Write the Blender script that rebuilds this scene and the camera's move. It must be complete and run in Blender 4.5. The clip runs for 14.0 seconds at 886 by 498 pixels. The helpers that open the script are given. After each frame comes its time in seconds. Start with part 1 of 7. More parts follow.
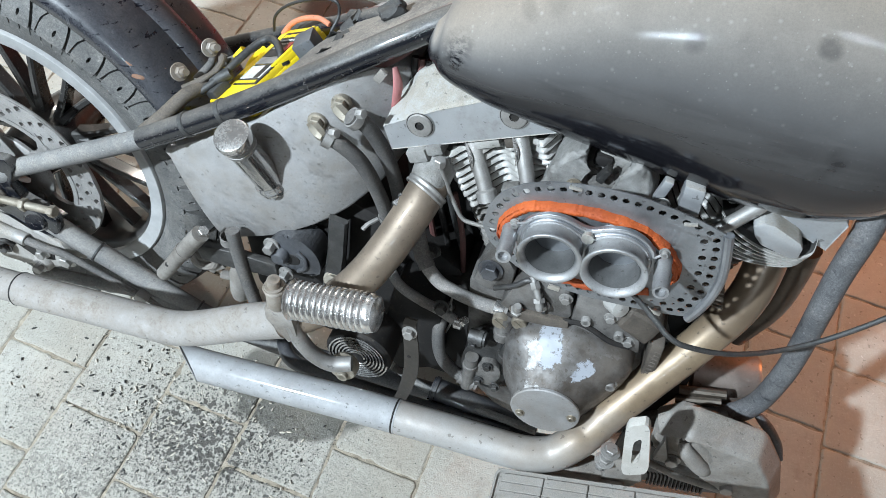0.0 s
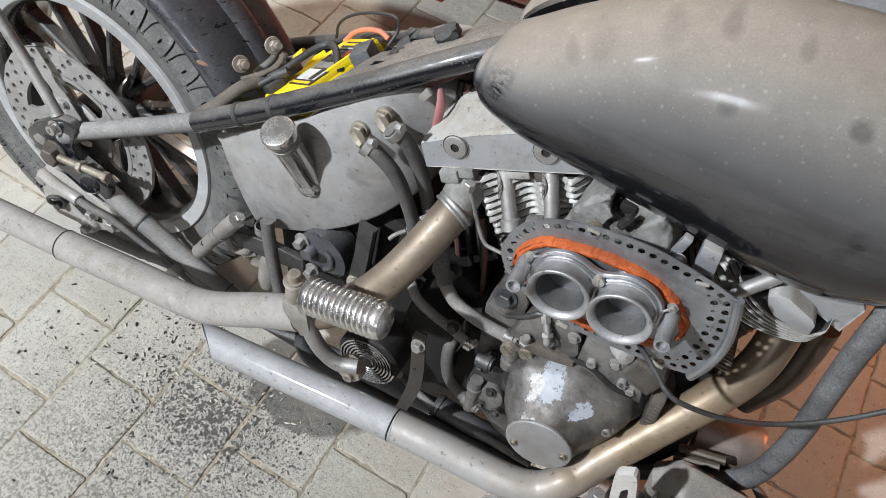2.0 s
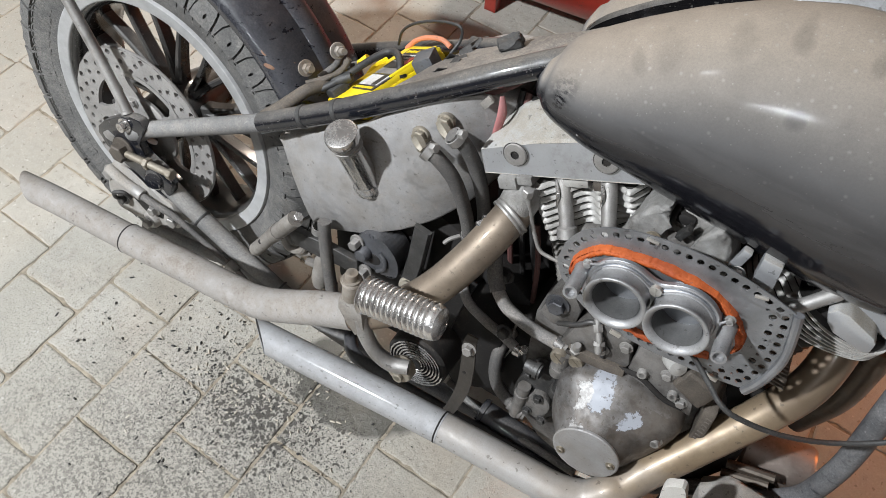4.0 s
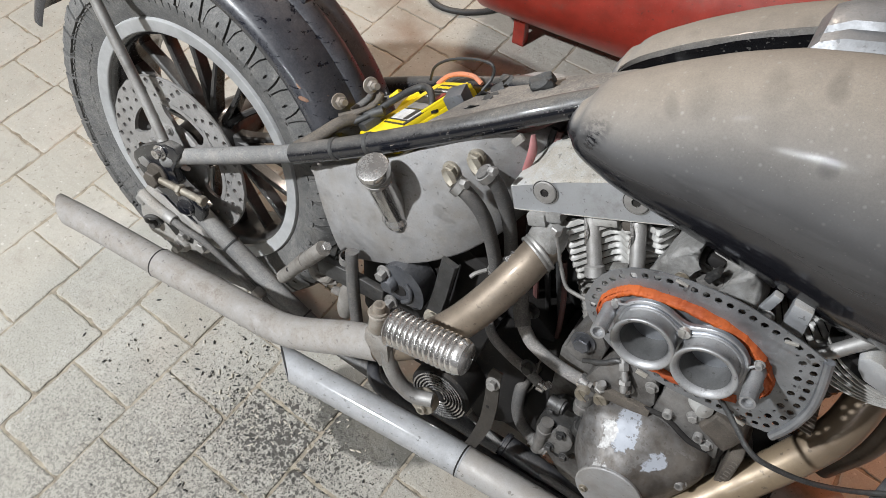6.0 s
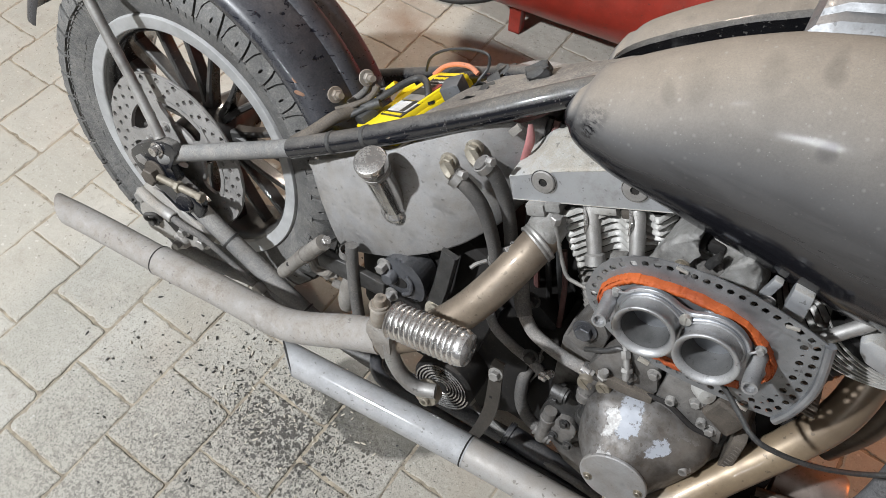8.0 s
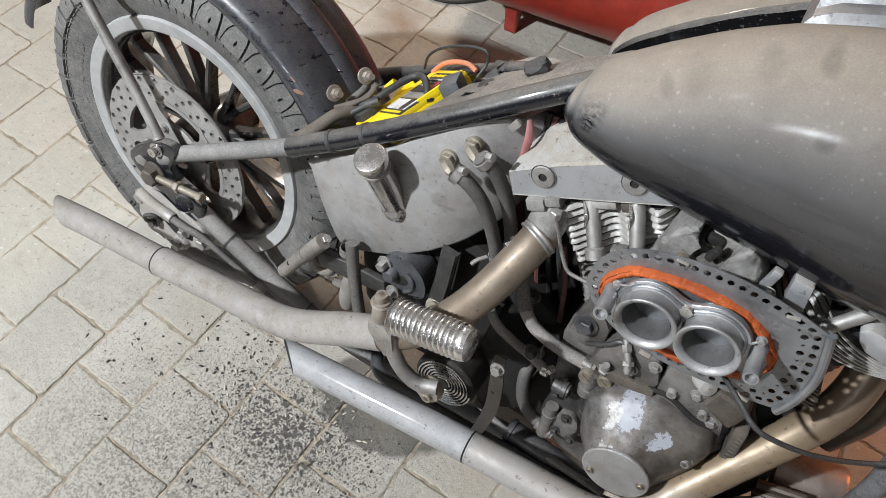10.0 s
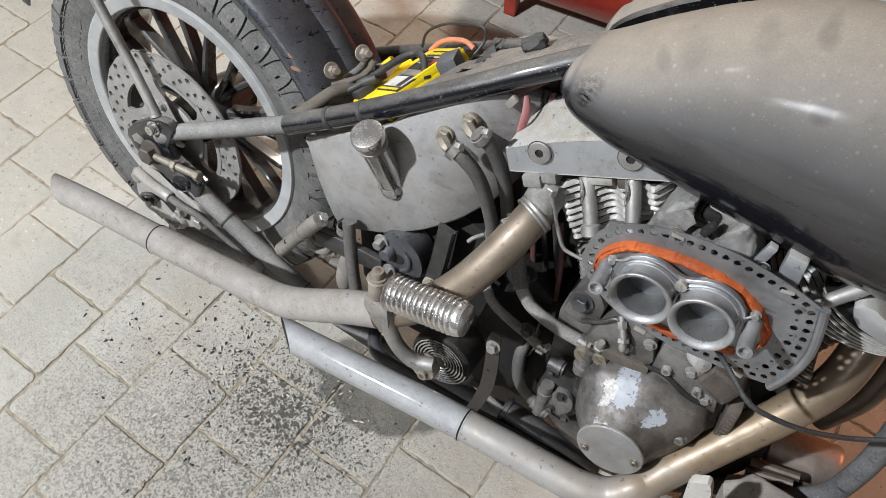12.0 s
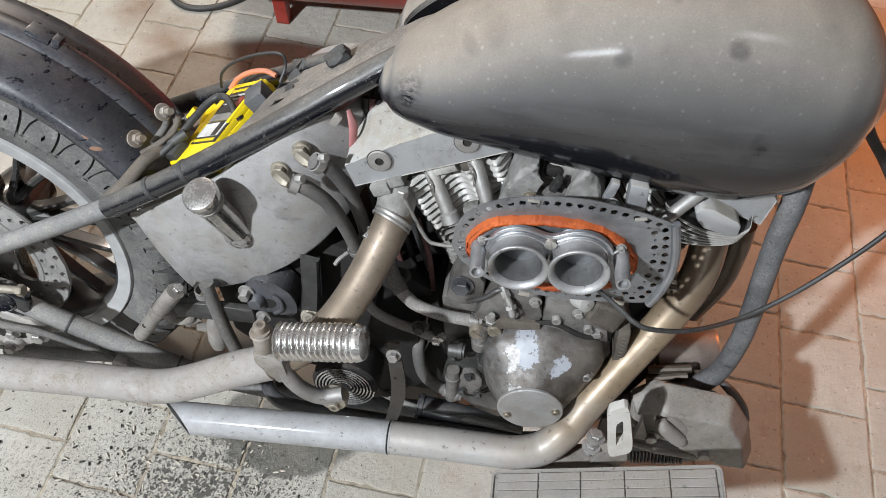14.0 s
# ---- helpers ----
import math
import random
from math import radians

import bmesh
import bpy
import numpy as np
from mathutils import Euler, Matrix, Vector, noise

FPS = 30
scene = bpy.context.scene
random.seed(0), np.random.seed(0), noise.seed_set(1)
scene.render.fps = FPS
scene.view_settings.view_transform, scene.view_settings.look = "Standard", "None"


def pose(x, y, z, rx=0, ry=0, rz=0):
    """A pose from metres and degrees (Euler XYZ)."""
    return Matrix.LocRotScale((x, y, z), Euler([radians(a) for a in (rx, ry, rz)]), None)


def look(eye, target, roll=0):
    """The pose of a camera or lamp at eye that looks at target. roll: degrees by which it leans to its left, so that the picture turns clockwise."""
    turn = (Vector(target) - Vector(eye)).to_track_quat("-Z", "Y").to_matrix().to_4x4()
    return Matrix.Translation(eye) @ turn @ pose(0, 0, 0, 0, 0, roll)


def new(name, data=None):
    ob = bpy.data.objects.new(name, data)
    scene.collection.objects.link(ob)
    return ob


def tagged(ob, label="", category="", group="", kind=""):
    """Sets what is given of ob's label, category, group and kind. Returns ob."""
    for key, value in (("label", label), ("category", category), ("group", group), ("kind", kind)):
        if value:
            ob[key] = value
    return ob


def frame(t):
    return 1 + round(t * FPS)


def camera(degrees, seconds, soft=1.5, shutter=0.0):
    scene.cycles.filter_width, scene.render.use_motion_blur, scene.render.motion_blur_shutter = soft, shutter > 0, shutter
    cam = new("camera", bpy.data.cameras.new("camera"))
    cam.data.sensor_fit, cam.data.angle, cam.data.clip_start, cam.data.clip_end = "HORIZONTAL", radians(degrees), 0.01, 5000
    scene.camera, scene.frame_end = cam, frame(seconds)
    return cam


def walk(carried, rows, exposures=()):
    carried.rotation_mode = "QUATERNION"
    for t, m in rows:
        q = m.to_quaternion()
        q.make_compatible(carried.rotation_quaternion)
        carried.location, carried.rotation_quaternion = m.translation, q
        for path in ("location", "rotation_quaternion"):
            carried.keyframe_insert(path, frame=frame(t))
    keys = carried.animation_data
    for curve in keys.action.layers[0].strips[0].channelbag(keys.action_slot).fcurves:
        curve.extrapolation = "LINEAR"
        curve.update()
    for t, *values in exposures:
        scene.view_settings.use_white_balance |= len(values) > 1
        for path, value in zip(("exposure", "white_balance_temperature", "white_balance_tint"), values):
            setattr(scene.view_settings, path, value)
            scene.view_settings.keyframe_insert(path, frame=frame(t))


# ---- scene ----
cam = camera(62.63, 14.0, soft=0.5)
PATH = [
    (0.0, pose(0.7901, -0.4433, 1.2552, 29.490, -1.673, 17.596)),
    (0.5, pose(0.7566, -0.4872, 1.2721, 29.171, -2.070, 19.259)),
    (1.0, pose(0.7822, -0.4723, 1.2806, 29.578, -3.464, 25.824)),
    (1.5, pose(0.8194, -0.4391, 1.2820, 30.296, -3.158, 26.922)),
    (2.0, pose(0.8237, -0.4384, 1.2734, 30.574, -2.829, 27.206)),
    (2.5, pose(0.8208, -0.4614, 1.2820, 30.631, -1.584, 28.174)),
    (3.0, pose(0.8203, -0.4616, 1.2768, 30.672, -1.623, 28.642)),
    (5.5, pose(0.7902, -0.4618, 1.2920, 32.790, -1.198, 32.670)),
    (6.0, pose(0.7952, -0.4633, 1.2931, 33.164, -1.086, 32.446)),
    (6.5, pose(0.8039, -0.4614, 1.2808, 33.211, -0.501, 32.276)),
    (7.0, pose(0.7981, -0.4597, 1.2880, 32.727, -0.340, 31.960)),
    (7.5, pose(0.7964, -0.4567, 1.2948, 32.405, -0.251, 31.801)),
    (8.0, pose(0.7951, -0.4597, 1.2942, 32.326, -0.325, 31.430)),
    (10.5, pose(0.7948, -0.4712, 1.2927, 32.513, -0.243, 30.717)),
    (11.0, pose(0.7998, -0.4729, 1.2882, 32.430, -0.397, 30.836)),
    (11.5, pose(0.8031, -0.4753, 1.2844, 32.131, -0.393, 31.006)),
    (12.0, pose(0.8062, -0.4802, 1.2849, 31.748, -0.397, 30.989)),
    (12.5, pose(0.8021, -0.4813, 1.2755, 31.381, -0.067, 30.868)),
    (13.0, pose(0.8041, -0.4812, 1.2879, 30.940, 2.464, 24.412)),
    (13.5, pose(0.7856, -0.4888, 1.2944, 30.487, 0.493, 13.749)),
    (14.0, pose(0.7612, -0.4696, 1.3041, 30.940, -1.444, 8.292)),
]
walk(cam, PATH, [(0.0, 0.34, 5680, 3), (0.5, 0.28, 5900, 7), (1.0, 0.15, 6050, 8), (2.0, 0.08, 6200, 10), (5.5, 0.0, 6330, 10), (12.5, 0.0, 6300, 10), (13.0, 0.02, 6200, 10), (14.0, 0.10, 6200, 9)])

# ---------------------------------------------------------------- light
world = bpy.data.worlds.new("world")
scene.world = world
world.use_nodes = True
bg = world.node_tree.nodes["Background"]
bg.inputs[0].default_value = (0.5, 0.5, 0.5, 1)
bg.inputs[1].default_value = 0.09


def lamp(name, kind, eye, target, power, colour, size=0.3, size_y=None):
    data = bpy.data.lights.new(name, kind)
    data.energy, data.color = power, colour
    if kind == "AREA":
        data.shape = "RECTANGLE"
        data.size, data.size_y = size, size_y or size
    else:
        data.shadow_soft_size = size
    ob = new(name, data)
    ob.matrix_world = look(eye, target)
    return tagged(ob, kind="structure")


# a bare white lamp over the rear wheel's near side, a white tube further back, a small far bulb, a warm bulb ahead of
# the engine, an added warm-white fill behind with no known source
lamp("ceiling_light", "AREA", (-0.65, -1.50, 2.42), (0.3, 0.0, 0.2), 130, (0.96, 0.985, 1.0), 0.09, 0.09)
lamp("tube_light", "AREA", (0.62, -2.90, 2.05), (0.8, 0.0, 0.6), 10, (0.92, 0.97, 1.0), 0.44, 0.055)
lamp("far_bulb", "AREA", (1.95, -1.60, 2.30), (1.0, 0.0, 0.6), 2.0, (0.95, 0.98, 1.0), 0.035, 0.035)
lamp("warm_bulb", "POINT", (2.0, 0.85, 0.70), (0.8, 0, 0.3), 27, (1.0, 0.27, 0.045), 0.05)
# fill added to brighten the floor behind the bike
lamp("back_fill", "AREA", (-0.50, 1.65, 1.55), (0.1, 0.7, 0.0), 24, (1.0, 0.84, 0.69), 0.30, 0.30)

# ---------------------------------------------------------------- materials


class Mat:
    """A node material with a small set of building blocks."""

    def __init__(self, name):
        self.m = bpy.data.materials.new(name)
        self.m.use_nodes = True
        self.t = self.m.node_tree
        self.b = self.t.nodes["Principled BSDF"]
        self.geo = self.t.nodes.new("ShaderNodeNewGeometry")
        self.co = self.t.nodes.new("ShaderNodeTexCoord")

    def node(self, kind, **values):
        n = self.t.nodes.new(kind)
        for k, v in values.items():
            n.inputs[k].default_value = v
        return n

    def link(self, a, b):
        self.t.links.new(a, b)

    def noise(self, scale, detail=4, rough=0.6, vec=None, stretch=None):
        n = self.node("ShaderNodeTexNoise", Scale=scale, Detail=detail, Roughness=rough)
        v = vec or self.co.outputs["Object"]
        if stretch:
            mp = self.node("ShaderNodeMapping", Scale=stretch)
            self.link(v, mp.inputs["Vector"])
            v = mp.outputs[0]
        self.link(v, n.inputs["Vector"])
        return n.outputs["Fac"]

    def ramp(self, fac, a, b, va=0.0, vb=1.0):
        n = self.node("ShaderNodeMapRange")
        n.inputs["From Min"].default_value, n.inputs["From Max"].default_value = a, b
        n.inputs["To Min"].default_value, n.inputs["To Max"].default_value = va, vb
        self.link(fac, n.inputs["Value"])
        return n.outputs["Result"]

    def maths(self, op, a, b):
        n = self.node("ShaderNodeMath")
        n.operation = op
        for i, v in enumerate((a, b)):
            if isinstance(v, (int, float)):
                n.inputs[i].default_value = v
            else:
                self.link(v, n.inputs[i])
        return n.outputs[0]

    def mix(self, fac, a, b):
        n = self.node("ShaderNodeMix")
        n.data_type = "RGBA"
        for i, v in ((0, fac), (6, a), (7, b)):
            if isinstance(v, (int, float)):
                n.inputs[i].default_value = v
            elif isinstance(v, tuple):
                n.inputs[i].default_value = (*v, 1)
            else:
                self.link(v, n.inputs[i])
        return n.outputs[2]

    def up(self):
        n = self.node("ShaderNodeSeparateXYZ")
        self.link(self.geo.outputs["Normal"], n.inputs[0])
        return n.outputs["Z"]

    def set(self, name, v):
        s = self.b.inputs[name]
        if isinstance(v, (int, float)):
            s.default_value = v
        elif isinstance(v, tuple):
            s.default_value = (*v, 1)
        else:
            self.link(v, s)

    def bump(self, height, strength, dist=0.001):
        n = self.node("ShaderNodeBump", Strength=strength, Distance=dist)
        self.link(height, n.inputs["Height"])
        self.link(n.outputs[0], self.b.inputs["Normal"])


DUST = (0.34, 0.325, 0.30)


def dusty(name, colour, rough=0.4, metal=0.0, dust=0.5, floor=0.1, grain=60, coat=0.0, colour2=None, dustcol=DUST, bump=0.2, top=0.8, specks=True, low=-0.35, high=0.95, spots=False, lines=0.0, sheen=0.13, even=0.0, lo=0.60, spec=0.5):
    """A surface with dust that lies thicker on what faces up: blotches, grit, specks, rubbed spots and fine scratches."""
    m = Mat(name)
    big, mid, fine = m.noise(8, 5, 0.62), m.noise(42, 5, 0.65), m.noise(330, 4, 0.7)
    lie = m.ramp(m.up(), low, high, floor, top)
    lie = m.maths("MULTIPLY", lie, m.ramp(big, 0.32, 0.64, 0.55 + 0.38 * even, 1.25 - 0.2 * even))
    lie = m.maths("MULTIPLY", lie, m.ramp(mid, 0.34, 0.64, 0.62 + 0.30 * even, 1.22 - 0.15 * even))
    lie = m.maths("MULTIPLY", lie, m.ramp(fine, 0.34, 0.62, 0.62 + 0.32 * even, 1.22 - 0.17 * even))
    lie = m.maths("MULTIPLY", lie, dust)
    if spots:
        v = m.node("ShaderNodeTexVoronoi", Scale=13.0)
        m.link(m.co.outputs["Object"], v.inputs["Vector"])
        wob = m.maths("ADD", v.outputs["Distance"], m.ramp(mid, 0.3, 0.7, -0.06, 0.06))
        lie = m.maths("MULTIPLY", lie, m.ramp(wob, 0.10, 0.20, 0.62, 1.0))
        v = m.node("ShaderNodeTexVoronoi", Scale=75.0)
        m.link(m.co.outputs["Object"], v.inputs["Vector"])
        lie = m.maths("ADD", lie, m.maths("MULTIPLY", m.ramp(v.outputs["Distance"], 0.08, 0.24, 0.26, 0.0), m.ramp(big, 0.42, 0.56)))
    if specks:
        lie = m.maths("ADD", lie, m.ramp(m.noise(240, 2, 0.5), 0.66, 0.72, 0.0, 0.34))
    if lines:
        lie = m.maths("SUBTRACT", lie, m.ramp(m.noise(60, 3, 0.7, stretch=(0.12, 1.0, 2.4)), lo, lo + 0.08, 0.0, lines))
        lie = m.maths("ADD", lie, m.ramp(m.noise(70, 3, 0.7, stretch=(2.4, 1.0, 0.15)), lo + 0.02, lo + 0.10, 0.0, lines * 0.7))
    lie.node.use_clamp = True
    base = m.mix(m.ramp(m.noise(23, 6, 0.65), 0.36, 0.66), colour, colour2 or tuple(c * 0.68 for c in colour))
    soil = m.mix(m.ramp(mid, 0.35, 0.65), dustcol, (dustcol[0] * 0.84, dustcol[1] * 0.80, dustcol[2] * 0.75))
    soil = m.mix(m.ramp(m.noise(700, 3, 0.7), 0.36, 0.66, 0.0, 1.0 - 0.8 * even), soil, tuple(c * 0.55 for c in dustcol))
    shown = m.mix(lie, base, soil)
    if specks:
        shown = m.mix(m.ramp(m.noise(135, 2, 0.5), 0.68, 0.715, 0.0, 0.45), shown, (0.045, 0.04, 0.035))
        shown = m.mix(m.maths("MULTIPLY", m.ramp(m.noise(11, 6, 0.72), 0.56, 0.68), m.ramp(mid, 0.42, 0.62, 0.0, 0.45)), shown, (0.11, 0.09, 0.07))
    m.set("Base Color", shown)
    m.set("Roughness", m.ramp(lie, 0.0, 0.7, rough, 0.92))
    m.set("Metallic", m.ramp(lie, 0.0, 0.75, metal, 0.0) if metal else 0.0)
    m.set("Specular IOR Level", spec)
    if coat:
        m.set("Coat Weight", coat)
        m.set("Coat Roughness", sheen)
    m.bump(m.maths("ADD", m.noise(grain * 3, 5, 0.7), m.maths("MULTIPLY", lie, 0.6)), bump)
    return m.m


# round dark stains on the tank: along, up, radius, depth
STAINS = [(0.870, 0.800, 0.010, 0.32), (0.970, 0.822, 0.011, 0.42), (0.845, 0.856, 0.010, 0.24), (0.905, 0.858, 0.008, 0.22), (0.800, 0.835, 0.014, 0.16), (0.748, 0.800, 0.016, 0.14), (0.722, 0.785, 0.010, 0.16)]


def tank_material():
    """Black gloss paint under an even film of dust: grey on the sides, brown on top, pale specks, round dark spots, one scuff."""
    m = Mat("dusty_black_tank")
    obj = m.co.outputs["Object"]
    up = m.up()
    big, mid, fine = m.noise(5, 4, 0.6), m.noise(48, 5, 0.65), m.noise(420, 3, 0.7)
    lie = m.ramp(up, 0.11, 0.58, 0.0, 0.92)
    lie = m.maths("MULTIPLY", lie, m.ramp(up, 0.0, 0.45, 0.45, 1.0))
    lie = m.maths("MULTIPLY", lie, m.ramp(big, 0.32, 0.66, 0.88, 1.08))
    lie = m.maths("MULTIPLY", lie, m.ramp(mid, 0.32, 0.66, 0.94, 1.05))
    lie = m.maths("MULTIPLY", lie, m.ramp(fine, 0.32, 0.66, 0.93, 1.05))
    streak = m.noise(26, 5, 0.7, stretch=(0.18, 1.0, 1.6))
    lie = m.maths("MULTIPLY", lie, m.maths("MAXIMUM", m.ramp(streak, 0.44, 0.60, 1.0, 0.55), m.ramp(up, 0.05, 0.35, 0.0, 1.0)))

    def cells(scale, lo, hi, value, share, vec):
        v = m.node("ShaderNodeTexVoronoi", Scale=scale)
        m.link(vec, v.inputs["Vector"])
        sep = m.node("ShaderNodeSeparateColor")
        m.link(v.outputs["Color"], sep.inputs[0])
        return m.maths("MULTIPLY", m.ramp(v.outputs["Distance"], lo, hi, value, 0.0), m.ramp(sep.outputs[0], share, share + 0.08))

    ns = m.node("ShaderNodeTexNoise", Scale=24.0, Detail=4.0)
    m.link(obj, ns.inputs["Vector"])
    wob = m.node("ShaderNodeVectorMath")
    wob.operation = "MULTIPLY_ADD"
    m.link(ns.outputs["Color"], wob.inputs[0])
    wob.inputs[1].default_value = (0.02, 0.02, 0.02)
    m.link(obj, wob.inputs[2])
    lie = m.maths("SUBTRACT", lie, cells(9.5, 0.06, 0.20, 0.40, 0.45, wob.outputs[0]))
    lie = m.maths("SUBTRACT", lie, m.maths("MULTIPLY", m.ramp(m.noise(13, 3, 0.55), 0.60, 0.72, 0.0, 0.18), m.ramp(mid, 0.4, 0.6)))
    flat = m.node("ShaderNodeMapping", Scale=(1.0, 0.0, 1.0))
    m.link(wob.outputs[0], flat.inputs["Vector"])
    for sx, sz, r, k in STAINS:
        d = m.node("ShaderNodeVectorMath")
        d.operation = "DISTANCE"
        m.link(flat.outputs[0], d.inputs[0])
        d.inputs[1].default_value = (sx + 0.01, 0.0, sz + 0.01)
        lie = m.maths("SUBTRACT", lie, m.ramp(d.outputs["Value"], r * 0.5, r * 1.1, k, 0.0))
    d = m.node("ShaderNodeVectorMath")
    d.operation = "DISTANCE"
    m.link(wob.outputs[0], d.inputs[0])
    d.inputs[1].default_value = (0.672, -0.112, 0.738)
    scuff = m.maths("MULTIPLY", m.ramp(d.outputs["Value"], 0.004, 0.024, 0.8, 0.0), m.ramp(m.noise(150, 4, 0.7, stretch=(0.6, 1, 1.6)), 0.42, 0.56))
    lie = m.maths("SUBTRACT", lie, m.maths("MULTIPLY", scuff, 0.75))
    lie.node.use_clamp = True
    soil = m.mix(m.ramp(up, 0.35, 0.85), (0.185, 0.182, 0.180), (0.30, 0.258, 0.212))
    soil = m.mix(m.ramp(m.noise(900, 2, 0.6), 0.45, 0.85, 0.0, 0.6), soil, (0.19, 0.175, 0.158))
    speck = m.maths("ADD", cells(110, 0.08, 0.26, 0.34, 0.70, obj), cells(260, 0.06, 0.25, 0.5, 0.82, obj))
    speck = m.maths("MULTIPLY", speck, m.ramp(up, -0.4, 0.2))
    soil = m.mix(speck, soil, (0.42, 0.41, 0.385))
    m.set("Base Color", m.mix(lie, (0.008, 0.008, 0.010), soil))
    m.set("Roughness", m.ramp(lie, 0.0, 0.6, 0.14, 0.95))
    sx = m.node("ShaderNodeSeparateXYZ")
    m.link(wob.outputs[0], sx.inputs[0])
    m.set("Coat Weight", m.maths("MULTIPLY", m.ramp(up, 0.58, 0.72, 0.60, 0.0), m.ramp(sx.outputs["X"], 0.79, 0.87)))
    m.set("Specular IOR Level", m.ramp(lie, 0.2, 0.85, 0.5, 0.08))
    m.set("Coat Roughness", 0.14)
    m.bump(m.maths("ADD", m.noise(300, 4, 0.7), m.maths("MULTIPLY", lie, 0.4)), 0.05)
    return m.m


M_TANK = tank_material()


def tanning_pipe():
    """Chrome pipe under a thin film of dust; straw from heat and painted warm bounce, then coloured darker for shade
    towards the port.
    """
    m = Mat("tanned_shaded_front_pipe")
    sep = m.node("ShaderNodeSeparateXYZ")
    m.link(m.co.outputs["Object"], sep.inputs[0])
    big, mid, fine = m.noise(9, 4, 0.6), m.noise(60, 5, 0.65), m.noise(500, 3, 0.7)
    # tan by height: heat tint, with warm reflected light put into the colour
    tanned = m.ramp(m.maths("ADD", sep.outputs["Z"], m.ramp(big, 0.3, 0.7, -0.03, 0.03)), 0.235, 0.32)
    metal = m.mix(tanned, (0.56, 0.565, 0.575), m.mix(m.ramp(mid, 0.35, 0.65), (0.40, 0.31, 0.20), (0.30, 0.225, 0.14)))
    # darker brown near the port paints the intake plate's shadow
    port_shade = m.ramp(m.maths("ADD", sep.outputs["Z"], m.ramp(big, 0.3, 0.7, -0.01, 0.01)), 0.42, 0.47)
    metal = m.mix(port_shade, metal, (0.27, 0.205, 0.14))
    film = m.mix(port_shade, m.mix(tanned, (0.262, 0.245, 0.225), (0.20, 0.152, 0.105)), (0.13, 0.098, 0.07))
    lie = m.maths("MULTIPLY", m.ramp(m.up(), -0.4, 0.9, 0.52, 0.82), m.ramp(mid, 0.3, 0.7, 0.85, 1.1))
    lie = m.maths("MULTIPLY", lie, m.ramp(tanned, 0.0, 1.0, 1.0, 0.80))
    lie = m.maths("MULTIPLY", lie, m.ramp(fine, 0.3, 0.7, 0.9, 1.08))
    nick = m.ramp(m.noise(120, 2, 0.5), 0.69, 0.72, 0.0, 0.6)
    m.set("Base Color", m.mix(nick, m.mix(lie, metal, film), (0.08, 0.065, 0.05)))
    m.set("Metallic", m.ramp(lie, 0.0, 0.8, 1.0, 0.1))
    m.set("Roughness", m.ramp(lie, 0.2, 0.8, 0.18, 0.55))
    m.set("Coat Weight", m.ramp(tanned, 0.0, 1.0, 0.12, 0.22))
    m.set("Coat Roughness", 0.12)
    m.bump(m.noise(200, 4, 0.7), 0.04)
    return m.m


M_FRAME = dusty("black_frame_paint", (0.008, 0.009, 0.013), 0.13, 0, 0.72, 0.0, top=1.0, low=0.45, high=1.05, dustcol=(0.27, 0.255, 0.235), coat=0.5, sheen=0.07)
M_BLUEBLACK = dusty("blue_black_tube", (0.012, 0.016, 0.027), 0.24, 0, 0.40, 0.04, top=0.9, low=0.2, high=1.1, dustcol=(0.24, 0.225, 0.205), coat=0.3, sheen=0.05)
M_TUNNEL = dusty("black_tunnel_paint", (0.008, 0.008, 0.009), 0.15, 0, 0.7, 0.0, top=1.0, low=0.5, high=1.0, dustcol=(0.26, 0.25, 0.235), coat=0.4)
M_RUSTY = dusty("rust_bloomed_steel", (0.40, 0.375, 0.34), 0.35, 0.8, 0.6, 0.30, colour2=(0.28, 0.23, 0.18), dustcol=(0.30, 0.27, 0.235))
M_DECK = dusty("dust_caked_sheet", (0.03, 0.03, 0.032), 0.5, 0, 1.1, 0.45, low=-0.3, high=0.7, dustcol=(0.33, 0.305, 0.275), bump=0.6)
M_FRAME_GREY = dusty("dust_caked_frame", (0.035, 0.036, 0.04), 0.40, 0, 1.0, 0.40, low=-0.3, high=0.8, dustcol=(0.32, 0.315, 0.305), even=0.4)
M_CRADLE = dusty("scratched_cradle_paint", (0.02, 0.022, 0.026), 0.32, 0, 0.85, 0.45, low=-0.3, high=0.8, dustcol=(0.27, 0.27, 0.28), lines=0.3, bump=0.4)
M_FENDER = dusty("black_fender_paint", (0.007, 0.008, 0.013), 0.14, 0, 0.40, 0.08, top=0.80, low=-0.2, high=1.0, dustcol=(0.25, 0.255, 0.28), coat=0.45, lines=0.20, sheen=0.12, even=0.2, lo=0.60, specks=False)
M_OIL = dusty("brushed_aluminium", (0.42, 0.42, 0.43), 0.36, 0.85, 0.66, 0.50, dustcol=(0.255, 0.234, 0.208), colour2=(0.30, 0.285, 0.27), lines=0.10, spots=True)
M_ROCKER = dusty("satin_aluminium", (0.42, 0.435, 0.46), 0.32, 0.8, 1.15, 0.16, low=0.25, high=0.7, dustcol=(0.40, 0.38, 0.34), colour2=(0.38, 0.39, 0.41), bump=0.08, even=0.45)
M_CAST = dusty("dirty_cast_aluminium", (0.23, 0.222, 0.215), 0.38, 0.7, 0.55, 0.08, grain=120, bump=0.6, colour2=(0.045, 0.04, 0.036), dustcol=(0.23, 0.212, 0.19))
M_GRIME = dusty("brown_engine_grime", (0.10, 0.085, 0.07), 0.5, 0.3, 0.6, 0.2, grain=120, bump=0.6, colour2=(0.035, 0.03, 0.026), dustcol=(0.22, 0.19, 0.16))
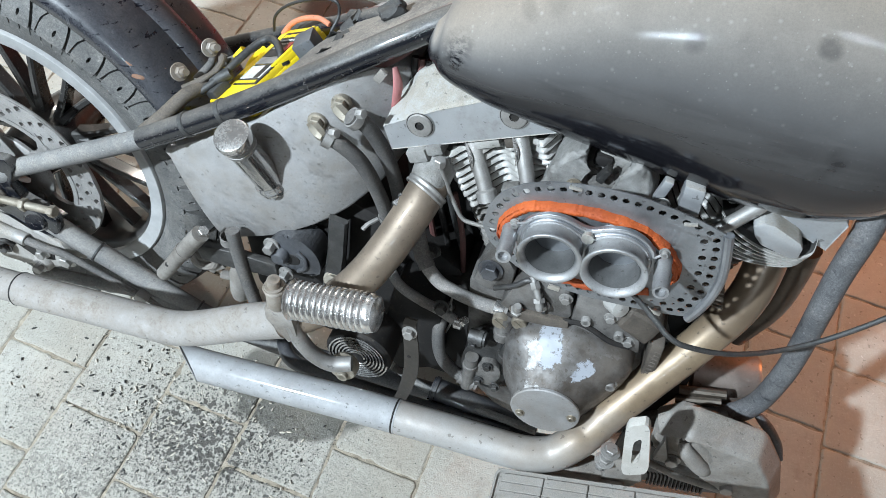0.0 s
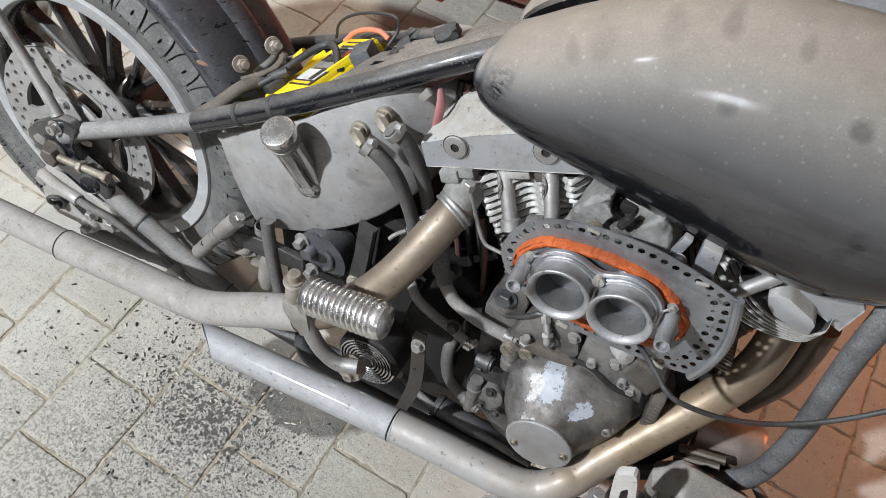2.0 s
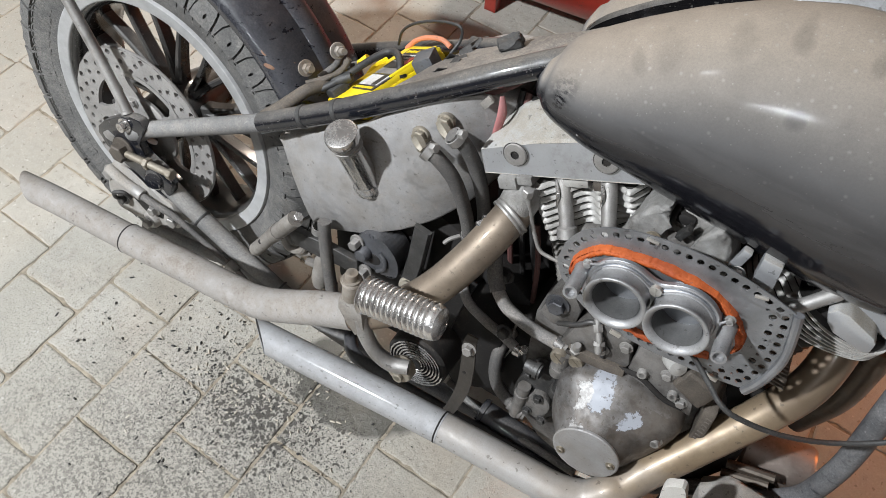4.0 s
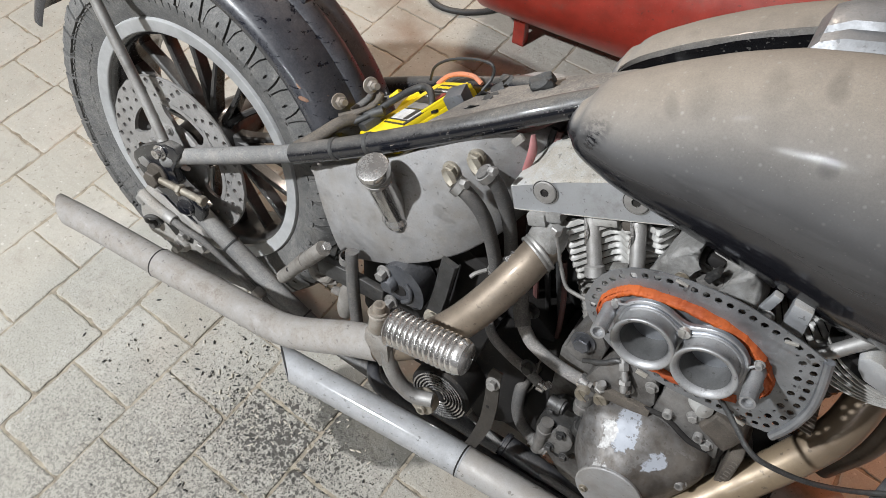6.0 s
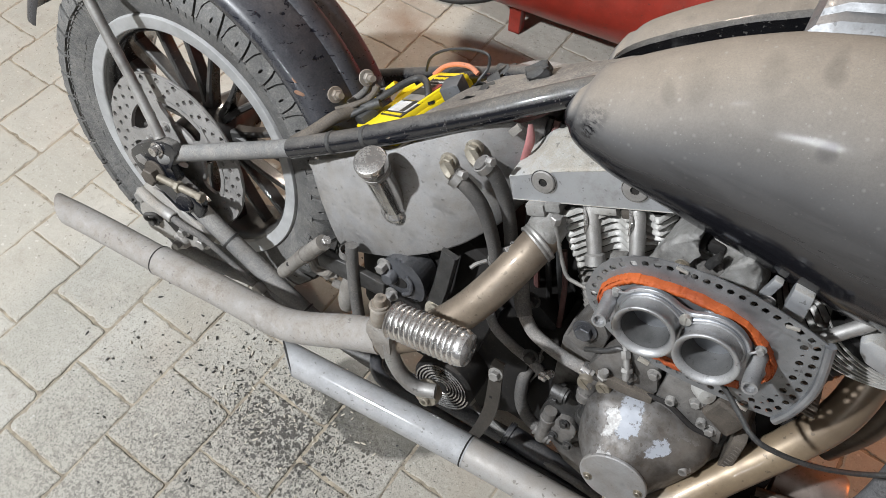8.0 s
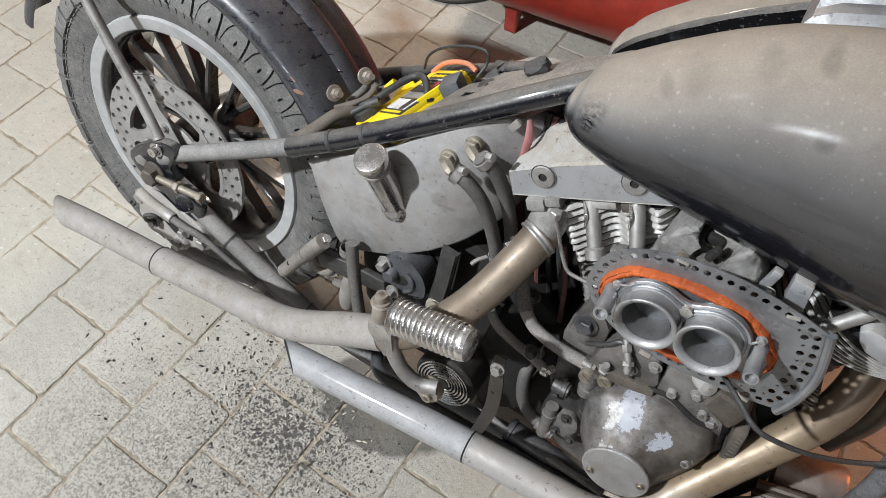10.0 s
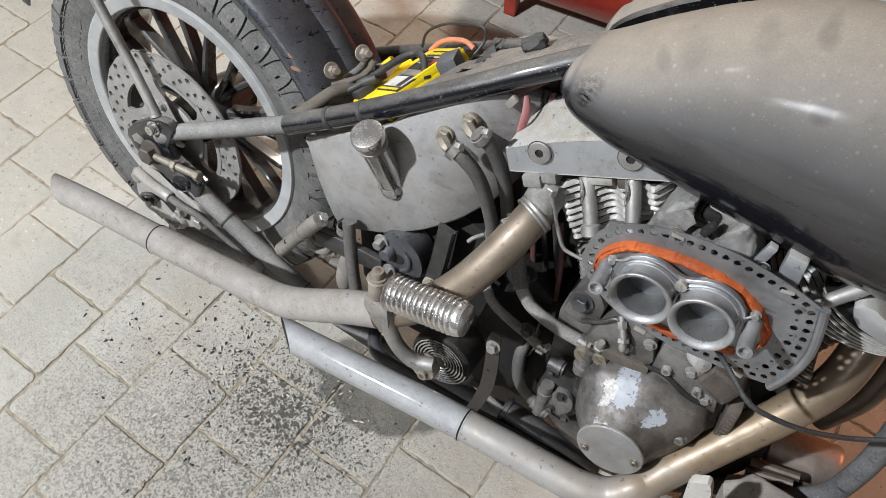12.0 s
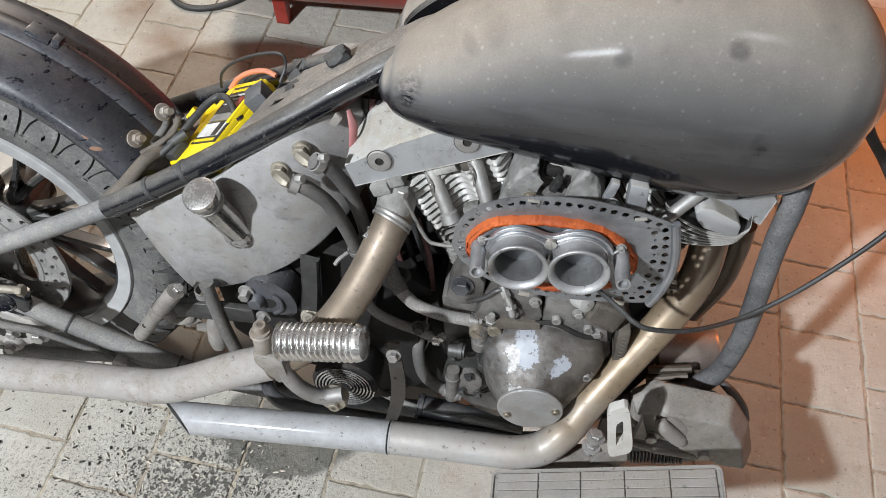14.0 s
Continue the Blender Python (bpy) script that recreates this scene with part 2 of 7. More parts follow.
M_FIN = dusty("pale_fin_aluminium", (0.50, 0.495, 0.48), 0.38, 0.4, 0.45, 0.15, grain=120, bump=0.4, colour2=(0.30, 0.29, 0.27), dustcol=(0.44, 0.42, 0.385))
M_CORR = dusty("corroded_pale_casting", (0.32, 0.318, 0.31), 0.5, 0.35, 0.5, 0.2, grain=90, bump=0.9, colour2=(0.07, 0.064, 0.058), dustcol=(0.34, 0.325, 0.295))
M_FINDARK = dusty("grey_fin_aluminium", (0.30, 0.295, 0.285), 0.36, 0.8, 0.5, 0.12, grain=120, bump=0.4, colour2=(0.14, 0.13, 0.12), dustcol=(0.34, 0.32, 0.29))
M_FINBROWN = dusty("brown_stained_fin", (0.15, 0.125, 0.10), 0.45, 0.3, 0.4, 0.2, grain=120, bump=0.3, colour2=(0.07, 0.055, 0.042), dustcol=(0.20, 0.175, 0.15))
M_POLISH = dusty("polished_aluminium", (0.40, 0.41, 0.43), 0.30, 1.0, 0.34, 0.25, colour2=(0.26, 0.27, 0.29), dustcol=(0.22, 0.225, 0.235), bump=0.12, specks=False)
M_TRUMPET = dusty("brushed_trumpet", (0.50, 0.50, 0.505), 0.36, 1.0, 0.40, 0.3, colour2=(0.34, 0.34, 0.345), dustcol=(0.26, 0.26, 0.26), bump=0.1)
M_BORE = dusty("dull_bore", (0.15, 0.15, 0.152), 0.5, 0.5, 0.4, 0.2, colour2=(0.08, 0.08, 0.08), dustcol=(0.19, 0.19, 0.185), bump=0.3, spots=True)
M_PLATE = dusty("galvanised_plate", (0.31, 0.315, 0.325), 0.36, 0.9, 0.42, 0.3, colour2=(0.20, 0.205, 0.21), dustcol=(0.19, 0.19, 0.19), bump=0.08, lines=0.15)
M_CHROME = dusty("chrome", (0.66, 0.65, 0.64), 0.08, 1.0, 0.22, 0.10, bump=0.04, specks=False, colour2=(0.52, 0.50, 0.48))
M_STRAP = dusty("grimy_strap_steel", (0.055, 0.05, 0.044), 0.42, 0.5, 0.40, 0.10, colour2=(0.03, 0.026, 0.022), dustcol=(0.13, 0.115, 0.10), bump=0.3)
M_STEEL = dusty("dull_steel", (0.42, 0.41, 0.40), 0.32, 0.9, 0.5, 0.2, colour2=(0.24, 0.23, 0.22))
M_ZINC = dusty("zinc_steel", (0.42, 0.385, 0.32), 0.30, 0.95, 0.55, 0.25, colour2=(0.20, 0.165, 0.12), dustcol=(0.24, 0.215, 0.18))
M_PIPE = dusty("dust_coated_chrome_pipe", (0.50, 0.49, 0.48), 0.24, 1.0, 0.95, 0.62, dustcol=(0.262, 0.236, 0.208), bump=0.05, coat=0.15, even=0.62, sheen=0.2, lines=0.12, lo=0.63)
M_PIPE_LOW = dusty("hazy_chrome_pipe", (0.56, 0.565, 0.575), 0.22, 1.0, 0.70, 0.52, dustcol=(0.245, 0.248, 0.255), bump=0.03, coat=0.7, even=0.9, sheen=0.10)
M_PIPE_TAN = dusty("heat_tanned_chrome_pipe", (0.32, 0.26, 0.20), 0.22, 1.0, 0.42, 0.7, dustcol=(0.165, 0.135, 0.105), bump=0.05, coat=0.25, even=0.8, sheen=0.07)
M_PIPE_FRONT = tanning_pipe()
M_HEADER = dusty("burnt_brown_header", (0.13, 0.115, 0.10), 0.22, 0.95, 0.4, 0.2, colour2=(0.08, 0.062, 0.045), dustcol=(0.12, 0.095, 0.07), bump=0.05, even=0.6)
M_DISC = dusty("brake_disc_steel", (0.40, 0.39, 0.38), 0.34, 0.8, 0.6, 0.45, dustcol=(0.33, 0.31, 0.29), bump=0.04)
M_RIM = dusty("satin_silver_rim", (0.50, 0.505, 0.51), 0.36, 0.6, 0.6, 0.45, dustcol=(0.37, 0.37, 0.365), bump=0.03, even=0.8, specks=False)
M_SPOKE = dusty("black_cast_spoke", (0.007, 0.007, 0.008), 0.22, 0, 0.34, 0.02, dustcol=(0.30, 0.29, 0.28), coat=0.5, sheen=0.10, even=0.3)
M_TYRE = dusty("dusty_tyre_rubber", (0.024, 0.024, 0.025), 0.7, 0, 0.80, 0.46, grain=100, dustcol=(0.30, 0.295, 0.285), bump=0.5)
M_GROOVE = dusty("dusty_groove_rubber", (0.018, 0.018, 0.019), 0.75, 0, 0.55, 0.45, dustcol=(0.20, 0.195, 0.19), bump=0.4)
M_RUBBER = dusty("black_rubber", (0.014, 0.014, 0.015), 0.42, 0, 0.4, 0.06, dustcol=(0.20, 0.20, 0.195))
M_HOSE = dusty("dusty_rubber_hose", (0.04, 0.04, 0.041), 0.6, 0, 0.85, 0.38, dustcol=(0.27, 0.255, 0.24), bump=0.4)
M_HOSE_PALE = dusty("pale_dusty_hose", (0.10, 0.10, 0.10), 0.6, 0, 0.95, 0.65, dustcol=(0.40, 0.38, 0.36), bump=0.3)
# Soot in the pipes; in cores, gaps and pockets the black stands for shade.
M_BLACK = dusty("soot_and_shade_black", (0.014, 0.0135, 0.014), 0.55, 0, 0.26, 0.03, dustcol=(0.12, 0.108, 0.096), spec=0.2)
M_DARKMET = dusty("oily_and_shaded_dark_metal", (0.075, 0.075, 0.077), 0.30, 0.7, 0.45, 0.06, colour2=(0.02, 0.02, 0.02), dustcol=(0.18, 0.17, 0.155), bump=0.4)
M_COVER = dusty("oily_blue_grey_casting", (0.10, 0.105, 0.118), 0.26, 0.6, 0.5, 0.10, colour2=(0.035, 0.036, 0.042), dustcol=(0.19, 0.19, 0.195), bump=0.5, coat=0.3)
M_YELLOW = dusty("yellow_battery_plastic", (0.86, 0.66, 0.0), 0.4, 0, 0.12, 0.0, bump=0.03, specks=False, colour2=(0.80, 0.60, 0.0))
M_WHITE = dusty("white_label", (0.75, 0.75, 0.74), 0.5, 0, 0.2, 0.05, bump=0.02)
M_INK = dusty("black_label", (0.012, 0.012, 0.013), 0.4, 0, 0.12, 0.0, bump=0.02)
M_ORANGE = dusty("orange_sealant", (0.50, 0.10, 0.012), 0.65, 0, 0.22, 0.0, grain=110, bump=0.8, colour2=(0.28, 0.045, 0.008), dustcol=(0.28, 0.13, 0.06))
M_RED = dusty("red_enamel", (0.36, 0.035, 0.022), 0.30, 0, 0.3, 0.05, dustcol=(0.38, 0.2, 0.16), bump=0.05)
M_REDWIRE = dusty("red_cloth_wire", (0.085, 0.026, 0.024), 0.7, 0, 0.4, 0.1, dustcol=(0.2, 0.16, 0.14))
M_PINK = dusty("pink_tape", (0.42, 0.15, 0.15), 0.6, 0, 0.3, 0.1)
M_ORWIRE = dusty("orange_cable", (0.66, 0.22, 0.10), 0.5, 0, 0.25, 0.1)
M_TAN = dusty("dust_caked_alloy", (0.30, 0.29, 0.275), 0.42, 0.5, 0.85, 0.40, dustcol=(0.315, 0.288, 0.255), colour2=(0.13, 0.115, 0.10), bump=0.5, spots=True, lines=0.12)
M_PALE = dusty("pale_dusty_casting", (0.40, 0.39, 0.375), 0.42, 0.4, 0.9, 0.50, dustcol=(0.42, 0.395, 0.36), colour2=(0.22, 0.205, 0.19), bump=0.5, spots=True)
M_CAN = dusty("copper_tinted_chrome", (0.40, 0.33, 0.29), 0.18, 1.0, 0.35, 0.30, dustcol=(0.27, 0.24, 0.215), bump=0.03, even=0.6)
M_BOX = dusty("grey_plastic_clamp", (0.085, 0.09, 0.10), 0.45, 0, 0.25, 0.1, bump=0.05)
M_NUT = dusty("bare_steel_nut", (0.52, 0.50, 0.465), 0.30, 0.75, 0.35, 0.2, colour2=(0.46, 0.43, 0.38), dustcol=(0.42, 0.39, 0.34))
M_PAD = dusty("dusty_pale_pedal", (0.60, 0.585, 0.555), 0.5, 0.2, 0.6, 0.4, dustcol=(0.55, 0.525, 0.48), colour2=(0.46, 0.44, 0.40), spots=True)
M_BOARD = dusty("grey_footboard_rubber", (0.26, 0.25, 0.235), 0.7, 0, 0.7, 0.35, dustcol=(0.37, 0.345, 0.31), bump=0.3, spots=True)


def nose_material():
    """Chrome that has peeled from an alloy cover: a bare white patch, blue-grey film, brown grime, a dark reflection
    painted on the right.
    """
    m = Mat("peeling_chrome_cover")
    obj = m.co.outputs["Object"]
    ns = m.node("ShaderNodeTexNoise", Scale=30.0, Detail=7.0, Roughness=0.75)
    m.link(obj, ns.inputs["Vector"])
    wob = m.node("ShaderNodeVectorMath")
    wob.operation = "MULTIPLY_ADD"
    m.link(ns.outputs["Color"], wob.inputs[0])
    wob.inputs[1].default_value = (0.05, 0.05, 0.05)
    m.link(obj, wob.inputs[2])

    def blob(c, stretch, r):
        mp = m.node("ShaderNodeMapping", Scale=stretch)
        m.link(wob.outputs[0], mp.inputs["Vector"])
        d = m.node("ShaderNodeVectorMath")
        d.operation = "DISTANCE"
        m.link(mp.outputs[0], d.inputs[0])
        d.inputs[1].default_value = tuple((a + 0.025) * b for a, b in zip(c, stretch))
        return m.ramp(d.outputs["Value"], r, r + 0.0015, 1.0, 0.0)

    bare = m.maths("MAXIMUM", blob((0.818, -0.200, 0.378), (1.15, 0.0, 0.62), 0.0098), blob((0.836, -0.200, 0.350), (0.75, 0.0, 1.0), 0.0088))
    blue = m.maths("MAXIMUM", blob((0.836, -0.165, 0.395), (0.85, 0.0, 0.62), 0.0130), blob((0.884, -0.170, 0.380), (0.8, 0.0, 1.1), 0.008))
    film = m.mix(m.ramp(m.noise(34, 6, 0.7), 0.35, 0.65), (0.225, 0.222, 0.222), (0.07, 0.062, 0.055))
    # brown grime on the right, with the dark reflection there put into the colour
    darkened = m.maths("MULTIPLY", blob((0.925, -0.170, 0.355), (0.55, 0.0, 0.80), 0.034), m.ramp(m.noise(26, 6, 0.7), 0.30, 0.60, 0.35, 0.9))
    film = m.mix(darkened, film, (0.062, 0.052, 0.044))
    col = m.mix(blue, film, (0.34, 0.36, 0.40))
    col = m.mix(bare, col, m.mix(m.ramp(m.noise(150, 4, 0.6), 0.40, 0.55), (0.52, 0.515, 0.51), (0.34, 0.33, 0.32)))
    lie = m.maths("MULTIPLY", m.ramp(m.up(), -0.3, 0.9, 0.2, 0.55), m.ramp(m.noise(16, 6, 0.65), 0.34, 0.58))
    lie = m.maths("MULTIPLY", lie, m.ramp(m.maths("MAXIMUM", bare, blue), 0, 1, 1.0, 0.25))
    spots = m.maths("MAXIMUM", m.ramp(m.noise(170, 3, 0.6), 0.60, 0.66, 0.0, 0.7), m.ramp(m.noise(60, 5, 0.7), 0.58, 0.70, 0.0, 0.6))
    col = m.mix(m.maths("MULTIPLY", spots, m.ramp(bare, 0, 1, 1.0, 0.35)), col, (0.06, 0.046, 0.035))
    m.set("Base Color", m.mix(m.maths("MULTIPLY", lie, m.ramp(m.noise(110, 4, 0.7), 0.3, 0.65, 0.55, 1.0)), col, (0.155, 0.132, 0.11)))
    m.set("Metallic", m.maths("MULTIPLY", m.ramp(lie, 0, 0.6, 0.85, 0.15), m.ramp(m.maths("MAXIMUM", bare, blue), 0, 1, 1.0, 0.10)))
    m.set("Roughness", m.ramp(m.noise(90, 4, 0.6), 0.3, 0.7, 0.42, 0.68))
    m.bump(m.maths("SUBTRACT", m.maths("MULTIPLY", m.noise(260, 4, 0.6), 0.5), m.maths("MAXIMUM", bare, blue)), 0.35)
    return m.m


M_NOSE = nose_material()


def fender_scars():
    return dusty("rust_scar", (0.30, 0.17, 0.09), 0.8, 0, 0.3, 0.2, colour2=(0.16, 0.06, 0.03), bump=0.6)


M_RUST = fender_scars()


def paver_material():
    m = Mat("concrete_paver")
    pos = m.geo.outputs["Position"]
    info = m.node("ShaderNodeObjectInfo")
    base = m.mix(info.outputs["Random"], (0.40, 0.383, 0.336), (0.48, 0.459, 0.412))
    cloud, mid = m.noise(6, 6, 0.6, pos), m.noise(38, 6, 0.68, pos)
    grain = m.noise(520, 3, 0.7, pos)
    base = m.mix(m.ramp(cloud, 0.36, 0.66), base, (0.37, 0.35, 0.30))
    base = m.mix(m.ramp(mid, 0.42, 0.70, 0.0, 0.50), base, (0.35, 0.33, 0.29))
    base = m.mix(m.ramp(grain, 0.40, 0.70, 0.0, 0.22), base, (0.27, 0.25, 0.22))
    base = m.mix(m.ramp(m.noise(260, 3, 0.7, pos), 0.54, 0.72, 0.0, 0.28), base, (0.62, 0.60, 0.555))
    base = m.mix(m.ramp(m.noise(110, 2, 0.5, pos), 0.66, 0.70, 0.0, 0.55), base, (0.17, 0.15, 0.125))
    base = m.mix(m.ramp(m.noise(70, 2, 0.5, pos), 0.69, 0.72, 0.0, 0.5), base, (0.62, 0.60, 0.56))
    base = m.mix(m.ramp(m.noise(14, 5, 0.7, pos), 0.56, 0.70, 0.0, 0.42), base, (0.26, 0.23, 0.19))
    base = m.mix(m.ramp(m.noise(2.1, 4, 0.55, pos), 0.56, 0.74, 0.0, 0.4), base, (0.36, 0.29, 0.22))
    # sand trodden into the rims of each paver
    sep = m.node("ShaderNodeSeparateXYZ")
    m.link(m.co.outputs["Object"], sep.inputs[0])
    rim = m.maths("MAXIMUM", m.maths("ABSOLUTE", sep.outputs["X"], 0.0), m.maths("ABSOLUTE", sep.outputs["Y"], 0.0))
    rim = m.maths("ADD", rim, m.ramp(m.noise(26, 5, 0.7, pos), 0.3, 0.7, -0.016, 0.012))
    base = m.mix(m.ramp(rim, 0.064, 0.080, 0.0, 0.30), base, (0.46, 0.41, 0.335))
    wisp = m.noise(34, 5, 0.7, pos, stretch=(1.0, 0.45, 1.0))
    base = m.mix(m.ramp(wisp, 0.60, 0.70, 0.0, 0.30), base, (0.21, 0.19, 0.16))

    def ground(c, stretch, wob):
        ns = m.node("ShaderNodeTexNoise", Scale=13.0, Detail=5.0)
        m.link(pos, ns.inputs["Vector"])
        add = m.node("ShaderNodeVectorMath")
        add.operation = "MULTIPLY_ADD"
        m.link(ns.outputs["Color"], add.inputs[0])
        add.inputs[1].default_value = (wob, wob, 0.0)
        m.link(pos, add.inputs[2])
        mp = m.node("ShaderNodeMapping", Scale=(*stretch, 0.0))
        m.link(add.outputs[0], mp.inputs["Vector"])
        d = m.node("ShaderNodeVectorMath")
        d.operation = "DISTANCE"
        m.link(mp.outputs[0], d.inputs[0])
        d.inputs[1].default_value = ((c[0] + wob / 2) * stretch[0], (c[1] + wob / 2) * stretch[1], 0)
        return d.outputs["Value"]

    def drops(scale, lo, hi, spread):
        v = m.node("ShaderNodeTexVoronoi", Scale=scale)
        m.link(pos, v.inputs["Vector"])
        edge = m.maths("SUBTRACT", v.outputs["Distance"], m.maths("MULTIPLY", m.ramp(spread, 0.0, 1.0, lo, hi), m.ramp(m.noise(scale * 0.7, 2, 0.5, pos), 0.3, 0.7, 0.2, 1.5)))
        return m.ramp(edge, -0.04, 0.04, 1.0, 0.0)

    # an oil pool, a splash of droplets round it, and a wider film of fine drops
    wet = m.ramp(ground((0.455, -0.115), (0.62, 1.0), 0.06), 0.075, 0.086, 1.0, 0.0)
    spread = m.ramp(ground((0.345, -0.235), (0.70, 1.0), 0.10), 0.02, 0.27, 1.0, 0.0)
    grit = m.ramp(ground((0.22, -0.36), (0.55, 1.0), 0.12), 0.10, 0.40, 1.0, 0.0)
    oil = m.maths("MAXIMUM", drops(250, -0.14, 0.54, spread), drops(105, -0.28, 0.55, spread))
    oil = m.maths("MULTIPLY", oil, m.ramp(spread, 0.02, 0.25))
    oil = m.maths("MAXIMUM", oil, m.maths("MULTIPLY", m.ramp(m.noise(300, 3, 0.65, pos), 0.55, 0.61), m.maths("MULTIPLY", grit, 0.75)))
    # the skin of the concrete is worn off here and its dark aggregate shows
    worn = m.ramp(ground((0.36, -0.50), (0.70, 1.0), 0.10), 0.13, 0.37, 1.0, 0.0)
    v = m.node("ShaderNodeTexVoronoi", Scale=240.0)
    m.link(pos, v.inputs["Vector"])
    tone = m.node("ShaderNodeSeparateColor")
    m.link(v.outputs["Color"], tone.inputs[0])
    stones = m.maths("MULTIPLY", m.ramp(m.maths("ADD", tone.outputs[0], m.ramp(mid, 0.3, 0.7, -0.15, 0.15)), 0.52, 0.66), worn)
    base = m.mix(m.maths("MULTIPLY", worn, 0.45), base, (0.33, 0.305, 0.265))
    base = m.mix(m.maths("MULTIPLY", stones, 0.75), base, m.mix(tone.outputs[1], (0.075, 0.07, 0.063), (0.22, 0.205, 0.18)))
    base = m.mix(m.maths("MULTIPLY", oil, 0.90), base, (0.038, 0.034, 0.028))
    base = m.mix(m.maths("MULTIPLY", wet, 0.86), base, (0.075, 0.070, 0.058))
    rusty = m.maths("MAXIMUM", m.ramp(ground((-0.09, 0.80), (1.1, 0.8), 0.14), 0.01, 0.12, 0.80, 0.0), m.ramp(ground((-0.19, 0.90), (1.0, 0.9), 0.14), 0.01, 0.10, 0.7, 0.0))
    base = m.mix(m.maths("MULTIPLY", rusty, m.ramp(cloud, 0.35, 0.6, 0.5, 1.0)), base, (0.19, 0.115, 0.07))
    m.set("Base Color", base)
    m.set("Roughness", m.ramp(m.maths("MAXIMUM", wet, oil), 0, 1, 0.88, 0.30))
    m.bump(m.maths("ADD", m.maths("MULTIPLY", grain, 0.6), m.maths("MULTIPLY", mid, 2.2)), 0.9, 0.0018)
    return m.m


M_PAVER = paver_material()


def plain(name, a, b, scale, rough=0.9, bump=0.3):
    m = Mat(name)
    pos = m.geo.outputs["Position"]
    m.set("Base Color", m.mix(m.ramp(m.noise(scale, 6, 0.65, pos), 0.3, 0.7), a, b))
    m.set("Roughness", rough)
    m.bump(m.noise(scale * 8, 4, 0.65, pos), bump, 0.002)
    return m.m


M_JOINT = plain("joint_sand", (0.14, 0.115, 0.085), (0.44, 0.385, 0.30), 38, bump=0.8)
M_WALL = plain("plain_plaster", (0.30, 0.30, 0.29), (0.25, 0.25, 0.24), 3)
M_CEIL = plain("plain_ceiling", (0.36, 0.36, 0.36), (0.30, 0.30, 0.30), 3)
M_FLAKE = plain("black_absorbent_grain", (0.022, 0.022, 0.022), (0.05, 0.048, 0.045), 60, 0.7)
M_HUSK = plain("pale_husk", (0.55, 0.50, 0.42), (0.40, 0.36, 0.30), 60, 0.8)

# ---------------------------------------------------------------- mesh building


def part(name, bm, material, parent=None, label="", sharp=35, pose_m=None):
    """Links a bmesh as one mesh object under a thing or a part."""
    bmesh.ops.remove_doubles(bm, verts=bm.verts, dist=1e-6)
    bmesh.ops.recalc_face_normals(bm, faces=bm.faces)
    lim = radians(sharp)
    for f in bm.faces:
        f.smooth = True
    for e in bm.edges:
        e.smooth = len(e.link_faces) == 2 and e.calc_face_angle(0) < lim
    me = bpy.data.meshes.new(name)
    bm.to_mesh(me)
    bm.free()
    me.materials.append(material)
    ob = new(name, me)
    if parent:
        ob.parent = parent
    if pose_m is not None:
        ob.matrix_basis = pose_m
    if label:
        ob["label"] = label
    return ob


def spline(pts, sub=8):
    """A smooth line through the points (Catmull-Rom), each with any number of values."""
    p = [np.array(q, float) for q in pts]
    p = [2 * p[0] - p[1]] + p + [2 * p[-1] - p[-2]]
    out = []
    for i in range(1, len(p) - 2):
        a, b, c, d = p[i - 1:i + 3]
        for k in range(sub):
            t = k / sub
            out.append(0.5 * (2 * b + (c - a) * t + (2 * a - 5 * b + 4 * c - d) * t * t + (3 * b - a - 3 * c + d) * t ** 3))
    out.append(p[-2])
    return out


def skin(bm, loops, close=True, cap=True):
    """Faces between rings of points; caps at both ends."""
    rings = [[bm.verts.new(tuple(v)) for v in loop] for loop in loops]
    n = len(rings[0])
    for a, b in zip(rings, rings[1:]):
        for i in range(n if close else n - 1):
            j = (i + 1) % n
            bm.faces.new((a[i], a[j], b[j], b[i]))
    if cap:
        bm.faces.new(rings[0][::-1])
        bm.faces.new(rings[-1])
    return rings


def tube(pts, r, seg=12, sub=8, bm=None, smooth=True, cap=True, flat=1.0):
    """A round bar along a line; r is one radius or one for each point."""
    bm = bm or bmesh.new()
    rs = r if isinstance(r, (list, tuple)) else [r] * len(pts)
    line = spline([(*p, q) for p, q in zip(pts, rs)], sub) if smooth and len(pts) > 2 else [np.array((*p, q), float) for p, q in zip(pts, rs)]
    c = [Vector(v[:3]) for v in line]
    side = None
    loops = []
    for i, v in enumerate(line):
        d = (c[min(i + 1, len(c) - 1)] - c[max(i - 1, 0)]).normalized()
        if side is None:
            side = d.orthogonal().normalized()
        side = (side - d * side.dot(d)).normalized()
        up = d.cross(side)
        loops.append([c[i] + (side * math.cos(a) + up * math.sin(a) * flat) * v[3] for a in (2 * math.pi * k / seg for k in range(seg))])
    skin(bm, loops, True, cap)
    return bm


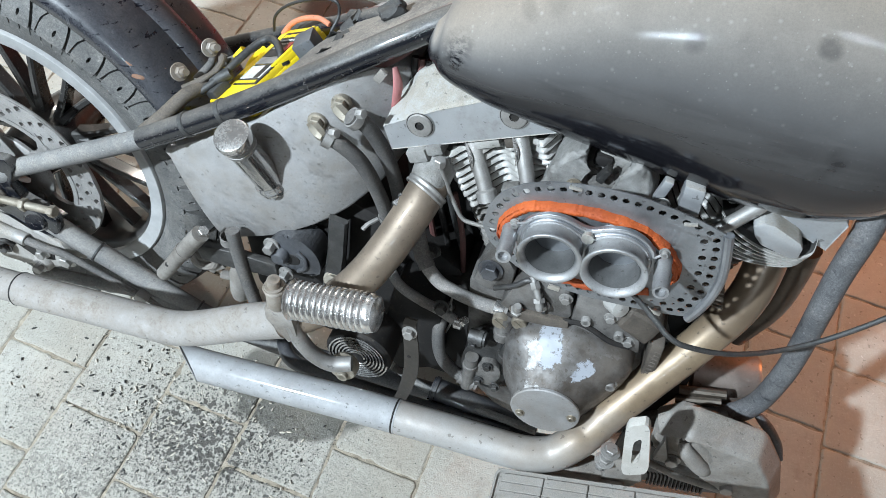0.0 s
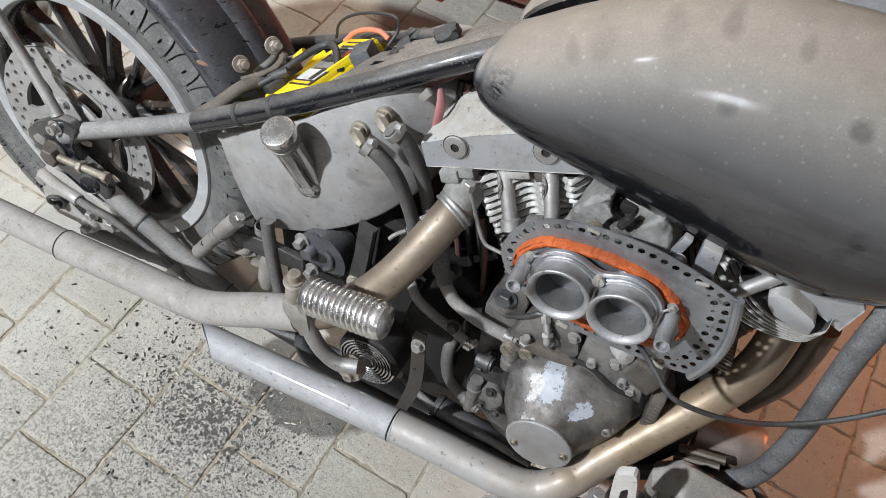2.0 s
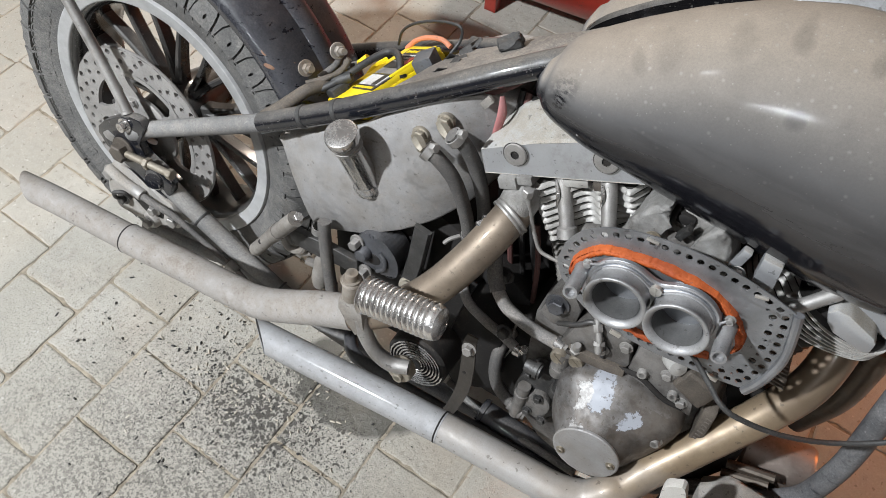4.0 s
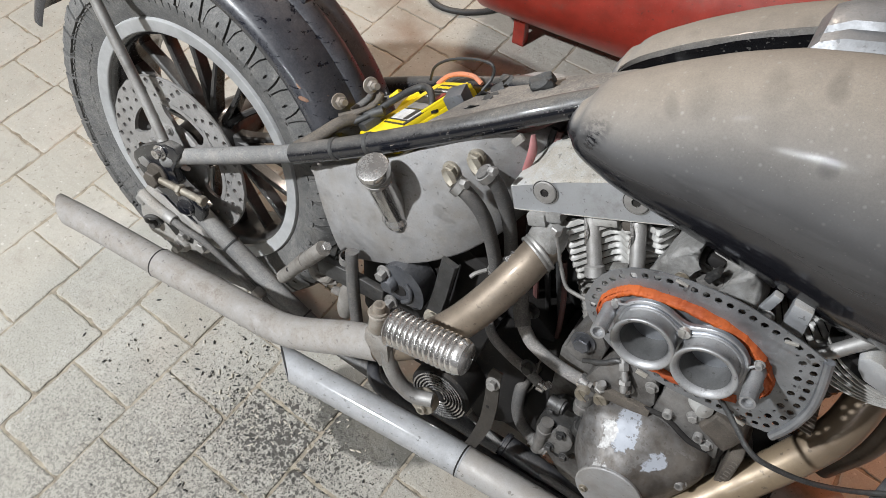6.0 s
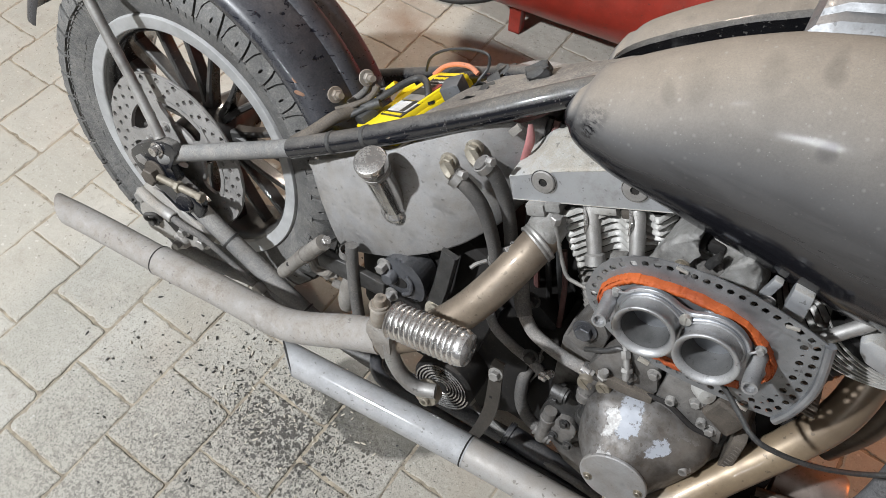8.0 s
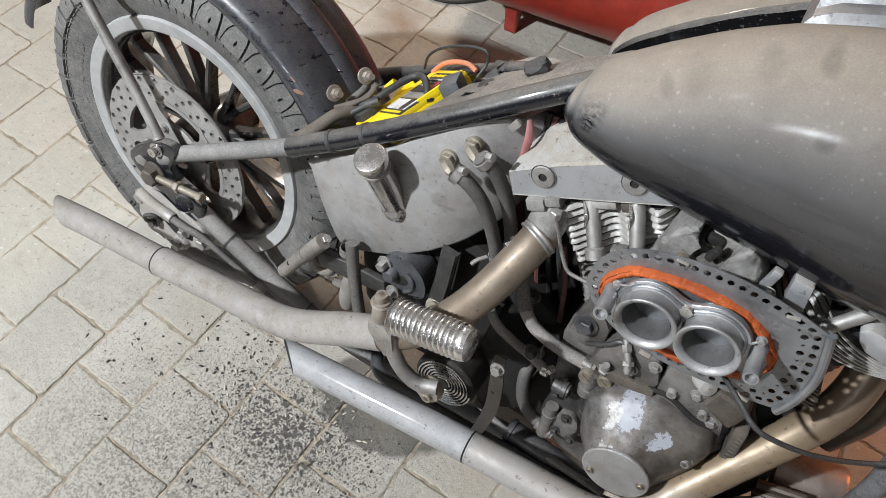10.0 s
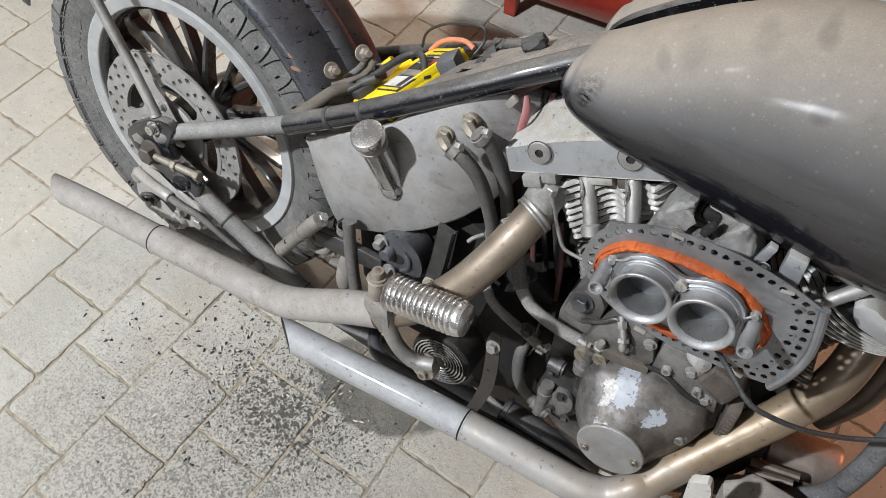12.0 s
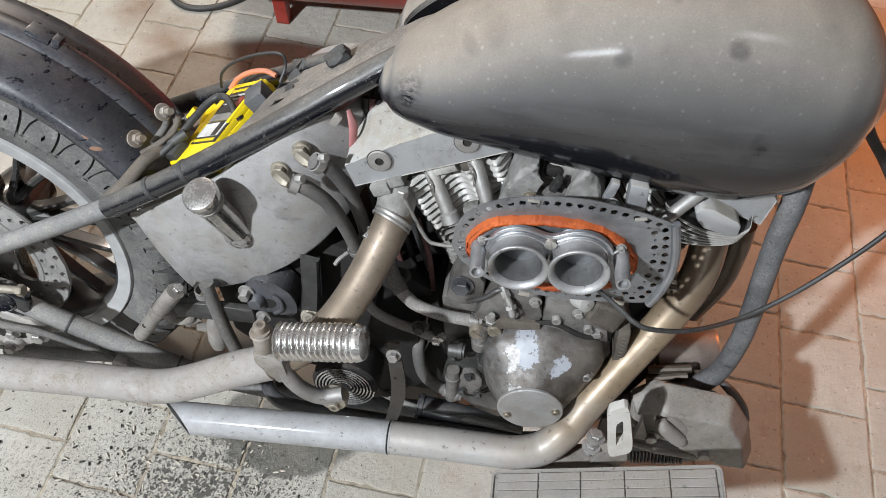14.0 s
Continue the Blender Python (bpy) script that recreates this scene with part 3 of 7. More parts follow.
def pipe(pts, r, wall=0.0015, seg=28, sub=8, cut0=None, cut1=None, turn=90):
    """A hollow pipe; cut0 and cut1 slant its ends (metres along the pipe from one side to the other, along z)."""
    bm = bmesh.new()
    line = [Vector(v) for v in spline(pts, sub)]
    side = None
    outer, inner = [], []
    for i, c in enumerate(line):
        d = (line[min(i + 1, len(line) - 1)] - line[max(i - 1, 0)]).normalized()
        if side is None:
            side = d.cross(Vector((0, 0, 1))).normalized()
        side = (side - d * side.dot(d)).normalized()
        up = side.cross(d)
        near0, near1 = (c - line[0]).length, (c - line[-1]).length
        cut = 0.0
        if cut0:
            cut += cut0 * max(0.0, 1 - near0 / 0.075)
        if cut1:
            cut += cut1 * max(0.0, 1 - near1 / 0.075)
        o, n = [], []
        for k in range(seg):
            a = 2 * math.pi * k / seg
            w = side * math.cos(a) + up * math.sin(a)
            slip = d * (math.cos(a - radians(turn)) * cut) if cut else Vector()
            o.append(c + w * r + slip)
            n.append(c + w * (r - wall) + slip)
        outer.append(o)
        inner.append(n)
    skin(bm, outer + inner[::-1], True, False)
    return bm


def frame_of(axis):
    z = Vector(axis).normalized()
    x = z.orthogonal().normalized()
    if abs(z.y) > 0.6:
        x = Vector((1, 0, 0))
        x = (x - z * x.dot(z)).normalized()
    return x, z.cross(x), z


def lathe(profile, origin, axis, seg=32, bm=None, squash=1.0, cap=True):
    """A turned shape: (radius, height) pairs round an axis."""
    bm = bm or bmesh.new()
    x, y, z = frame_of(axis)
    o = Vector(origin)
    loops = [[o + z * h + (x * math.cos(a) + y * math.sin(a) * squash) * max(r, 1e-5) for a in (2 * math.pi * k / seg for k in range(seg))] for r, h in profile]
    skin(bm, loops, True, cap)
    return bm


def slab(poly, y0, y1, bevel=0.0, bm=None, segs=2):
    """A plate: an outline in x and z, from y0 to y1, with rounded edges."""
    bm = bm or bmesh.new()
    made = skin(bm, [[(x, y0, z) for x, z in poly], [(x, y1, z) for x, z in poly]])
    if bevel:
        vs = {v for ring in made for v in ring}
        es = [e for e in bm.edges if e.verts[0] in vs and e.verts[1] in vs]
        bmesh.ops.bevel(bm, geom=es, offset=bevel, segments=segs, affect="EDGES", profile=0.6)
    return bm


def block(centre, size, bevel=0.003, turn=(0, 0, 0), bm=None, segs=2):
    bm = bm or bmesh.new()
    m = pose(*centre, *turn)
    made = bmesh.ops.create_cube(bm, size=1.0, matrix=m @ Matrix.Diagonal((*size, 1)))["verts"]
    if bevel:
        vs = set(made)
        bmesh.ops.bevel(bm, geom=[e for e in bm.edges if e.verts[0] in vs and e.verts[1] in vs], offset=bevel, segments=segs, affect="EDGES", profile=0.6)
    return bm


def hexhead(origin, axis, r, h, bm=None, washer=True, socket=False):
    """A hexagon bolt head on its washer, or a round socket-head screw."""
    bm = bm or bmesh.new()
    o, z = Vector(origin), Vector(axis).normalized()
    if washer:
        lathe([(r * 1.45, 0), (r * 1.5, h * 0.12), (r * 1.45, h * 0.22), (r * 0.5, h * 0.22)], o, z, 20, bm)
    if socket:
        lathe([(r, h * 0.2), (r, h * 0.9), (r * 0.92, h), (r * 0.55, h)], o, z, 20, bm)
        lathe([(r * 0.55, h), (r * 0.55, h * 0.45), (0.0, h * 0.45)], o, z, 6, bm)
    else:
        lathe([(r, h * 0.2), (r * 1.04, h * 0.9), (r * 0.9, h), (0.0, h * 1.02)], o, z, 6, bm)
    return bm


def perforated(cells, y0, y1, bm=None):
    """A flat plate made of four-cornered cells in x and z, each with a round hole (or none), from y0 to y1."""
    bm = bm or bmesh.new()
    for corners, hole in cells:
        c = [Vector((x, 0, z)) for x, z in corners]
        ring = []
        for i in range(4):
            ring += [c[i], (c[i] + c[(i + 1) % 4]) / 2]
        mid = sum(c, Vector()) / 4
        if not hole:
            for y in (y0, y1):
                bm.faces.new([bm.verts.new((v.x, y, v.z)) for v in ring])
            continue
        hx, hz, hr = hole
        h = Vector((hx, 0, hz)) if hx is not None else mid
        inner = [h + (v - h).normalized() * hr for v in ring]
        for y in (y0, y1):
            a = [bm.verts.new((v.x, y, v.z)) for v in ring]
            b = [bm.verts.new((v.x, y, v.z)) for v in inner]
            for i in range(8):
                j = (i + 1) % 8
                bm.faces.new((a[i], a[j], b[j], b[i]))
        a = [bm.verts.new((v.x, y0, v.z)) for v in inner]
        b = [bm.verts.new((v.x, y1, v.z)) for v in inner]
        for i in range(8):
            j = (i + 1) % 8
            bm.faces.new((a[i], a[j], b[j], b[i]))
    return bm


def table(x, keys):
    """A value between given pairs, eased."""
    for (a, u), (b, v) in zip(keys, keys[1:]):
        if x <= b:
            t = min(max((x - a) / (b - a), 0), 1)
            return u + (v - u) * t
    return keys[-1][1]

# ---------------------------------------------------------------- the room


def room():
    bm = bmesh.new()
    bmesh.ops.create_grid(bm, x_segments=1, y_segments=1, size=4.2, matrix=pose(0.5, 0.6, -0.0038))
    tagged(part("ground", bm, M_JOINT), "sandy bed under the concrete pavers", "ground", kind="structure")
    for name, c, s in (("wall_north", (0.5, 4.85, 1.35), (8.6, 0.1, 2.72)), ("wall_south", (0.5, -3.65, 1.35), (8.6, 0.1, 2.72)),
                       ("wall_east", (4.75, 0.6, 1.35), (0.1, 8.4, 2.72)), ("wall_west", (-3.75, 0.6, 1.35), (0.1, 8.4, 2.72))):
        tagged(part(name, block(c, s, 0), M_WALL), "plain plastered garage wall", "wall", kind="structure")
    tagged(part("ceiling", block((0.5, 0.6, 2.78), (8.7, 8.7, 0.1), 0), M_CEIL), "plain pale garage ceiling", "ceiling", kind="structure")


room()

# ---------------------------------------------------------------- the motorcycle, built upright and leaned on its stand
LEAN = 14.18
bike = new("motorcycle")
bike.rotation_euler = (radians(-LEAN), 0, 0)
tagged(bike, "dusty black custom chopper motorcycle with bare twin intake, leaning over", "motorcycle")
OUT = (0, -1, 0)


def empty(name, parent, label=""):
    ob = new(name)
    ob.parent = parent
    if label:
        ob["label"] = label
    return ob


# -- rear wheel
AXLE = (0.0, 0.0, 0.323)


def polar(r, a, y):
    return (AXLE[0] + r * math.cos(a), y, AXLE[2] + r * math.sin(a))


def rear_wheel():
    prof = [(0.206, -0.046), (0.224, -0.056), (0.246, -0.068), (0.272, -0.073), (0.292, -0.070), (0.306, -0.058), (0.315, -0.038), (0.319, -0.015)]
    crown = [(0.272, -0.0730)] + prof[4:] + [(r, -h) for r, h in reversed(prof[4:])] + [(0.272, 0.0730)]
    side = [(0.272, 0.0730)] + [(r, -h) for r, h in reversed(prof[:3])] + prof[:3] + [(0.272, -0.0730)]
    bm = bmesh.new()

    def lump(a0, a1, r0, r1, y0, y1, rise, rise2=None):
        rise2 = rise if rise2 is None else rise2
        n = []
        for r, y, up in ((r0, y0, rise), (r1, y1, rise2)):
            for a in (a0, a1):
                n.append((r, a, y, up))
        low = [bm.verts.new(polar(r - 0.004, a, y * 0.97)) for r, a, y, up in n]
        high = [bm.verts.new(polar(r + up * 0.8, a, y - up * 0.6 if y < 0 else y + up * 0.6)) for r, a, y, up in n]
        for q in ((0, 1, 3, 2), (0, 1), (1, 3), (3, 2), (2, 0)):
            if len(q) == 4:
                bm.faces.new([high[i] for i in q])
            else:
                i, j = q
                bm.faces.new((low[i], low[j], high[j], high[i]))
    band = [(0.268, 0.0728), (0.283, 0.0722), (0.297, 0.0660), (0.307, 0.056), (0.313, 0.044), (0.317, 0.028), (0.319, 0.010)]

    def on_crown(a, v, up, s):
        """A place on the tread: v runs from the shoulder to the crown."""
        v = min(max(v, 0.0), 0.999) * 6
        k = int(v)
        r = band[k][0] + (band[k + 1][0] - band[k][0]) * (v - k)
        y = band[k][1] + (band[k + 1][1] - band[k][1]) * (v - k)
        g = math.hypot(r - 0.26, y)
        return polar(r + (r - 0.26) / g * up, a, s * (y + y / g * up))

    def pad(outline, s, rise, slot=None):
        rings = [[on_crown(a, v, -0.003, s) for a, v in outline], [on_crown(a, v, rise, s) for a, v in outline]]
        if slot:
            rings += [[on_crown(a, v, rise, s) for a, v in slot], [on_crown(a, v, 0.001, s) for a, v in slot]]
        skin(bm, rings, True, False)
        if not slot:
            bm.faces.new([bm.verts.new(p) for p in rings[-1]])
    count = 37
    w = 2 * math.pi / count
    for i in range(count):
        a = w * i
        for s in (-1, 1):
            # a rounded shoulder block with a slot, a wedge beside it, two crown bars, shoulder lugs
            arc = [(math.cos(math.pi * k / 10), math.sin(math.pi * k / 10)) for k in range(11)]
            d = [(a + w * (0.42 + 0.39 * c), 0.09 + 0.42 * q) for c, q in arc] + [(a + w * 0.06, 0.045), (a + w * 0.42, 0.035), (a + w * 0.78, 0.045)]
            hole = [(a + w * (0.36 + 0.040 * c), 0.21 + 0.05 * q) for c, q in arc] + [(a + w * 0.325, 0.18), (a + w * 0.36, 0.16), (a + w * 0.395, 0.18)]
            pad(d, s, 0.0058, hole)
            pad([(a + w * 0.885, 0.06), (a + w * 0.955, 0.06), (a + w * 1.02, 0.30), (a + w * 1.14, 0.45), (a + w * 1.24, 0.55), (a + w * 0.60, 0.55), (a + w * 0.70, 0.45), (a + w * 0.82, 0.30)], s, 0.0046)
            for k in range(3):
                b = a + w * k / 3
                pad([(b + w * 0.03, 0.60), (b + w * 0.26, 0.60), (b + w * 0.29, 0.76), (b + w * 0.06, 0.76)], s, 0.0052)
                pad([(b + w * 0.09, 0.80), (b + w * 0.32, 0.80), (b + w * 0.35, 0.98), (b + w * 0.12, 0.98)], s, 0.0050)
                pad([(b + w * 0.04, -0.02), (b + w * 0.25, -0.02), (b + w * 0.25, 0.022), (b + w * 0.04, 0.022)], s, 0.0026)
            for k in range(3):
                b = a + w * (k + 0.2) / 3
                lump(b, b + w * 0.15, 0.257, 0.268, s * 0.0705, s * 0.0728, 0.0016)
    wheel = empty("rear_wheel", bike, "wide rear wheel with dusty tyre and black cast spokes")
    tread = bm
    tyre = part("tyre", lathe(side, AXLE, (0, 1, 0), 120, cap=False), M_TYRE, wheel, "dusty grey rubber tyre")
    part("tread_groove", lathe(crown, AXLE, (0, 1, 0), 120, cap=False), M_GROOVE, tyre, "dark groove floor")
    tagged(part("tread", tread, M_TYRE, tyre, "dusty blocky tread", sharp=25), kind="stuff")
    bm = bmesh.new()
    rl = random.Random(21)
    for i in range(64):
        a = radians(150 + 1.55 * i)
        if rl.random() < 0.16:
            continue
        n = Vector((math.cos(a), 0, math.sin(a)))
        c = Vector(AXLE) + n * (0.247 + 0.002 * rl.random()) + Vector((0, -0.0682, 0))
        high, wide = 0.017 * rl.uniform(0.75, 1.0), 0.0022 * rl.uniform(0.6, 1.4)
        t = Vector((-n.z, 0, n.x))
        face = (n * 0.93 + Vector((0, -0.37, 0))).normalized()
        slope = Vector((n.x, -0.42, n.z)).normalized() * high / 2
        out = Vector((0, -0.0009, 0))
        skin(bm, [[c + slope * u + t * (wide * v) + Vector((0, 0.001, 0)) for u, v in ((-1, -1), (1, -1), (1, 1), (-1, 1))], [c + slope * u + t * (wide * v) + out for u, v in ((-1, -1), (1, -1), (1, 1), (-1, 1))]])
    tagged(part("raised_lettering", bm, M_TYRE, tyre, "worn raised marks on the sidewall"), kind="stuff")
    rim = [(0.227, -0.054), (0.2235, -0.0605), (0.219, -0.0605), (0.205, -0.057), (0.196, -0.050), (0.1935, -0.034), (0.1925, 0.0)]
    rim = rim + [(r, -h) for r, h in reversed(rim[:-1])] + [(0.203, 0.035), (0.203, -0.035), rim[0]]
    part("rim", lathe(rim, AXLE, (0, 1, 0), 96, cap=False), M_SPOKE, wheel, "black wheel rim", sharp=50)
    for s in (-1, 1):
        lip = [(0.2272, -0.0535), (0.2262, -0.0612), (0.2250, -0.0632), (0.2236, -0.0634), (0.2222, -0.0626), (0.2055, -0.0612), (0.2038, -0.0600), (0.2026, -0.0570), (0.2015, -0.0440)]
        part("rim_lip", lathe([(r, -h * s) for r, h in lip], AXLE, (0, 1, 0), 96, cap=False), M_RIM, wheel, "polished silver rim lip", sharp=50)
    part("hub", lathe([(0.0, -0.075), (0.035, -0.075), (0.042, -0.07), (0.048, -0.03), (0.052, 0), (0.048, 0.03), (0.042, 0.07), (0.0, 0.075)], AXLE, (0, 1, 0), 40, cap=False), M_SPOKE, wheel)
    for i in range(9):
        for s in (-1, 1):
            a = 2 * math.pi * (i + 0.35) / 9
            bm = bmesh.new()
            loops = []
            for k in range(7):
                t = k / 6
                r = 0.046 + (0.194 - 0.046) * t
                b = a + s * (0.06 + 0.13 * t ** 0.8)
                half = (0.0064 - 0.0022 * t) * (1 + 0.8 * abs(t - 0.5) ** 3 * 4)
                yn = 0.014 - 0.003 * t
                p = Vector(polar(r, b, 0))
                tang = Vector((-math.sin(b), 0, math.cos(b)))
                loops.append([p + tang * (u * half) + Vector((0, v * yn, 0)) for u, v in ((-1, -0.75), (-0.55, -1), (0.55, -1), (1, -0.75), (1, 0.75), (0.55, 1), (-0.55, 1), (-1, 0.75))])
            skin(bm, loops)
            part("spoke", bm, M_SPOKE, wheel)
    # brake disc with three staggered rings of holes
    cells = []
    ring_r = [(0.1455, 0.1325, 0.0), (0.1325, 0.1195, 0.36), (0.1195, 0.1065, 0.72)]
    n = 24
    for ro, ri, shift in ring_r:
        for i in range(n):
            a0, a1 = 2 * math.pi * (i + shift) / n, 2 * math.pi * (i + 1 + shift) / n
            q = [(r * math.cos(a), AXLE[2] + r * math.sin(a)) for r, a in ((ro, a0), (ro, a1), (ri, a1), (ri, a0))]
            cells.append((q, (None, None, 0.0054 - 0.0014 * shift)))
    bm = perforated(cells, -0.0965, -0.091)
    lathe([(0.1455, -0.0965), (0.1462, -0.0945), (0.1462, -0.093), (0.1455, -0.091)], AXLE, (0, 1, 0), 96, bm, cap=False)
    lathe([(0.1066, -0.0975), (0.099, -0.0975), (0.099, -0.090), (0.1066, -0.090)], AXLE, (0, 1, 0), 96, bm, cap=False)
    part("brake_disc", bm, M_DISC, wheel, "drilled steel brake disc, rust-tinted with dust", sharp=40)
    bm = lathe([(0.030, -0.099), (0.062, -0.099), (0.066, -0.096), (0.066, -0.091), (0.030, -0.091)], AXLE, (0, 1, 0), 48, cap=False)
    for i in range(5):
        a = 2 * math.pi * i / 5 + 0.5
        loops = []
        for t in (0.0, 0.3, 0.6, 1.0):
            r = 0.060 + 0.046 * t
            half = 0.021 - 0.010 * math.sin(math.pi * t)
            p, tang = Vector(polar(r, a + 0.25 * t, 0)), Vector((-math.sin(a), 0, math.cos(a)))
            loops.append([p + tang * (u * half) + Vector((0, v, 0)) for u, v in ((-1, -0.098), (1, -0.098), (1, -0.092), (-1, -0.092))])
        skin(bm, loops)
    part("disc_carrier", bm, M_DISC, wheel, sharp=40)
    for i in range(5):
        a = 2 * math.pi * i / 5 + 0.5
        part("carrier_bolt", hexhead(polar(0.054, a, -0.099), OUT, 0.006, 0.007), M_STEEL, wheel)


rear_wheel()


# -- frame
def mirror(p):
    return (p[0], -p[1], p[2])


UP_TUBE = [(0.024, -0.130, 0.356), (0.145, -0.125, 0.420), (0.271, -0.120, 0.488), (0.376, -0.110, 0.552), (0.495, -0.100, 0.632), (0.573, -0.085, 0.684), (0.66, -0.060, 0.735), (0.80, -0.02, 0.80)]
LOW_TUBE = [(0.045, -0.132, 0.285), (0.133, -0.130, 0.235), (0.254, -0.130, 0.178), (0.335, -0.128, 0.142), (0.45, -0.115, 0.105), (0.70, -0.105, 0.098), (0.92, -0.102, 0.125), (1.02, -0.102, 0.205), (1.067, -0.102, 0.236), (1.106, -0.1, 0.266), (1.124, -0.1, 0.301), (1.129, -0.1, 0.348), (1.127, -0.1, 0.413), (1.110, -0.1, 0.553), (1.104, -0.098, 0.64), (1.098, -0.06, 0.76)]
frame_ob = empty("frame", bike, "rigid tube frame, black paint under thick dust")
part("chainstay_tube", tube(LOW_TUBE[:5], 0.0155, 20, bm=None), M_FRAME_GREY, frame_ob, "dust-caked lower rear tube")
part("cradle_tube", tube(LOW_TUBE[4:], [0.0155, 0.015, 0.014, 0.012, 0.0125, 0.0145, 0.0142, 0.0140, 0.0140, 0.0140, 0.0142, 0.0145], 20), M_CRADLE, frame_ob, "scratched black front cradle tube")
part("seat_tube", tube(UP_TUBE[:3] + [(0.285, -0.1192, 0.4957)], 0.0135, 20), M_FRAME_GREY, frame_ob, "dust-caked upper rear tube")
part("seat_tube", tube([(0.268, -0.1202, 0.4865)] + UP_TUBE[3:], 0.0152, 20), M_FRAME, frame_ob, "glossy black upper tube with dust on top")
part("seat_tube", tube([mirror(p) for p in UP_TUBE[:3]] + [(0.376, 0.100, 0.546), (0.46, 0.062, 0.600), (0.53, 0.028, 0.648), (0.62, 0.010, 0.690), (0.80, 0.0, 0.79)], 0.0150, 16), M_FRAME, frame_ob)
part("chainstay_tube", tube([mirror(p) for p in LOW_TUBE[:7]], 0.0155, 14), M_FRAME, frame_ob)
for x0, r in ((0.335, 0.0162), (0.385, 0.0162)):
    i = Vector((x0, table(x0, [(p[0], p[1]) for p in UP_TUBE]), table(x0, [(p[0], p[2]) for p in UP_TUBE])))
    part("tape_band", lathe([(0.0150, -0.004), (r, -0.003), (r, 0.003), (0.0150, 0.004)], i, (0.83, 0.07, 0.55), 20, cap=False), M_RUBBER, frame_ob)
part("weld_sleeve", tube([(0.05, -0.129, 0.372), (0.03, -0.132, 0.358), (0.015, -0.134, 0.348)], [0.0145, 0.017, 0.014], 18), M_FRAME_GREY, frame_ob)
plate_poly = [(-0.051, 0.322), (-0.048, 0.338), (-0.030, 0.358), (0.007, 0.383), (0.030, 0.394), (0.050, 0.396), (0.060, 0.384), (0.050, 0.364), (0.038, 0.345), (0.050, 0.322), (0.080, 0.316), (0.100, 0.296), (0.096, 0.268), (0.080, 0.250), (0.046, 0.262), (0.004, 0.282), (-0.022, 0.291), (-0.034, 0.307)]
part("axle_plate", slab(plate_poly, -0.146, -0.130, 0.003), M_FRAME, frame_ob, "black axle plate with adjusting slot")
part("axle_plate", slab(plate_poly, 0.130, 0.146, 0.003), M_FRAME, frame_ob)
part("slot_window", slab([(-0.038, 0.330), (-0.026, 0.341), (-0.012, 0.334), (-0.020, 0.320), (-0.034, 0.321)], -0.1475, -0.140, 0.001), M_STEEL, frame_ob)
part("axle_nut", hexhead((0.006, -0.146, 0.318), OUT, 0.0155, 0.020), M_GRIME, frame_ob, "large brown axle nut")
part("axle", tube([(0, -0.146, 0.323), (0, 0.15, 0.323)], 0.0095, 14, smooth=False), M_STEEL, frame_ob)
part("plate_bolt", hexhead((0.0185, -0.146, 0.373), OUT, 0.0085, 0.012, socket=True), M_CHROME, frame_ob, "chrome socket bolt")
bm = tube([(0.020, -0.155, 0.3205), (0.113, -0.155, 0.3285)], 0.0062, 12, smooth=False)
hexhead((0.058, -0.155, 0.3235), (0.99, 0, 0.1), 0.0100, 0.010, bm, False)
hexhead((0.104, -0.155, 0.3275), (0.99, 0, 0.1), 0.0088, 0.012, bm, False)
part("chain_adjuster", bm, M_ZINC, frame_ob, "zinc adjusting bolt with lock nut")
part("tube_boss", lathe([(0.0, 0.020), (0.014, 0.018), (0.021, 0.008), (0.023, -0.004), (0.018, -0.02)], (0.062, -0.136, 0.282), (0.2, -0.9, 0.25), 20), M_FRAME, frame_ob)
part("cable_tie", lathe([(0.0155, -0.0015), (0.0172, -0.0015), (0.0172, 0.0015), (0.0155, 0.0015)], (0.142, -0.130, 0.2305), (0.9, 0, -0.42), 18, cap=False), M_RUBBER, frame_ob)
part("cable_tie", lathe([(0.0155, -0.0015), (0.0172, -0.0015), (0.0172, 0.0015), (0.0155, 0.0015)], (0.30, -0.129, 0.157), (0.9, 0, -0.38), 18, cap=False), M_RUBBER, frame_ob)

# the dusty deck between the upper tubes, in front of the battery
bm = bmesh.new()
rows = []
for i in range(15):
    x = 0.478 + (0.68 - 0.478) * i / 14
    y = table(x, [(p[0], p[1]) for p in UP_TUBE]) + 0.006
    z = table(x, [(p[0], p[2]) for p in UP_TUBE])
    rows.append([(x + 0.018 * k / 10 * (1 - i / 14) - 0.03 * (1 - k / 10) * (1 - i / 14), y + (table(x, [(0.462, 0.072), (0.53, 0.038), (0.62, 0.016), (0.68, 0.010)]) - y) * k / 10, z + 0.004 - 0.012 * (1 - i / 14) * (1 - k / 10) + 0.002 * (k / 10) ** 2 + 0.006 * math.sin(math.pi * k / 10) + 0.003 * noise.noise((x * 30, k * 0.8, 0))) for k in range(11)])
skin(bm, rows, False, False)
skin(bm, [[(x, y, z - 0.006) for x, y, z in r] for r in rows], False, False)
part("seat_deck", bm, M_DECK, bike, "dust-caked black sheet between the frame tubes")
bm = block((0.560, -0.020, 0.691), (0.030, 0.022, 0.012), 0.002, (12, -36, 20))
bmesh.ops.subdivide_edges(bm, edges=bm.edges[:], cuts=3, use_grid_fill=True)
for v in bm.verts:
    v.co += Vector(noise.noise_vector(v.co * 110)) * 0.0045 + Vector(noise.noise_vector(v.co * 320)) * 0.0018
part("crumpled_tape", bm, M_RUBBER, bike, "crumpled shiny black tape")
rt = random.Random(8)
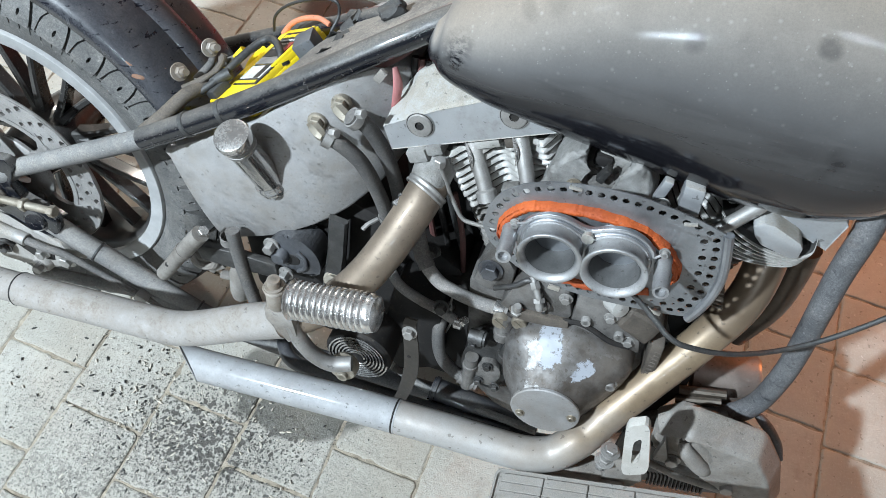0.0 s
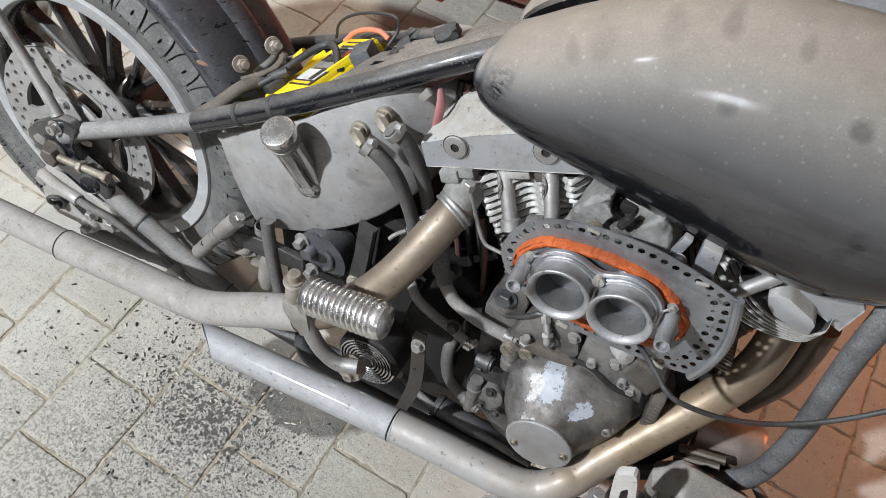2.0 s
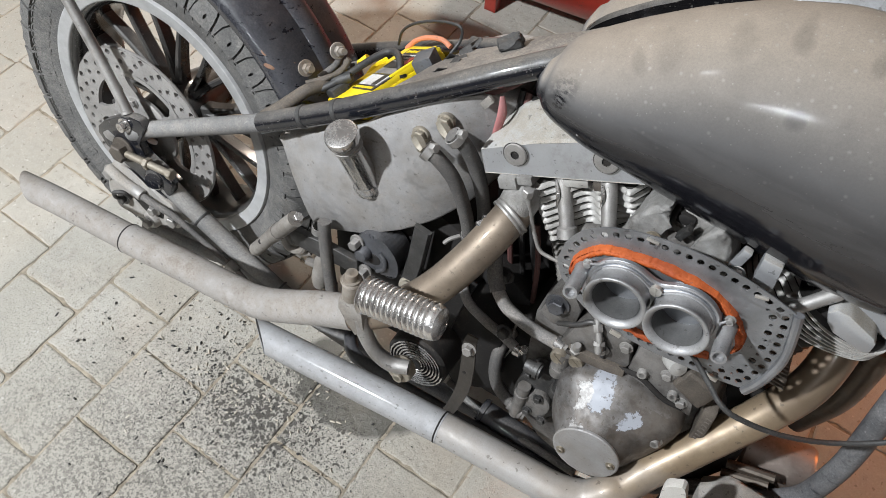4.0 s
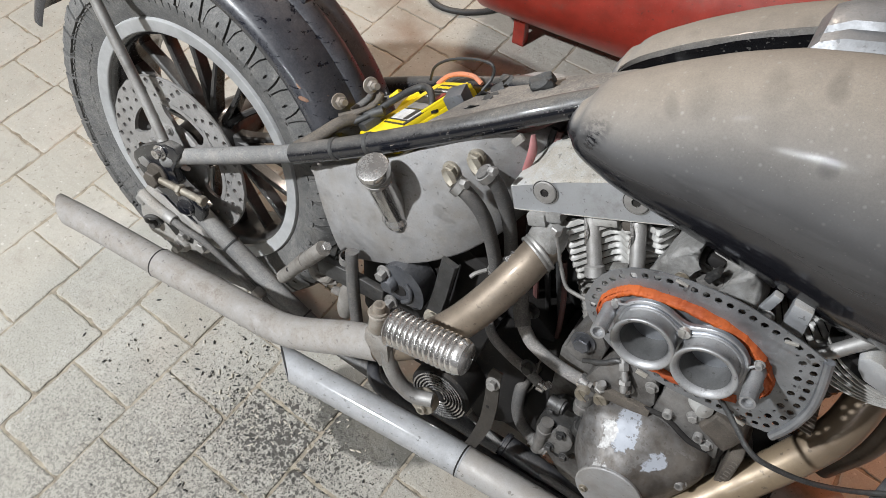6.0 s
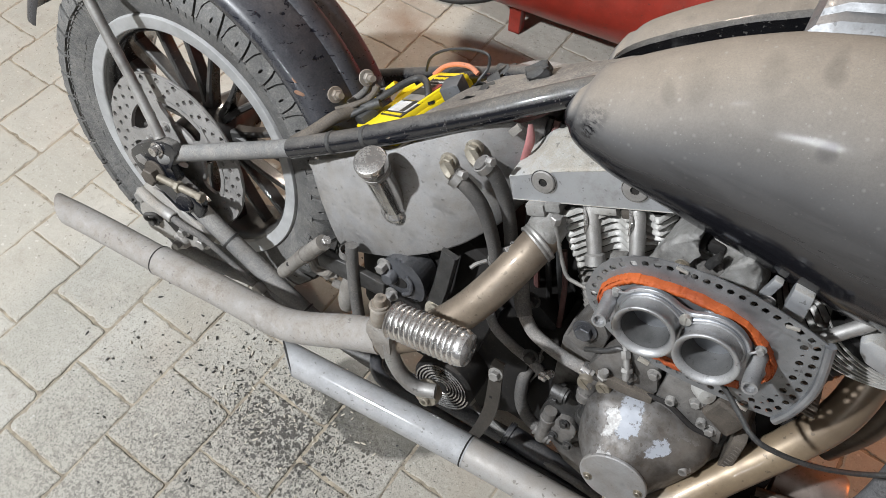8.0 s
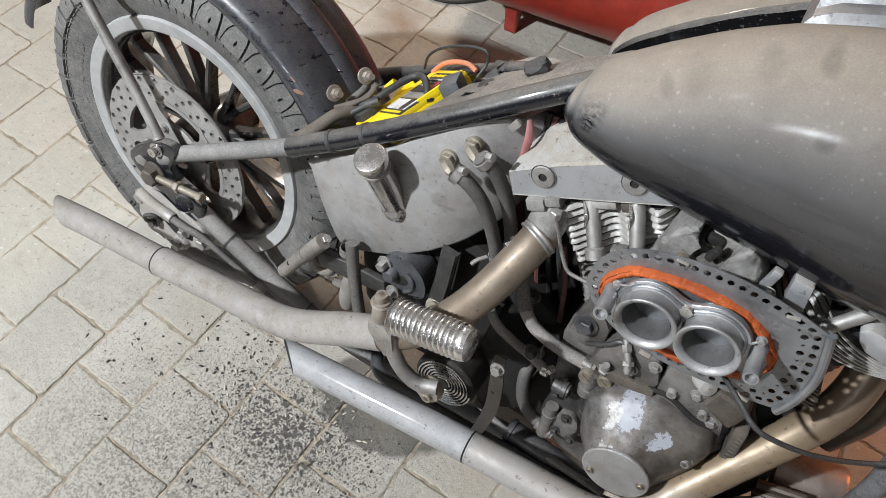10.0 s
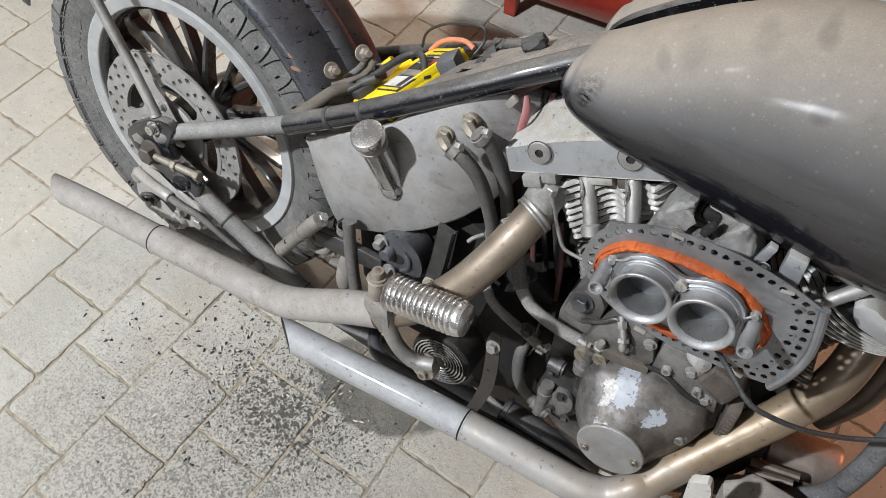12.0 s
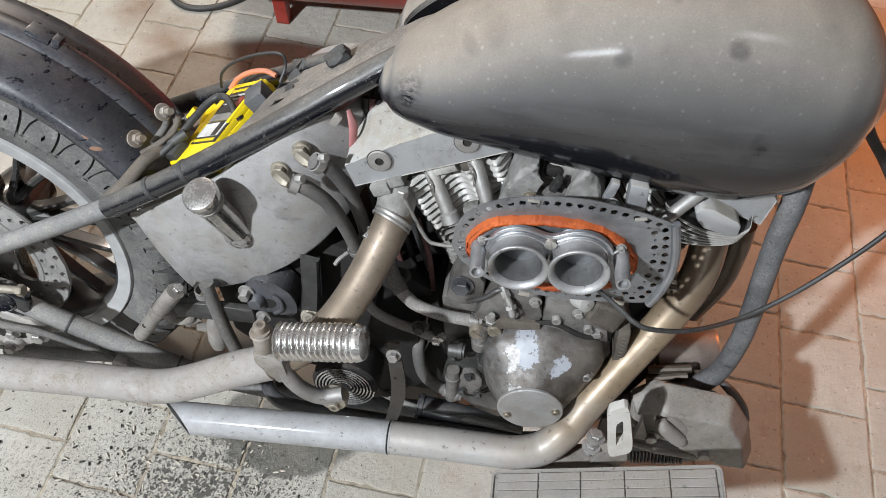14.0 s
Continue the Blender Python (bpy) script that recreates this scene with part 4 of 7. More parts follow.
for k in range(9):
    x = 0.476 + 0.012 * rt.random() + 0.006 * k % 0.03
    y = -0.085 + 0.016 * k
    bm = block((x, y, table(x, [(p[0], p[2]) for p in UP_TUBE]) + 0.006 + 0.003 * rt.random()), (0.016 + 0.014 * rt.random(), 0.012, 0.0012), 0.0004, (rt.uniform(-25, 25), rt.uniform(-50, -15), rt.uniform(-60, 60)))
    bmesh.ops.subdivide_edges(bm, edges=bm.edges[:], cuts=1, use_grid_fill=True)
    for v in bm.verts:
        v.co += Vector(noise.noise_vector(v.co * 120)) * 0.003
    part("torn_flap", bm, M_RUBBER, bike, "torn black flap at the deck edge")

# -- mudguard strut, caliper
bm = tube([(-0.155, -0.118, 0.67), (-0.097, -0.125, 0.573), (-0.034, -0.128, 0.467), (0.008, -0.134, 0.402), (0.016, -0.136, 0.388)], [0.0085, 0.0085, 0.0085, 0.0085, 0.010], 14)
part("fender_strut", bm, M_STEEL, bike, "dull steel strut from fender to axle plate")
caliper = empty("brake_caliper", bike, "dirty grey cast brake caliper below the axle")
part("caliper_body", slab([(-0.050, 0.246), (-0.030, 0.276), (-0.012, 0.284), (0.010, 0.270), (0.050, 0.258), (0.092, 0.246), (0.108, 0.220), (0.098, 0.196), (0.055, 0.172), (0.0, 0.162), (-0.040, 0.162), (-0.058, 0.196)], -0.148, -0.106, 0.008), M_PALE, caliper)
# thin black plate on the body, the pocket's shade as colour
part("caliper_pocket", slab([(0.004, 0.236), (0.034, 0.234), (0.076, 0.232), (0.070, 0.200), (0.030, 0.196), (0.008, 0.212)], -0.1492, -0.140, 0.001), M_BLACK, caliper)
part("caliper_bridge", tube([(-0.036, -0.152, 0.259), (-0.006, -0.156, 0.252), (0.034, -0.156, 0.243)], [0.010, 0.0092, 0.0085], 18), M_PALE, caliper, "pale cast bridge")
part("guide_sleeve", lathe([(0.0088, -0.010), (0.0102, -0.009), (0.0102, 0.009), (0.0088, 0.010)], (0.030, -0.156, 0.2437), (0.97, 0, -0.2), 20), M_STEEL, caliper)
part("caliper_lug", lathe([(0.0, 0.008), (0.013, 0.008), (0.016, 0.004), (0.017, -0.012)], (0.046, -0.150, 0.187), OUT, 24, cap=False), M_PALE, caliper)
part("caliper_bracket", slab([(-0.020, 0.300), (0.010, 0.300), (0.040, 0.268), (0.075, 0.245), (0.118, 0.215), (0.108, 0.196), (0.06, 0.212), (0.0, 0.245), (-0.030, 0.270)], -0.128, -0.118, 0.002), M_PALE, caliper)
for p, r in (((-0.034, -0.150, 0.249), 0.0105), ((0.046, -0.157, 0.186), 0.0080), ((0.056, -0.150, 0.216), 0.0080), ((0.097, -0.148, 0.213), 0.0100)):
    part("caliper_bolt", hexhead(p, OUT, r, 0.012), M_STEEL, caliper)
bm = tube([(-0.012, -0.154, 0.206), (-0.013, -0.168, 0.216), (-0.010, -0.172, 0.232), (0.004, -0.166, 0.236), (0.014, -0.160, 0.224)], 0.0036, 10)
hexhead((-0.012, -0.154, 0.206), OUT, 0.0085, 0.010, bm)
part("bleed_pipe", bm, M_DARKMET, caliper, "dark banjo fitting and bent pipe")
part("brake_hose", tube([(0.038, -0.157, 0.242), (0.070, -0.158, 0.238), (0.105, -0.155, 0.232), (0.160, -0.152, 0.206), (0.226, -0.150, 0.176), (0.30, -0.145, 0.142)], [0.0065, 0.0065, 0.0060, 0.0050, 0.0050, 0.0045], 12), M_HOSE, caliper, "dusty brake hose along the lower tube")
part("hose_clamp", block((0.220, -0.152, 0.180), (0.020, 0.016, 0.018), 0.003, (0, 28, 0)), M_STEEL, bike, "steel hose clamp")
part("brake_anchor", tube([(0.010, -0.138, 0.142), (0.10, -0.140, 0.156), (0.215, -0.140, 0.172), (0.33, -0.140, 0.150)], 0.010, 14), M_FRAME_GREY, bike, "dusty anchor rod below the lower tube")

# -- fender
bm = bmesh.new()
prof = [(0.331, -0.0895), (0.343, -0.0900), (0.354, -0.083), (0.362, -0.066), (0.3652, -0.042), (0.3664, -0.020), (0.3722, -0.0145), (0.3745, -0.002), (0.3722, 0.0125), (0.3664, 0.018), (0.3650, 0.042), (0.3625, 0.058), (0.354, 0.069), (0.340, 0.0740), (0.327, 0.0745)]
inner = [(r - 0.003, h * 0.97) for r, h in reversed(prof)]
loops = [[polar(r, radians(a), h) for r, h in prof + inner] for a in np.linspace(27, 160, 64)]
skin(bm, loops)
fender = part("rear_fender", bm, M_FENDER, bike, "black rear fender, scratched and dusty", sharp=40)
for x, y, z, r, d in ((0.249, -0.0800, 0.571, 0.015, (0.55, -0.62, 0.55)), (0.260, -0.0560, 0.571, 0.010, (0.68, -0.2, 0.70)), (0.2560, -0.0865, 0.556, 0.008, (0.4, -0.85, 0.35)), (0.275, -0.0600, 0.556, 0.005, (0.68, -0.2, 0.70))):
    bm = bmesh.new()
    lathe([(0.0, 0.0010), (r * 0.7, 0.0009), (r, -0.0006)], Vector((x, y, z)) + Vector(d) * 0.0012, d, 14, bm, squash=0.42)
    for v in bm.verts:
        v.co += Vector(noise.noise_vector(v.co * 160)) * 0.0016
    part("rust_scar", bm, M_RUST, fender, "paint scraped to rust")
for p in ((0.299, -0.060, 0.559), (0.329, -0.030, 0.585)):
    a = Vector((0.78, -0.42, 0.46)).normalized()
    p = Vector(p) - a * 0.006
    bm = lathe([(0.005, 0.0), (0.0115, 0.0), (0.0118, 0.0010), (0.0112, 0.0020), (0.005, 0.0020)], p, a, 28)
    hexhead(p + a * 0.002, a, 0.0074, 0.010, bm, False)
    tube([p - a * 0.014, p + a * 0.004, p + a * 0.022], 0.0046, 12, bm=bm, smooth=False)
    part("fender_nut", bm, M_RUSTY, fender, "bare steel stud, nut and washer")
bm = block((0.185, -0.02, 0.672), (0.030, 0.022, 0.008), 0.002, (0, 28, 0))
block((0.205, -0.02, 0.664), (0.010, 0.018, 0.014), 0.002, (0, 28, 0), bm)
part("fender_clip", bm, M_FENDER, fender)
part("frame_lug", tube([(0.268, -0.112, 0.492), (0.293, -0.104, 0.518), (0.316, -0.082, 0.543), (0.332, -0.058, 0.546)], [0.011, 0.010, 0.009, 0.009], 14), M_GRIME, bike, "rusty lug between tube and fender")


# -- fuel tank, two halves with a gap between them
T_TOP = [(0.624, 0.712), (0.629, 0.734), (0.650, 0.757), (0.696, 0.792), (0.751, 0.828), (0.807, 0.857), (0.87, 0.876), (0.95, 0.884), (1.03, 0.878), (1.09, 0.855), (1.13, 0.815), (1.150, 0.765)]
T_WID = [(0.624, 0.086), (0.629, 0.104), (0.645, 0.121), (0.70, 0.140), (0.80, 0.150), (0.95, 0.156), (1.05, 0.152), (1.09, 0.145), (1.13, 0.122), (1.150, 0.085)]
T_LOW = [(0.624, 0.692), (0.629, 0.682), (0.65, 0.668), (0.70, 0.655), (0.80, 0.638), (0.87, 0.627), (0.95, 0.613), (1.03, 0.612), (1.09, 0.634), (1.13, 0.680), (1.150, 0.735)]


def smooth_table(x, keys):
    h = 0.012
    return (table(x - h, keys) + 2 * table(x, keys) + table(x + h, keys)) / 4


def tank_half(side):
    bm = bmesh.new()
    loops = []
    for i in range(64):
        t = i / 63
        x = 0.624 + (1.150 - 0.624) * (0.5 - 0.5 * math.cos(math.pi * t))
        top, low, w = (smooth_table(x, k) for k in (T_TOP, T_LOW, T_WID))
        inn = 0.029
        mid = low + 0.40 * (top - low)
        loop = []
        crown = inn + (w - inn) * 0.34
        drop = table(x, [(0.624, 0.012), (0.80, 0.011), (0.86, 0.008), (1.138, 0.006)])
        for k in range(10):
            t2 = k / 10
            loop.append((x, inn + (crown - inn) * t2, top - drop * (1 - t2) ** 2.2))
        for k in range(25):
            a = math.pi / 2 * k / 24
            c, s = math.sin(a) ** (2 / 2.15), math.cos(a) ** (2 / 2.15)
            loop.append((x, crown + (w - crown) * c, mid + (top - mid) * s))
        for k in range(1, 25):
            a = math.pi / 2 * k / 24
            c, s = math.cos(a) ** (2 / 2.7), math.sin(a) ** (2 / 2.7)
            loop.append((x, inn + (w - inn) * c, mid - (mid - low) * s))
        loop.append((x, inn - 0.004, low + 0.004))
        loop.append((x, inn - 0.004, top - drop - 0.005))
        loops.append([(px, (0.002 + py) * side if side > 0 else -py, pz) for px, py, pz in loop])
    skin(bm, loops)
    return bm


part("fuel_tank", tank_half(-1), M_TANK, bike, "black fuel tank half under brown-grey dust", sharp=50)
part("fuel_tank", tank_half(1), M_TANK, bike, "black fuel tank half under brown-grey dust", sharp=50)
for side in (-1, 1):
    bm = bmesh.new()
    loops = []
    for i in range(50):
        x = 0.632 + 0.40 * i / 49
        top = smooth_table(x, T_TOP) - table(x, [(0.624, 0.012), (0.80, 0.011), (0.86, 0.008), (1.138, 0.006)])
        wav = 0.0016 * noise.noise((x * 40, side, 0))
        y = 0.0240 if side < 0 else 0.0255
        loops.append([(x, side * (y - 0.0012), smooth_table(x, T_LOW) + 0.01), (x, side * (y - 0.0012), top - 0.012), (x, side * (y - 0.0030), top - 0.005 + wav), (x, side * (y + 0.0005), top - 0.0008 + wav), (x, side * (y + 0.0045), top + 0.0008), (x, side * (y + 0.0045), top - 0.004), (x, side * (y + 0.0005), top - 0.010), (x, side * (y + 0.0005), smooth_table(x, T_LOW) + 0.01)])
    skin(bm, loops)
    part("tank_tunnel", bm, M_TUNNEL, bike, "glossy black inner wall of the tank", sharp=40)
bm = bmesh.new()
loops = []
for x, z, w, h in ((0.806, 0.845, 0.050, 0.010), (0.812, 0.849, 0.051, 0.026), (0.83, 0.858, 0.052, 0.031), (0.90, 0.878, 0.051, 0.032), (1.0, 0.880, 0.046, 0.030), (1.06, 0.862, 0.032, 0.022)):
    loops.append([(x, 0.002 + w * u, z + h * v) for u, v in ((-1, 0), (-0.92, 0.45), (-0.7, 0.62), (-0.62, 0.85), (-0.4, 1), (0.4, 1), (0.62, 0.85), (0.7, 0.62), (0.92, 0.45), (1, 0))])
skin(bm, loops)
part("dash_console", bm, M_PLATE, bike, "dusty chrome dash console over the tank gap", sharp=25)

# -- oil tank
O_LOW = [(0.281, 0.453), (0.290, 0.432), (0.304, 0.396), (0.329, 0.351), (0.347, 0.327), (0.362, 0.327), (0.394, 0.341), (0.444, 0.364), (0.498, 0.405), (0.541, 0.443), (0.580, 0.489), (0.600, 0.530)]
O_TOP = [(0.281, 0.457), (0.338, 0.497), (0.426, 0.557), (0.459, 0.590), (0.508, 0.630), (0.560, 0.655), (0.588, 0.655), (0.600, 0.642)]
bm = bmesh.new()
loops = []
for i in range(60):
    x = 0.281 + (0.600 - 0.281) * i / 59
    lo, hi = table(x, O_LOW), smooth_table(x, O_TOP)
    lo = (table(x - 0.004, O_LOW) + table(x + 0.004, O_LOW)) / 2
    yf = -0.105 + 0.050 * max(0, (x - 0.50) / 0.10) ** 2.0 + 0.006 * max(0, (0.36 - x) / 0.07) - 0.004 * math.sin(math.pi * min(1, (x - 0.28) / 0.25))
    c = min(0.006, (hi - lo) * 0.3)
    loops.append([(x, yf + c, lo), (x, yf + c * 0.3, lo + c * 0.3), (x, yf, lo + c), (x, yf - 0.002, (lo + hi) / 2), (x, yf, hi - c), (x, yf + c * 0.3, hi - c * 0.3), (x, yf + c, hi),
                  (x, -yf - c, hi), (x, -yf, hi - c), (x, -yf, lo + c), (x, -yf - c, lo)])
skin(bm, loops)
oil = part("oil_tank", bm, M_OIL, bike, "dull brushed aluminium horseshoe oil tank", sharp=40)
NECK0, NECK1 = Vector((0.4335, -0.108, 0.470)), Vector((0.4195, -0.150, 0.557))
ax = (NECK1 - NECK0).normalized()
ln = (NECK1 - NECK0).length
part("filler_neck", lathe([(0.0222, -0.022), (0.0224, -0.012), (0.0198, -0.006), (0.0192, 0.0), (0.0188, ln)], NECK0, ax, 40), M_CHROME, oil, "tarnished chrome filler neck")
part("neck_collar", lathe([(0.0188, ln - 0.018), (0.0204, ln - 0.017), (0.0204, ln - 0.013), (0.0192, ln - 0.012), (0.0204, ln - 0.010), (0.0204, ln - 0.006), (0.0188, ln - 0.005)], NECK0, ax, 40, cap=False), M_STEEL, oil)
part("filler_cap", lathe([(0.0206, ln - 0.004), (0.0224, ln - 0.002), (0.0226, ln + 0.006), (0.0214, ln + 0.0095), (0.0182, ln + 0.0105), (0.0, ln + 0.011)], NECK0, ax, 40, cap=False), M_CHROME, oil, "dusty chrome screw cap")
for k, (p, line) in enumerate((((0.505, -0.108, 0.580), [(0.513, -0.140, 0.594), (0.530, -0.145, 0.594), (0.548, -0.142, 0.586), (0.571, -0.132, 0.556), (0.588, -0.112, 0.493), (0.599, -0.092, 0.420), (0.605, -0.085, 0.36)]),
                               ((0.533, -0.104, 0.611), [(0.541, -0.135, 0.627), (0.556, -0.136, 0.623), (0.574, -0.124, 0.604), (0.592, -0.103, 0.548), (0.602, -0.082, 0.479), (0.61, -0.07, 0.40)]))):
    bm = hexhead(p, (0.05, -1, 0.1), 0.0088, 0.012, washer=False)
    lathe([(0.0115, -0.004), (0.012, 0.0), (0.011, 0.003), (0.007, 0.0035)], p, (0.05, -1, 0.1), 24, bm)
    part("hose_union", bm, M_ZINC, oil, "brass-toned hose union")
    a, b = Vector(line[0]), Vector(line[1])
    bm = lathe([(0.0070, 0), (0.0076, 0.002), (0.0076, 0.016), (0.0066, 0.018), (0.005, 0.024)], (p[0] + 0.001, p[1] - 0.012, p[2] + 0.001), (0.75, -0.6, 0.02), 6)
    part("hose_fitting", bm, M_ZINC, oil)
    part("oil_hose", tube(line[1:], 0.0092, 16), M_HOSE, oil, "dusty braided oil hose")
    d = Vector(line[2]) - b
    bm = lathe([(0.0100, -0.005), (0.0118, -0.005), (0.0118, 0.005), (0.0100, 0.005)], b + d * 0.25, d, 20, cap=False)
    hexhead(b + d * 0.25 + Vector((0.004, -0.004, 0.012)), (0.8, -0.4, 0.4), 0.0055, 0.012, bm, False)
    part("hose_clip", bm, M_STEEL, oil, "chrome hose clip")
bm = lathe([(0.0100, -0.003), (0.0115, -0.003), (0.0115, 0.003), (0.0100, 0.003)], (0.5945, -0.10, 0.452), (0.1, 0.2, -1), 18, cap=False)
tube([(0.585, -0.108, 0.452), (0.575, -0.118, 0.447), (0.570, -0.122, 0.440)], 0.003, 8, bm=bm)
part("hose_clip", bm, M_STEEL, oil)

# -- exhaust
PIPE_A = [(-0.131, -0.24, 0.2235), (-0.080, -0.24, 0.2300), (-0.007, -0.24, 0.2365), (0.108, -0.24, 0.2440)]
PIPE_B = [(0.095, -0.24, 0.2428), (0.204, -0.24, 0.2545), (0.300, -0.24, 0.263), (0.345, -0.24, 0.270), (0.390, -0.24, 0.292), (0.460, -0.24, 0.338), (0.512, -0.2365, 0.364)]
PIPE_C = [(0.480, -0.2385, 0.349), (0.515, -0.236, 0.366), (0.556, -0.222, 0.392), (0.591, -0.202, 0.428), (0.620, -0.180, 0.478), (0.643, -0.145, 0.528), (0.652, -0.115, 0.550)]
upper = empty("upper_exhaust_pipe", bike, "rear cylinder exhaust, dust-coated chrome with slash-cut end")
part("tail_pipe", pipe(PIPE_A, 0.0225, cut0=-0.021, turn=150), M_PIPE, upper, "dusty slash-cut tail pipe")
part("middle_pipe", pipe(PIPE_B, 0.0243), M_PIPE, upper)
part("header_pipe", pipe(PIPE_C, 0.0232), M_PIPE_TAN, upper, "tan dust-coated header pipe")
part("pipe_lining", pipe([(-0.1295, -0.24, 0.2237), (-0.080, -0.24, 0.2300), (-0.007, -0.24, 0.2365), (0.07, -0.24, 0.2405)], 0.0208, 0.001, cut0=-0.021, turn=150), M_BLACK, upper, "sooty inside of the pipe")
part("joint_ring", lathe([(0.0246, -0.0012), (0.0250, 0), (0.0246, 0.0012)], (0.096, -0.24, 0.2430), (0.99, 0, 0.1), 32, cap=False), M_BLACK, upper)
LOW_A = [(0.350, -0.24, 0.1915), (0.420, -0.24, 0.199), (0.511, -0.24, 0.2095), (0.600, -0.24, 0.2195), (0.672, -0.24, 0.2265)]
LOW_B = [(0.66, -0.24, 0.2255), (0.73, -0.24, 0.23), (0.797, -0.24, 0.2325), (0.846, -0.24, 0.237), (0.8816, -0.232, 0.2446), (0.9034, -0.221, 0.2655), (0.9169, -0.207, 0.2754), (0.9311, -0.19, 0.2943), (0.9472, -0.174, 0.3154), (0.9746, -0.15, 0.354), (1.0122, -0.12, 0.4141), (1.0381, -0.098, 0.4728), (1.0442, -0.075, 0.5249), (1.0385, -0.045, 0.580)]
lower = empty("lower_exhaust_pipe", bike, "front cylinder exhaust, dust-coated chrome with slash-cut end")
part("tail_pipe", pipe(LOW_A, 0.0238, cut0=-0.028, turn=182), M_PIPE_LOW, lower, "dusty slash-cut tail pipe with a bright stripe")
part("pipe_lining", pipe([(0.3515, -0.24, 0.1917), (0.420, -0.24, 0.199), (0.511, -0.24, 0.2095), (0.60, -0.24, 0.2195)], 0.0221, 0.001, cut0=-0.028, turn=182), M_BLACK, lower, "sooty inside of the pipe")
part("joint_ring", lathe([(0.0240, -0.0012), (0.0245, 0), (0.0240, 0.0012)], (0.668, -0.24, 0.2263), (0.99, 0, 0.07), 32, cap=False), M_BLACK, lower)
part("header_pipe", pipe(LOW_B, 0.0233, sub=10), M_PIPE_FRONT, lower, "hazy chrome that turns tan towards the cylinder")
for p, d in (((0.648, -0.128, 0.541), (0.4, 0.75, 0.55)),):
    bm = lathe([(0.0234, -0.005), (0.0262, -0.005), (0.0268, -0.003), (0.0258, 0.0), (0.0268, 0.003), (0.0262, 0.005), (0.0234, 0.005)], p, d, 36, cap=False)
    block((p[0] - 0.018, p[1] - 0.016, p[2] - 0.004), (0.012, 0.008, 0.010), 0.002, (0, 30, 30), bm)
    part("exhaust_clamp", bm, M_STEEL, bike, "exhaust flange clamp")
part("clamp_bolt", hexhead((0.628, -0.145, 0.533), (-0.5, -0.7, -0.2), 0.0065, 0.014), M_CHROME, bike)

# -- kick starter
kick = empty("kick_starter", bike, "kick starter arm with folded chrome pedal")
P0, P1 = Vector((0.540, -0.268, 0.4537)), Vector((0.642, -0.272, 0.4777))
d = P1 - P0
ln = d.length
prof = [(0.012, 0.0), (0.0224, 0.0), (0.0248, 0.003)]
n = 12
for i in range(n):
    s = 0.006 + (ln - 0.016) * i / n
    w = (ln - 0.016) / n
    prof += [(0.0203, s), (0.0226, s + w * 0.22), (0.0233, s + w * 0.5), (0.0226, s + w * 0.78)]
prof += [(0.0208, ln - 0.010), (0.0230, ln - 0.007), (0.0208, ln - 0.002), (0.0198, ln + 0.001), (0.012, ln + 0.0022), (0.0, ln + 0.0025)]
part("pedal", lathe(prof, P0, d, 40, cap=False), M_CHROME, kick, "ribbed chrome kick pedal", sharp=60)
bm = lathe([(0.010, -0.024), (0.0118, -0.020), (0.0118, 0.006), (0.010, 0.010), (0.0, 0.010)], (0.511, -0.252, 0.432), (0, -0.05, 1), 20, cap=False)
lathe([(0.0130, 0.010), (0.0142, 0.012), (0.0130, 0.014), (0.008, 0.0145)], (0.511, -0.252, 0.432), (0, -0.05, 1), 20, bm)
part("pedal_joint", bm, M_RUSTY, kick, "rusty pedal joint")
part("joint_bolt", hexhead((0.511, -0.253, 0.446), (0, -0.05, 1), 0.0080, 0.014, socket=True), M_RUSTY, kick)
part("joint_bracket", slab([(0.498, 0.412), (0.534, 0.406), (0.540, 0.372), (0.528, 0.352), (0.512, 0.375), (0.499, 0.39)], -0.262, -0.238, 0.004), M_TAN, kick)
part("arm", tube([(0.528, -0.252, 0.385), (0.540, -0.252, 0.352), (0.556, -0.250, 0.328), (0.578, -0.247, 0.315), (0.603, -0.240, 0.318)], [0.0105, 0.0105, 0.0105, 0.0105, 0.0098], 16), M_STEEL, kick, "bent steel kick arm")
bm = lathe([(0.010, 0.006), (0.017, 0.006), (0.019, 0.003), (0.019, -0.010), (0.014, -0.016)], (0.590, -0.236, 0.296), OUT, 24)
hexhead((0.592, -0.242, 0.291), OUT, 0.0075, 0.006, bm, False, True)
part("arm_boss", bm, M_ZINC, kick, "arm clamp boss with bolt")
spiral = [(0.592 + r * math.cos(a), -0.190, 0.259 + r * math.sin(a)) for r, a in ((0.010 + 0.034 * i / 160, 2 * math.pi * 7 * i / 160) for i in range(161))]
part("return_spring", tube(spiral, 0.0013, 6, 1, smooth=False, flat=1.0), M_CHROME, kick, "bright spiral return spring")
part("spring_backing", lathe([(0.0, 0.002), (0.045, 0.002), (0.048, -0.002), (0.048, -0.05), (0.0, -0.05)], (0.592, -0.186, 0.259), OUT, 40, cap=False), M_BLACK, kick)
bm = bmesh.new()
strap = [(0.664, -0.196, 0.388), (0.664, -0.199, 0.372), (0.671, -0.204, 0.332), (0.674, -0.208, 0.290), (0.669, -0.216, 0.250), (0.661, -0.226, 0.224)]
line = spline(strap, 5)
skin(bm, [[Vector(p) + Vector((u * (0.0078 + 0.0022 * math.sin(math.pi * min(1, k / (len(line) - 1) * 1.1))), v * 0.0015, 0)) for u, v in ((-1, -1), (1, -1), (1, 1), (-1, 1))] for k, p in enumerate(line)])
part("pipe_strap", bm, M_STRAP, bike, "flat steel exhaust strap with brown grime")
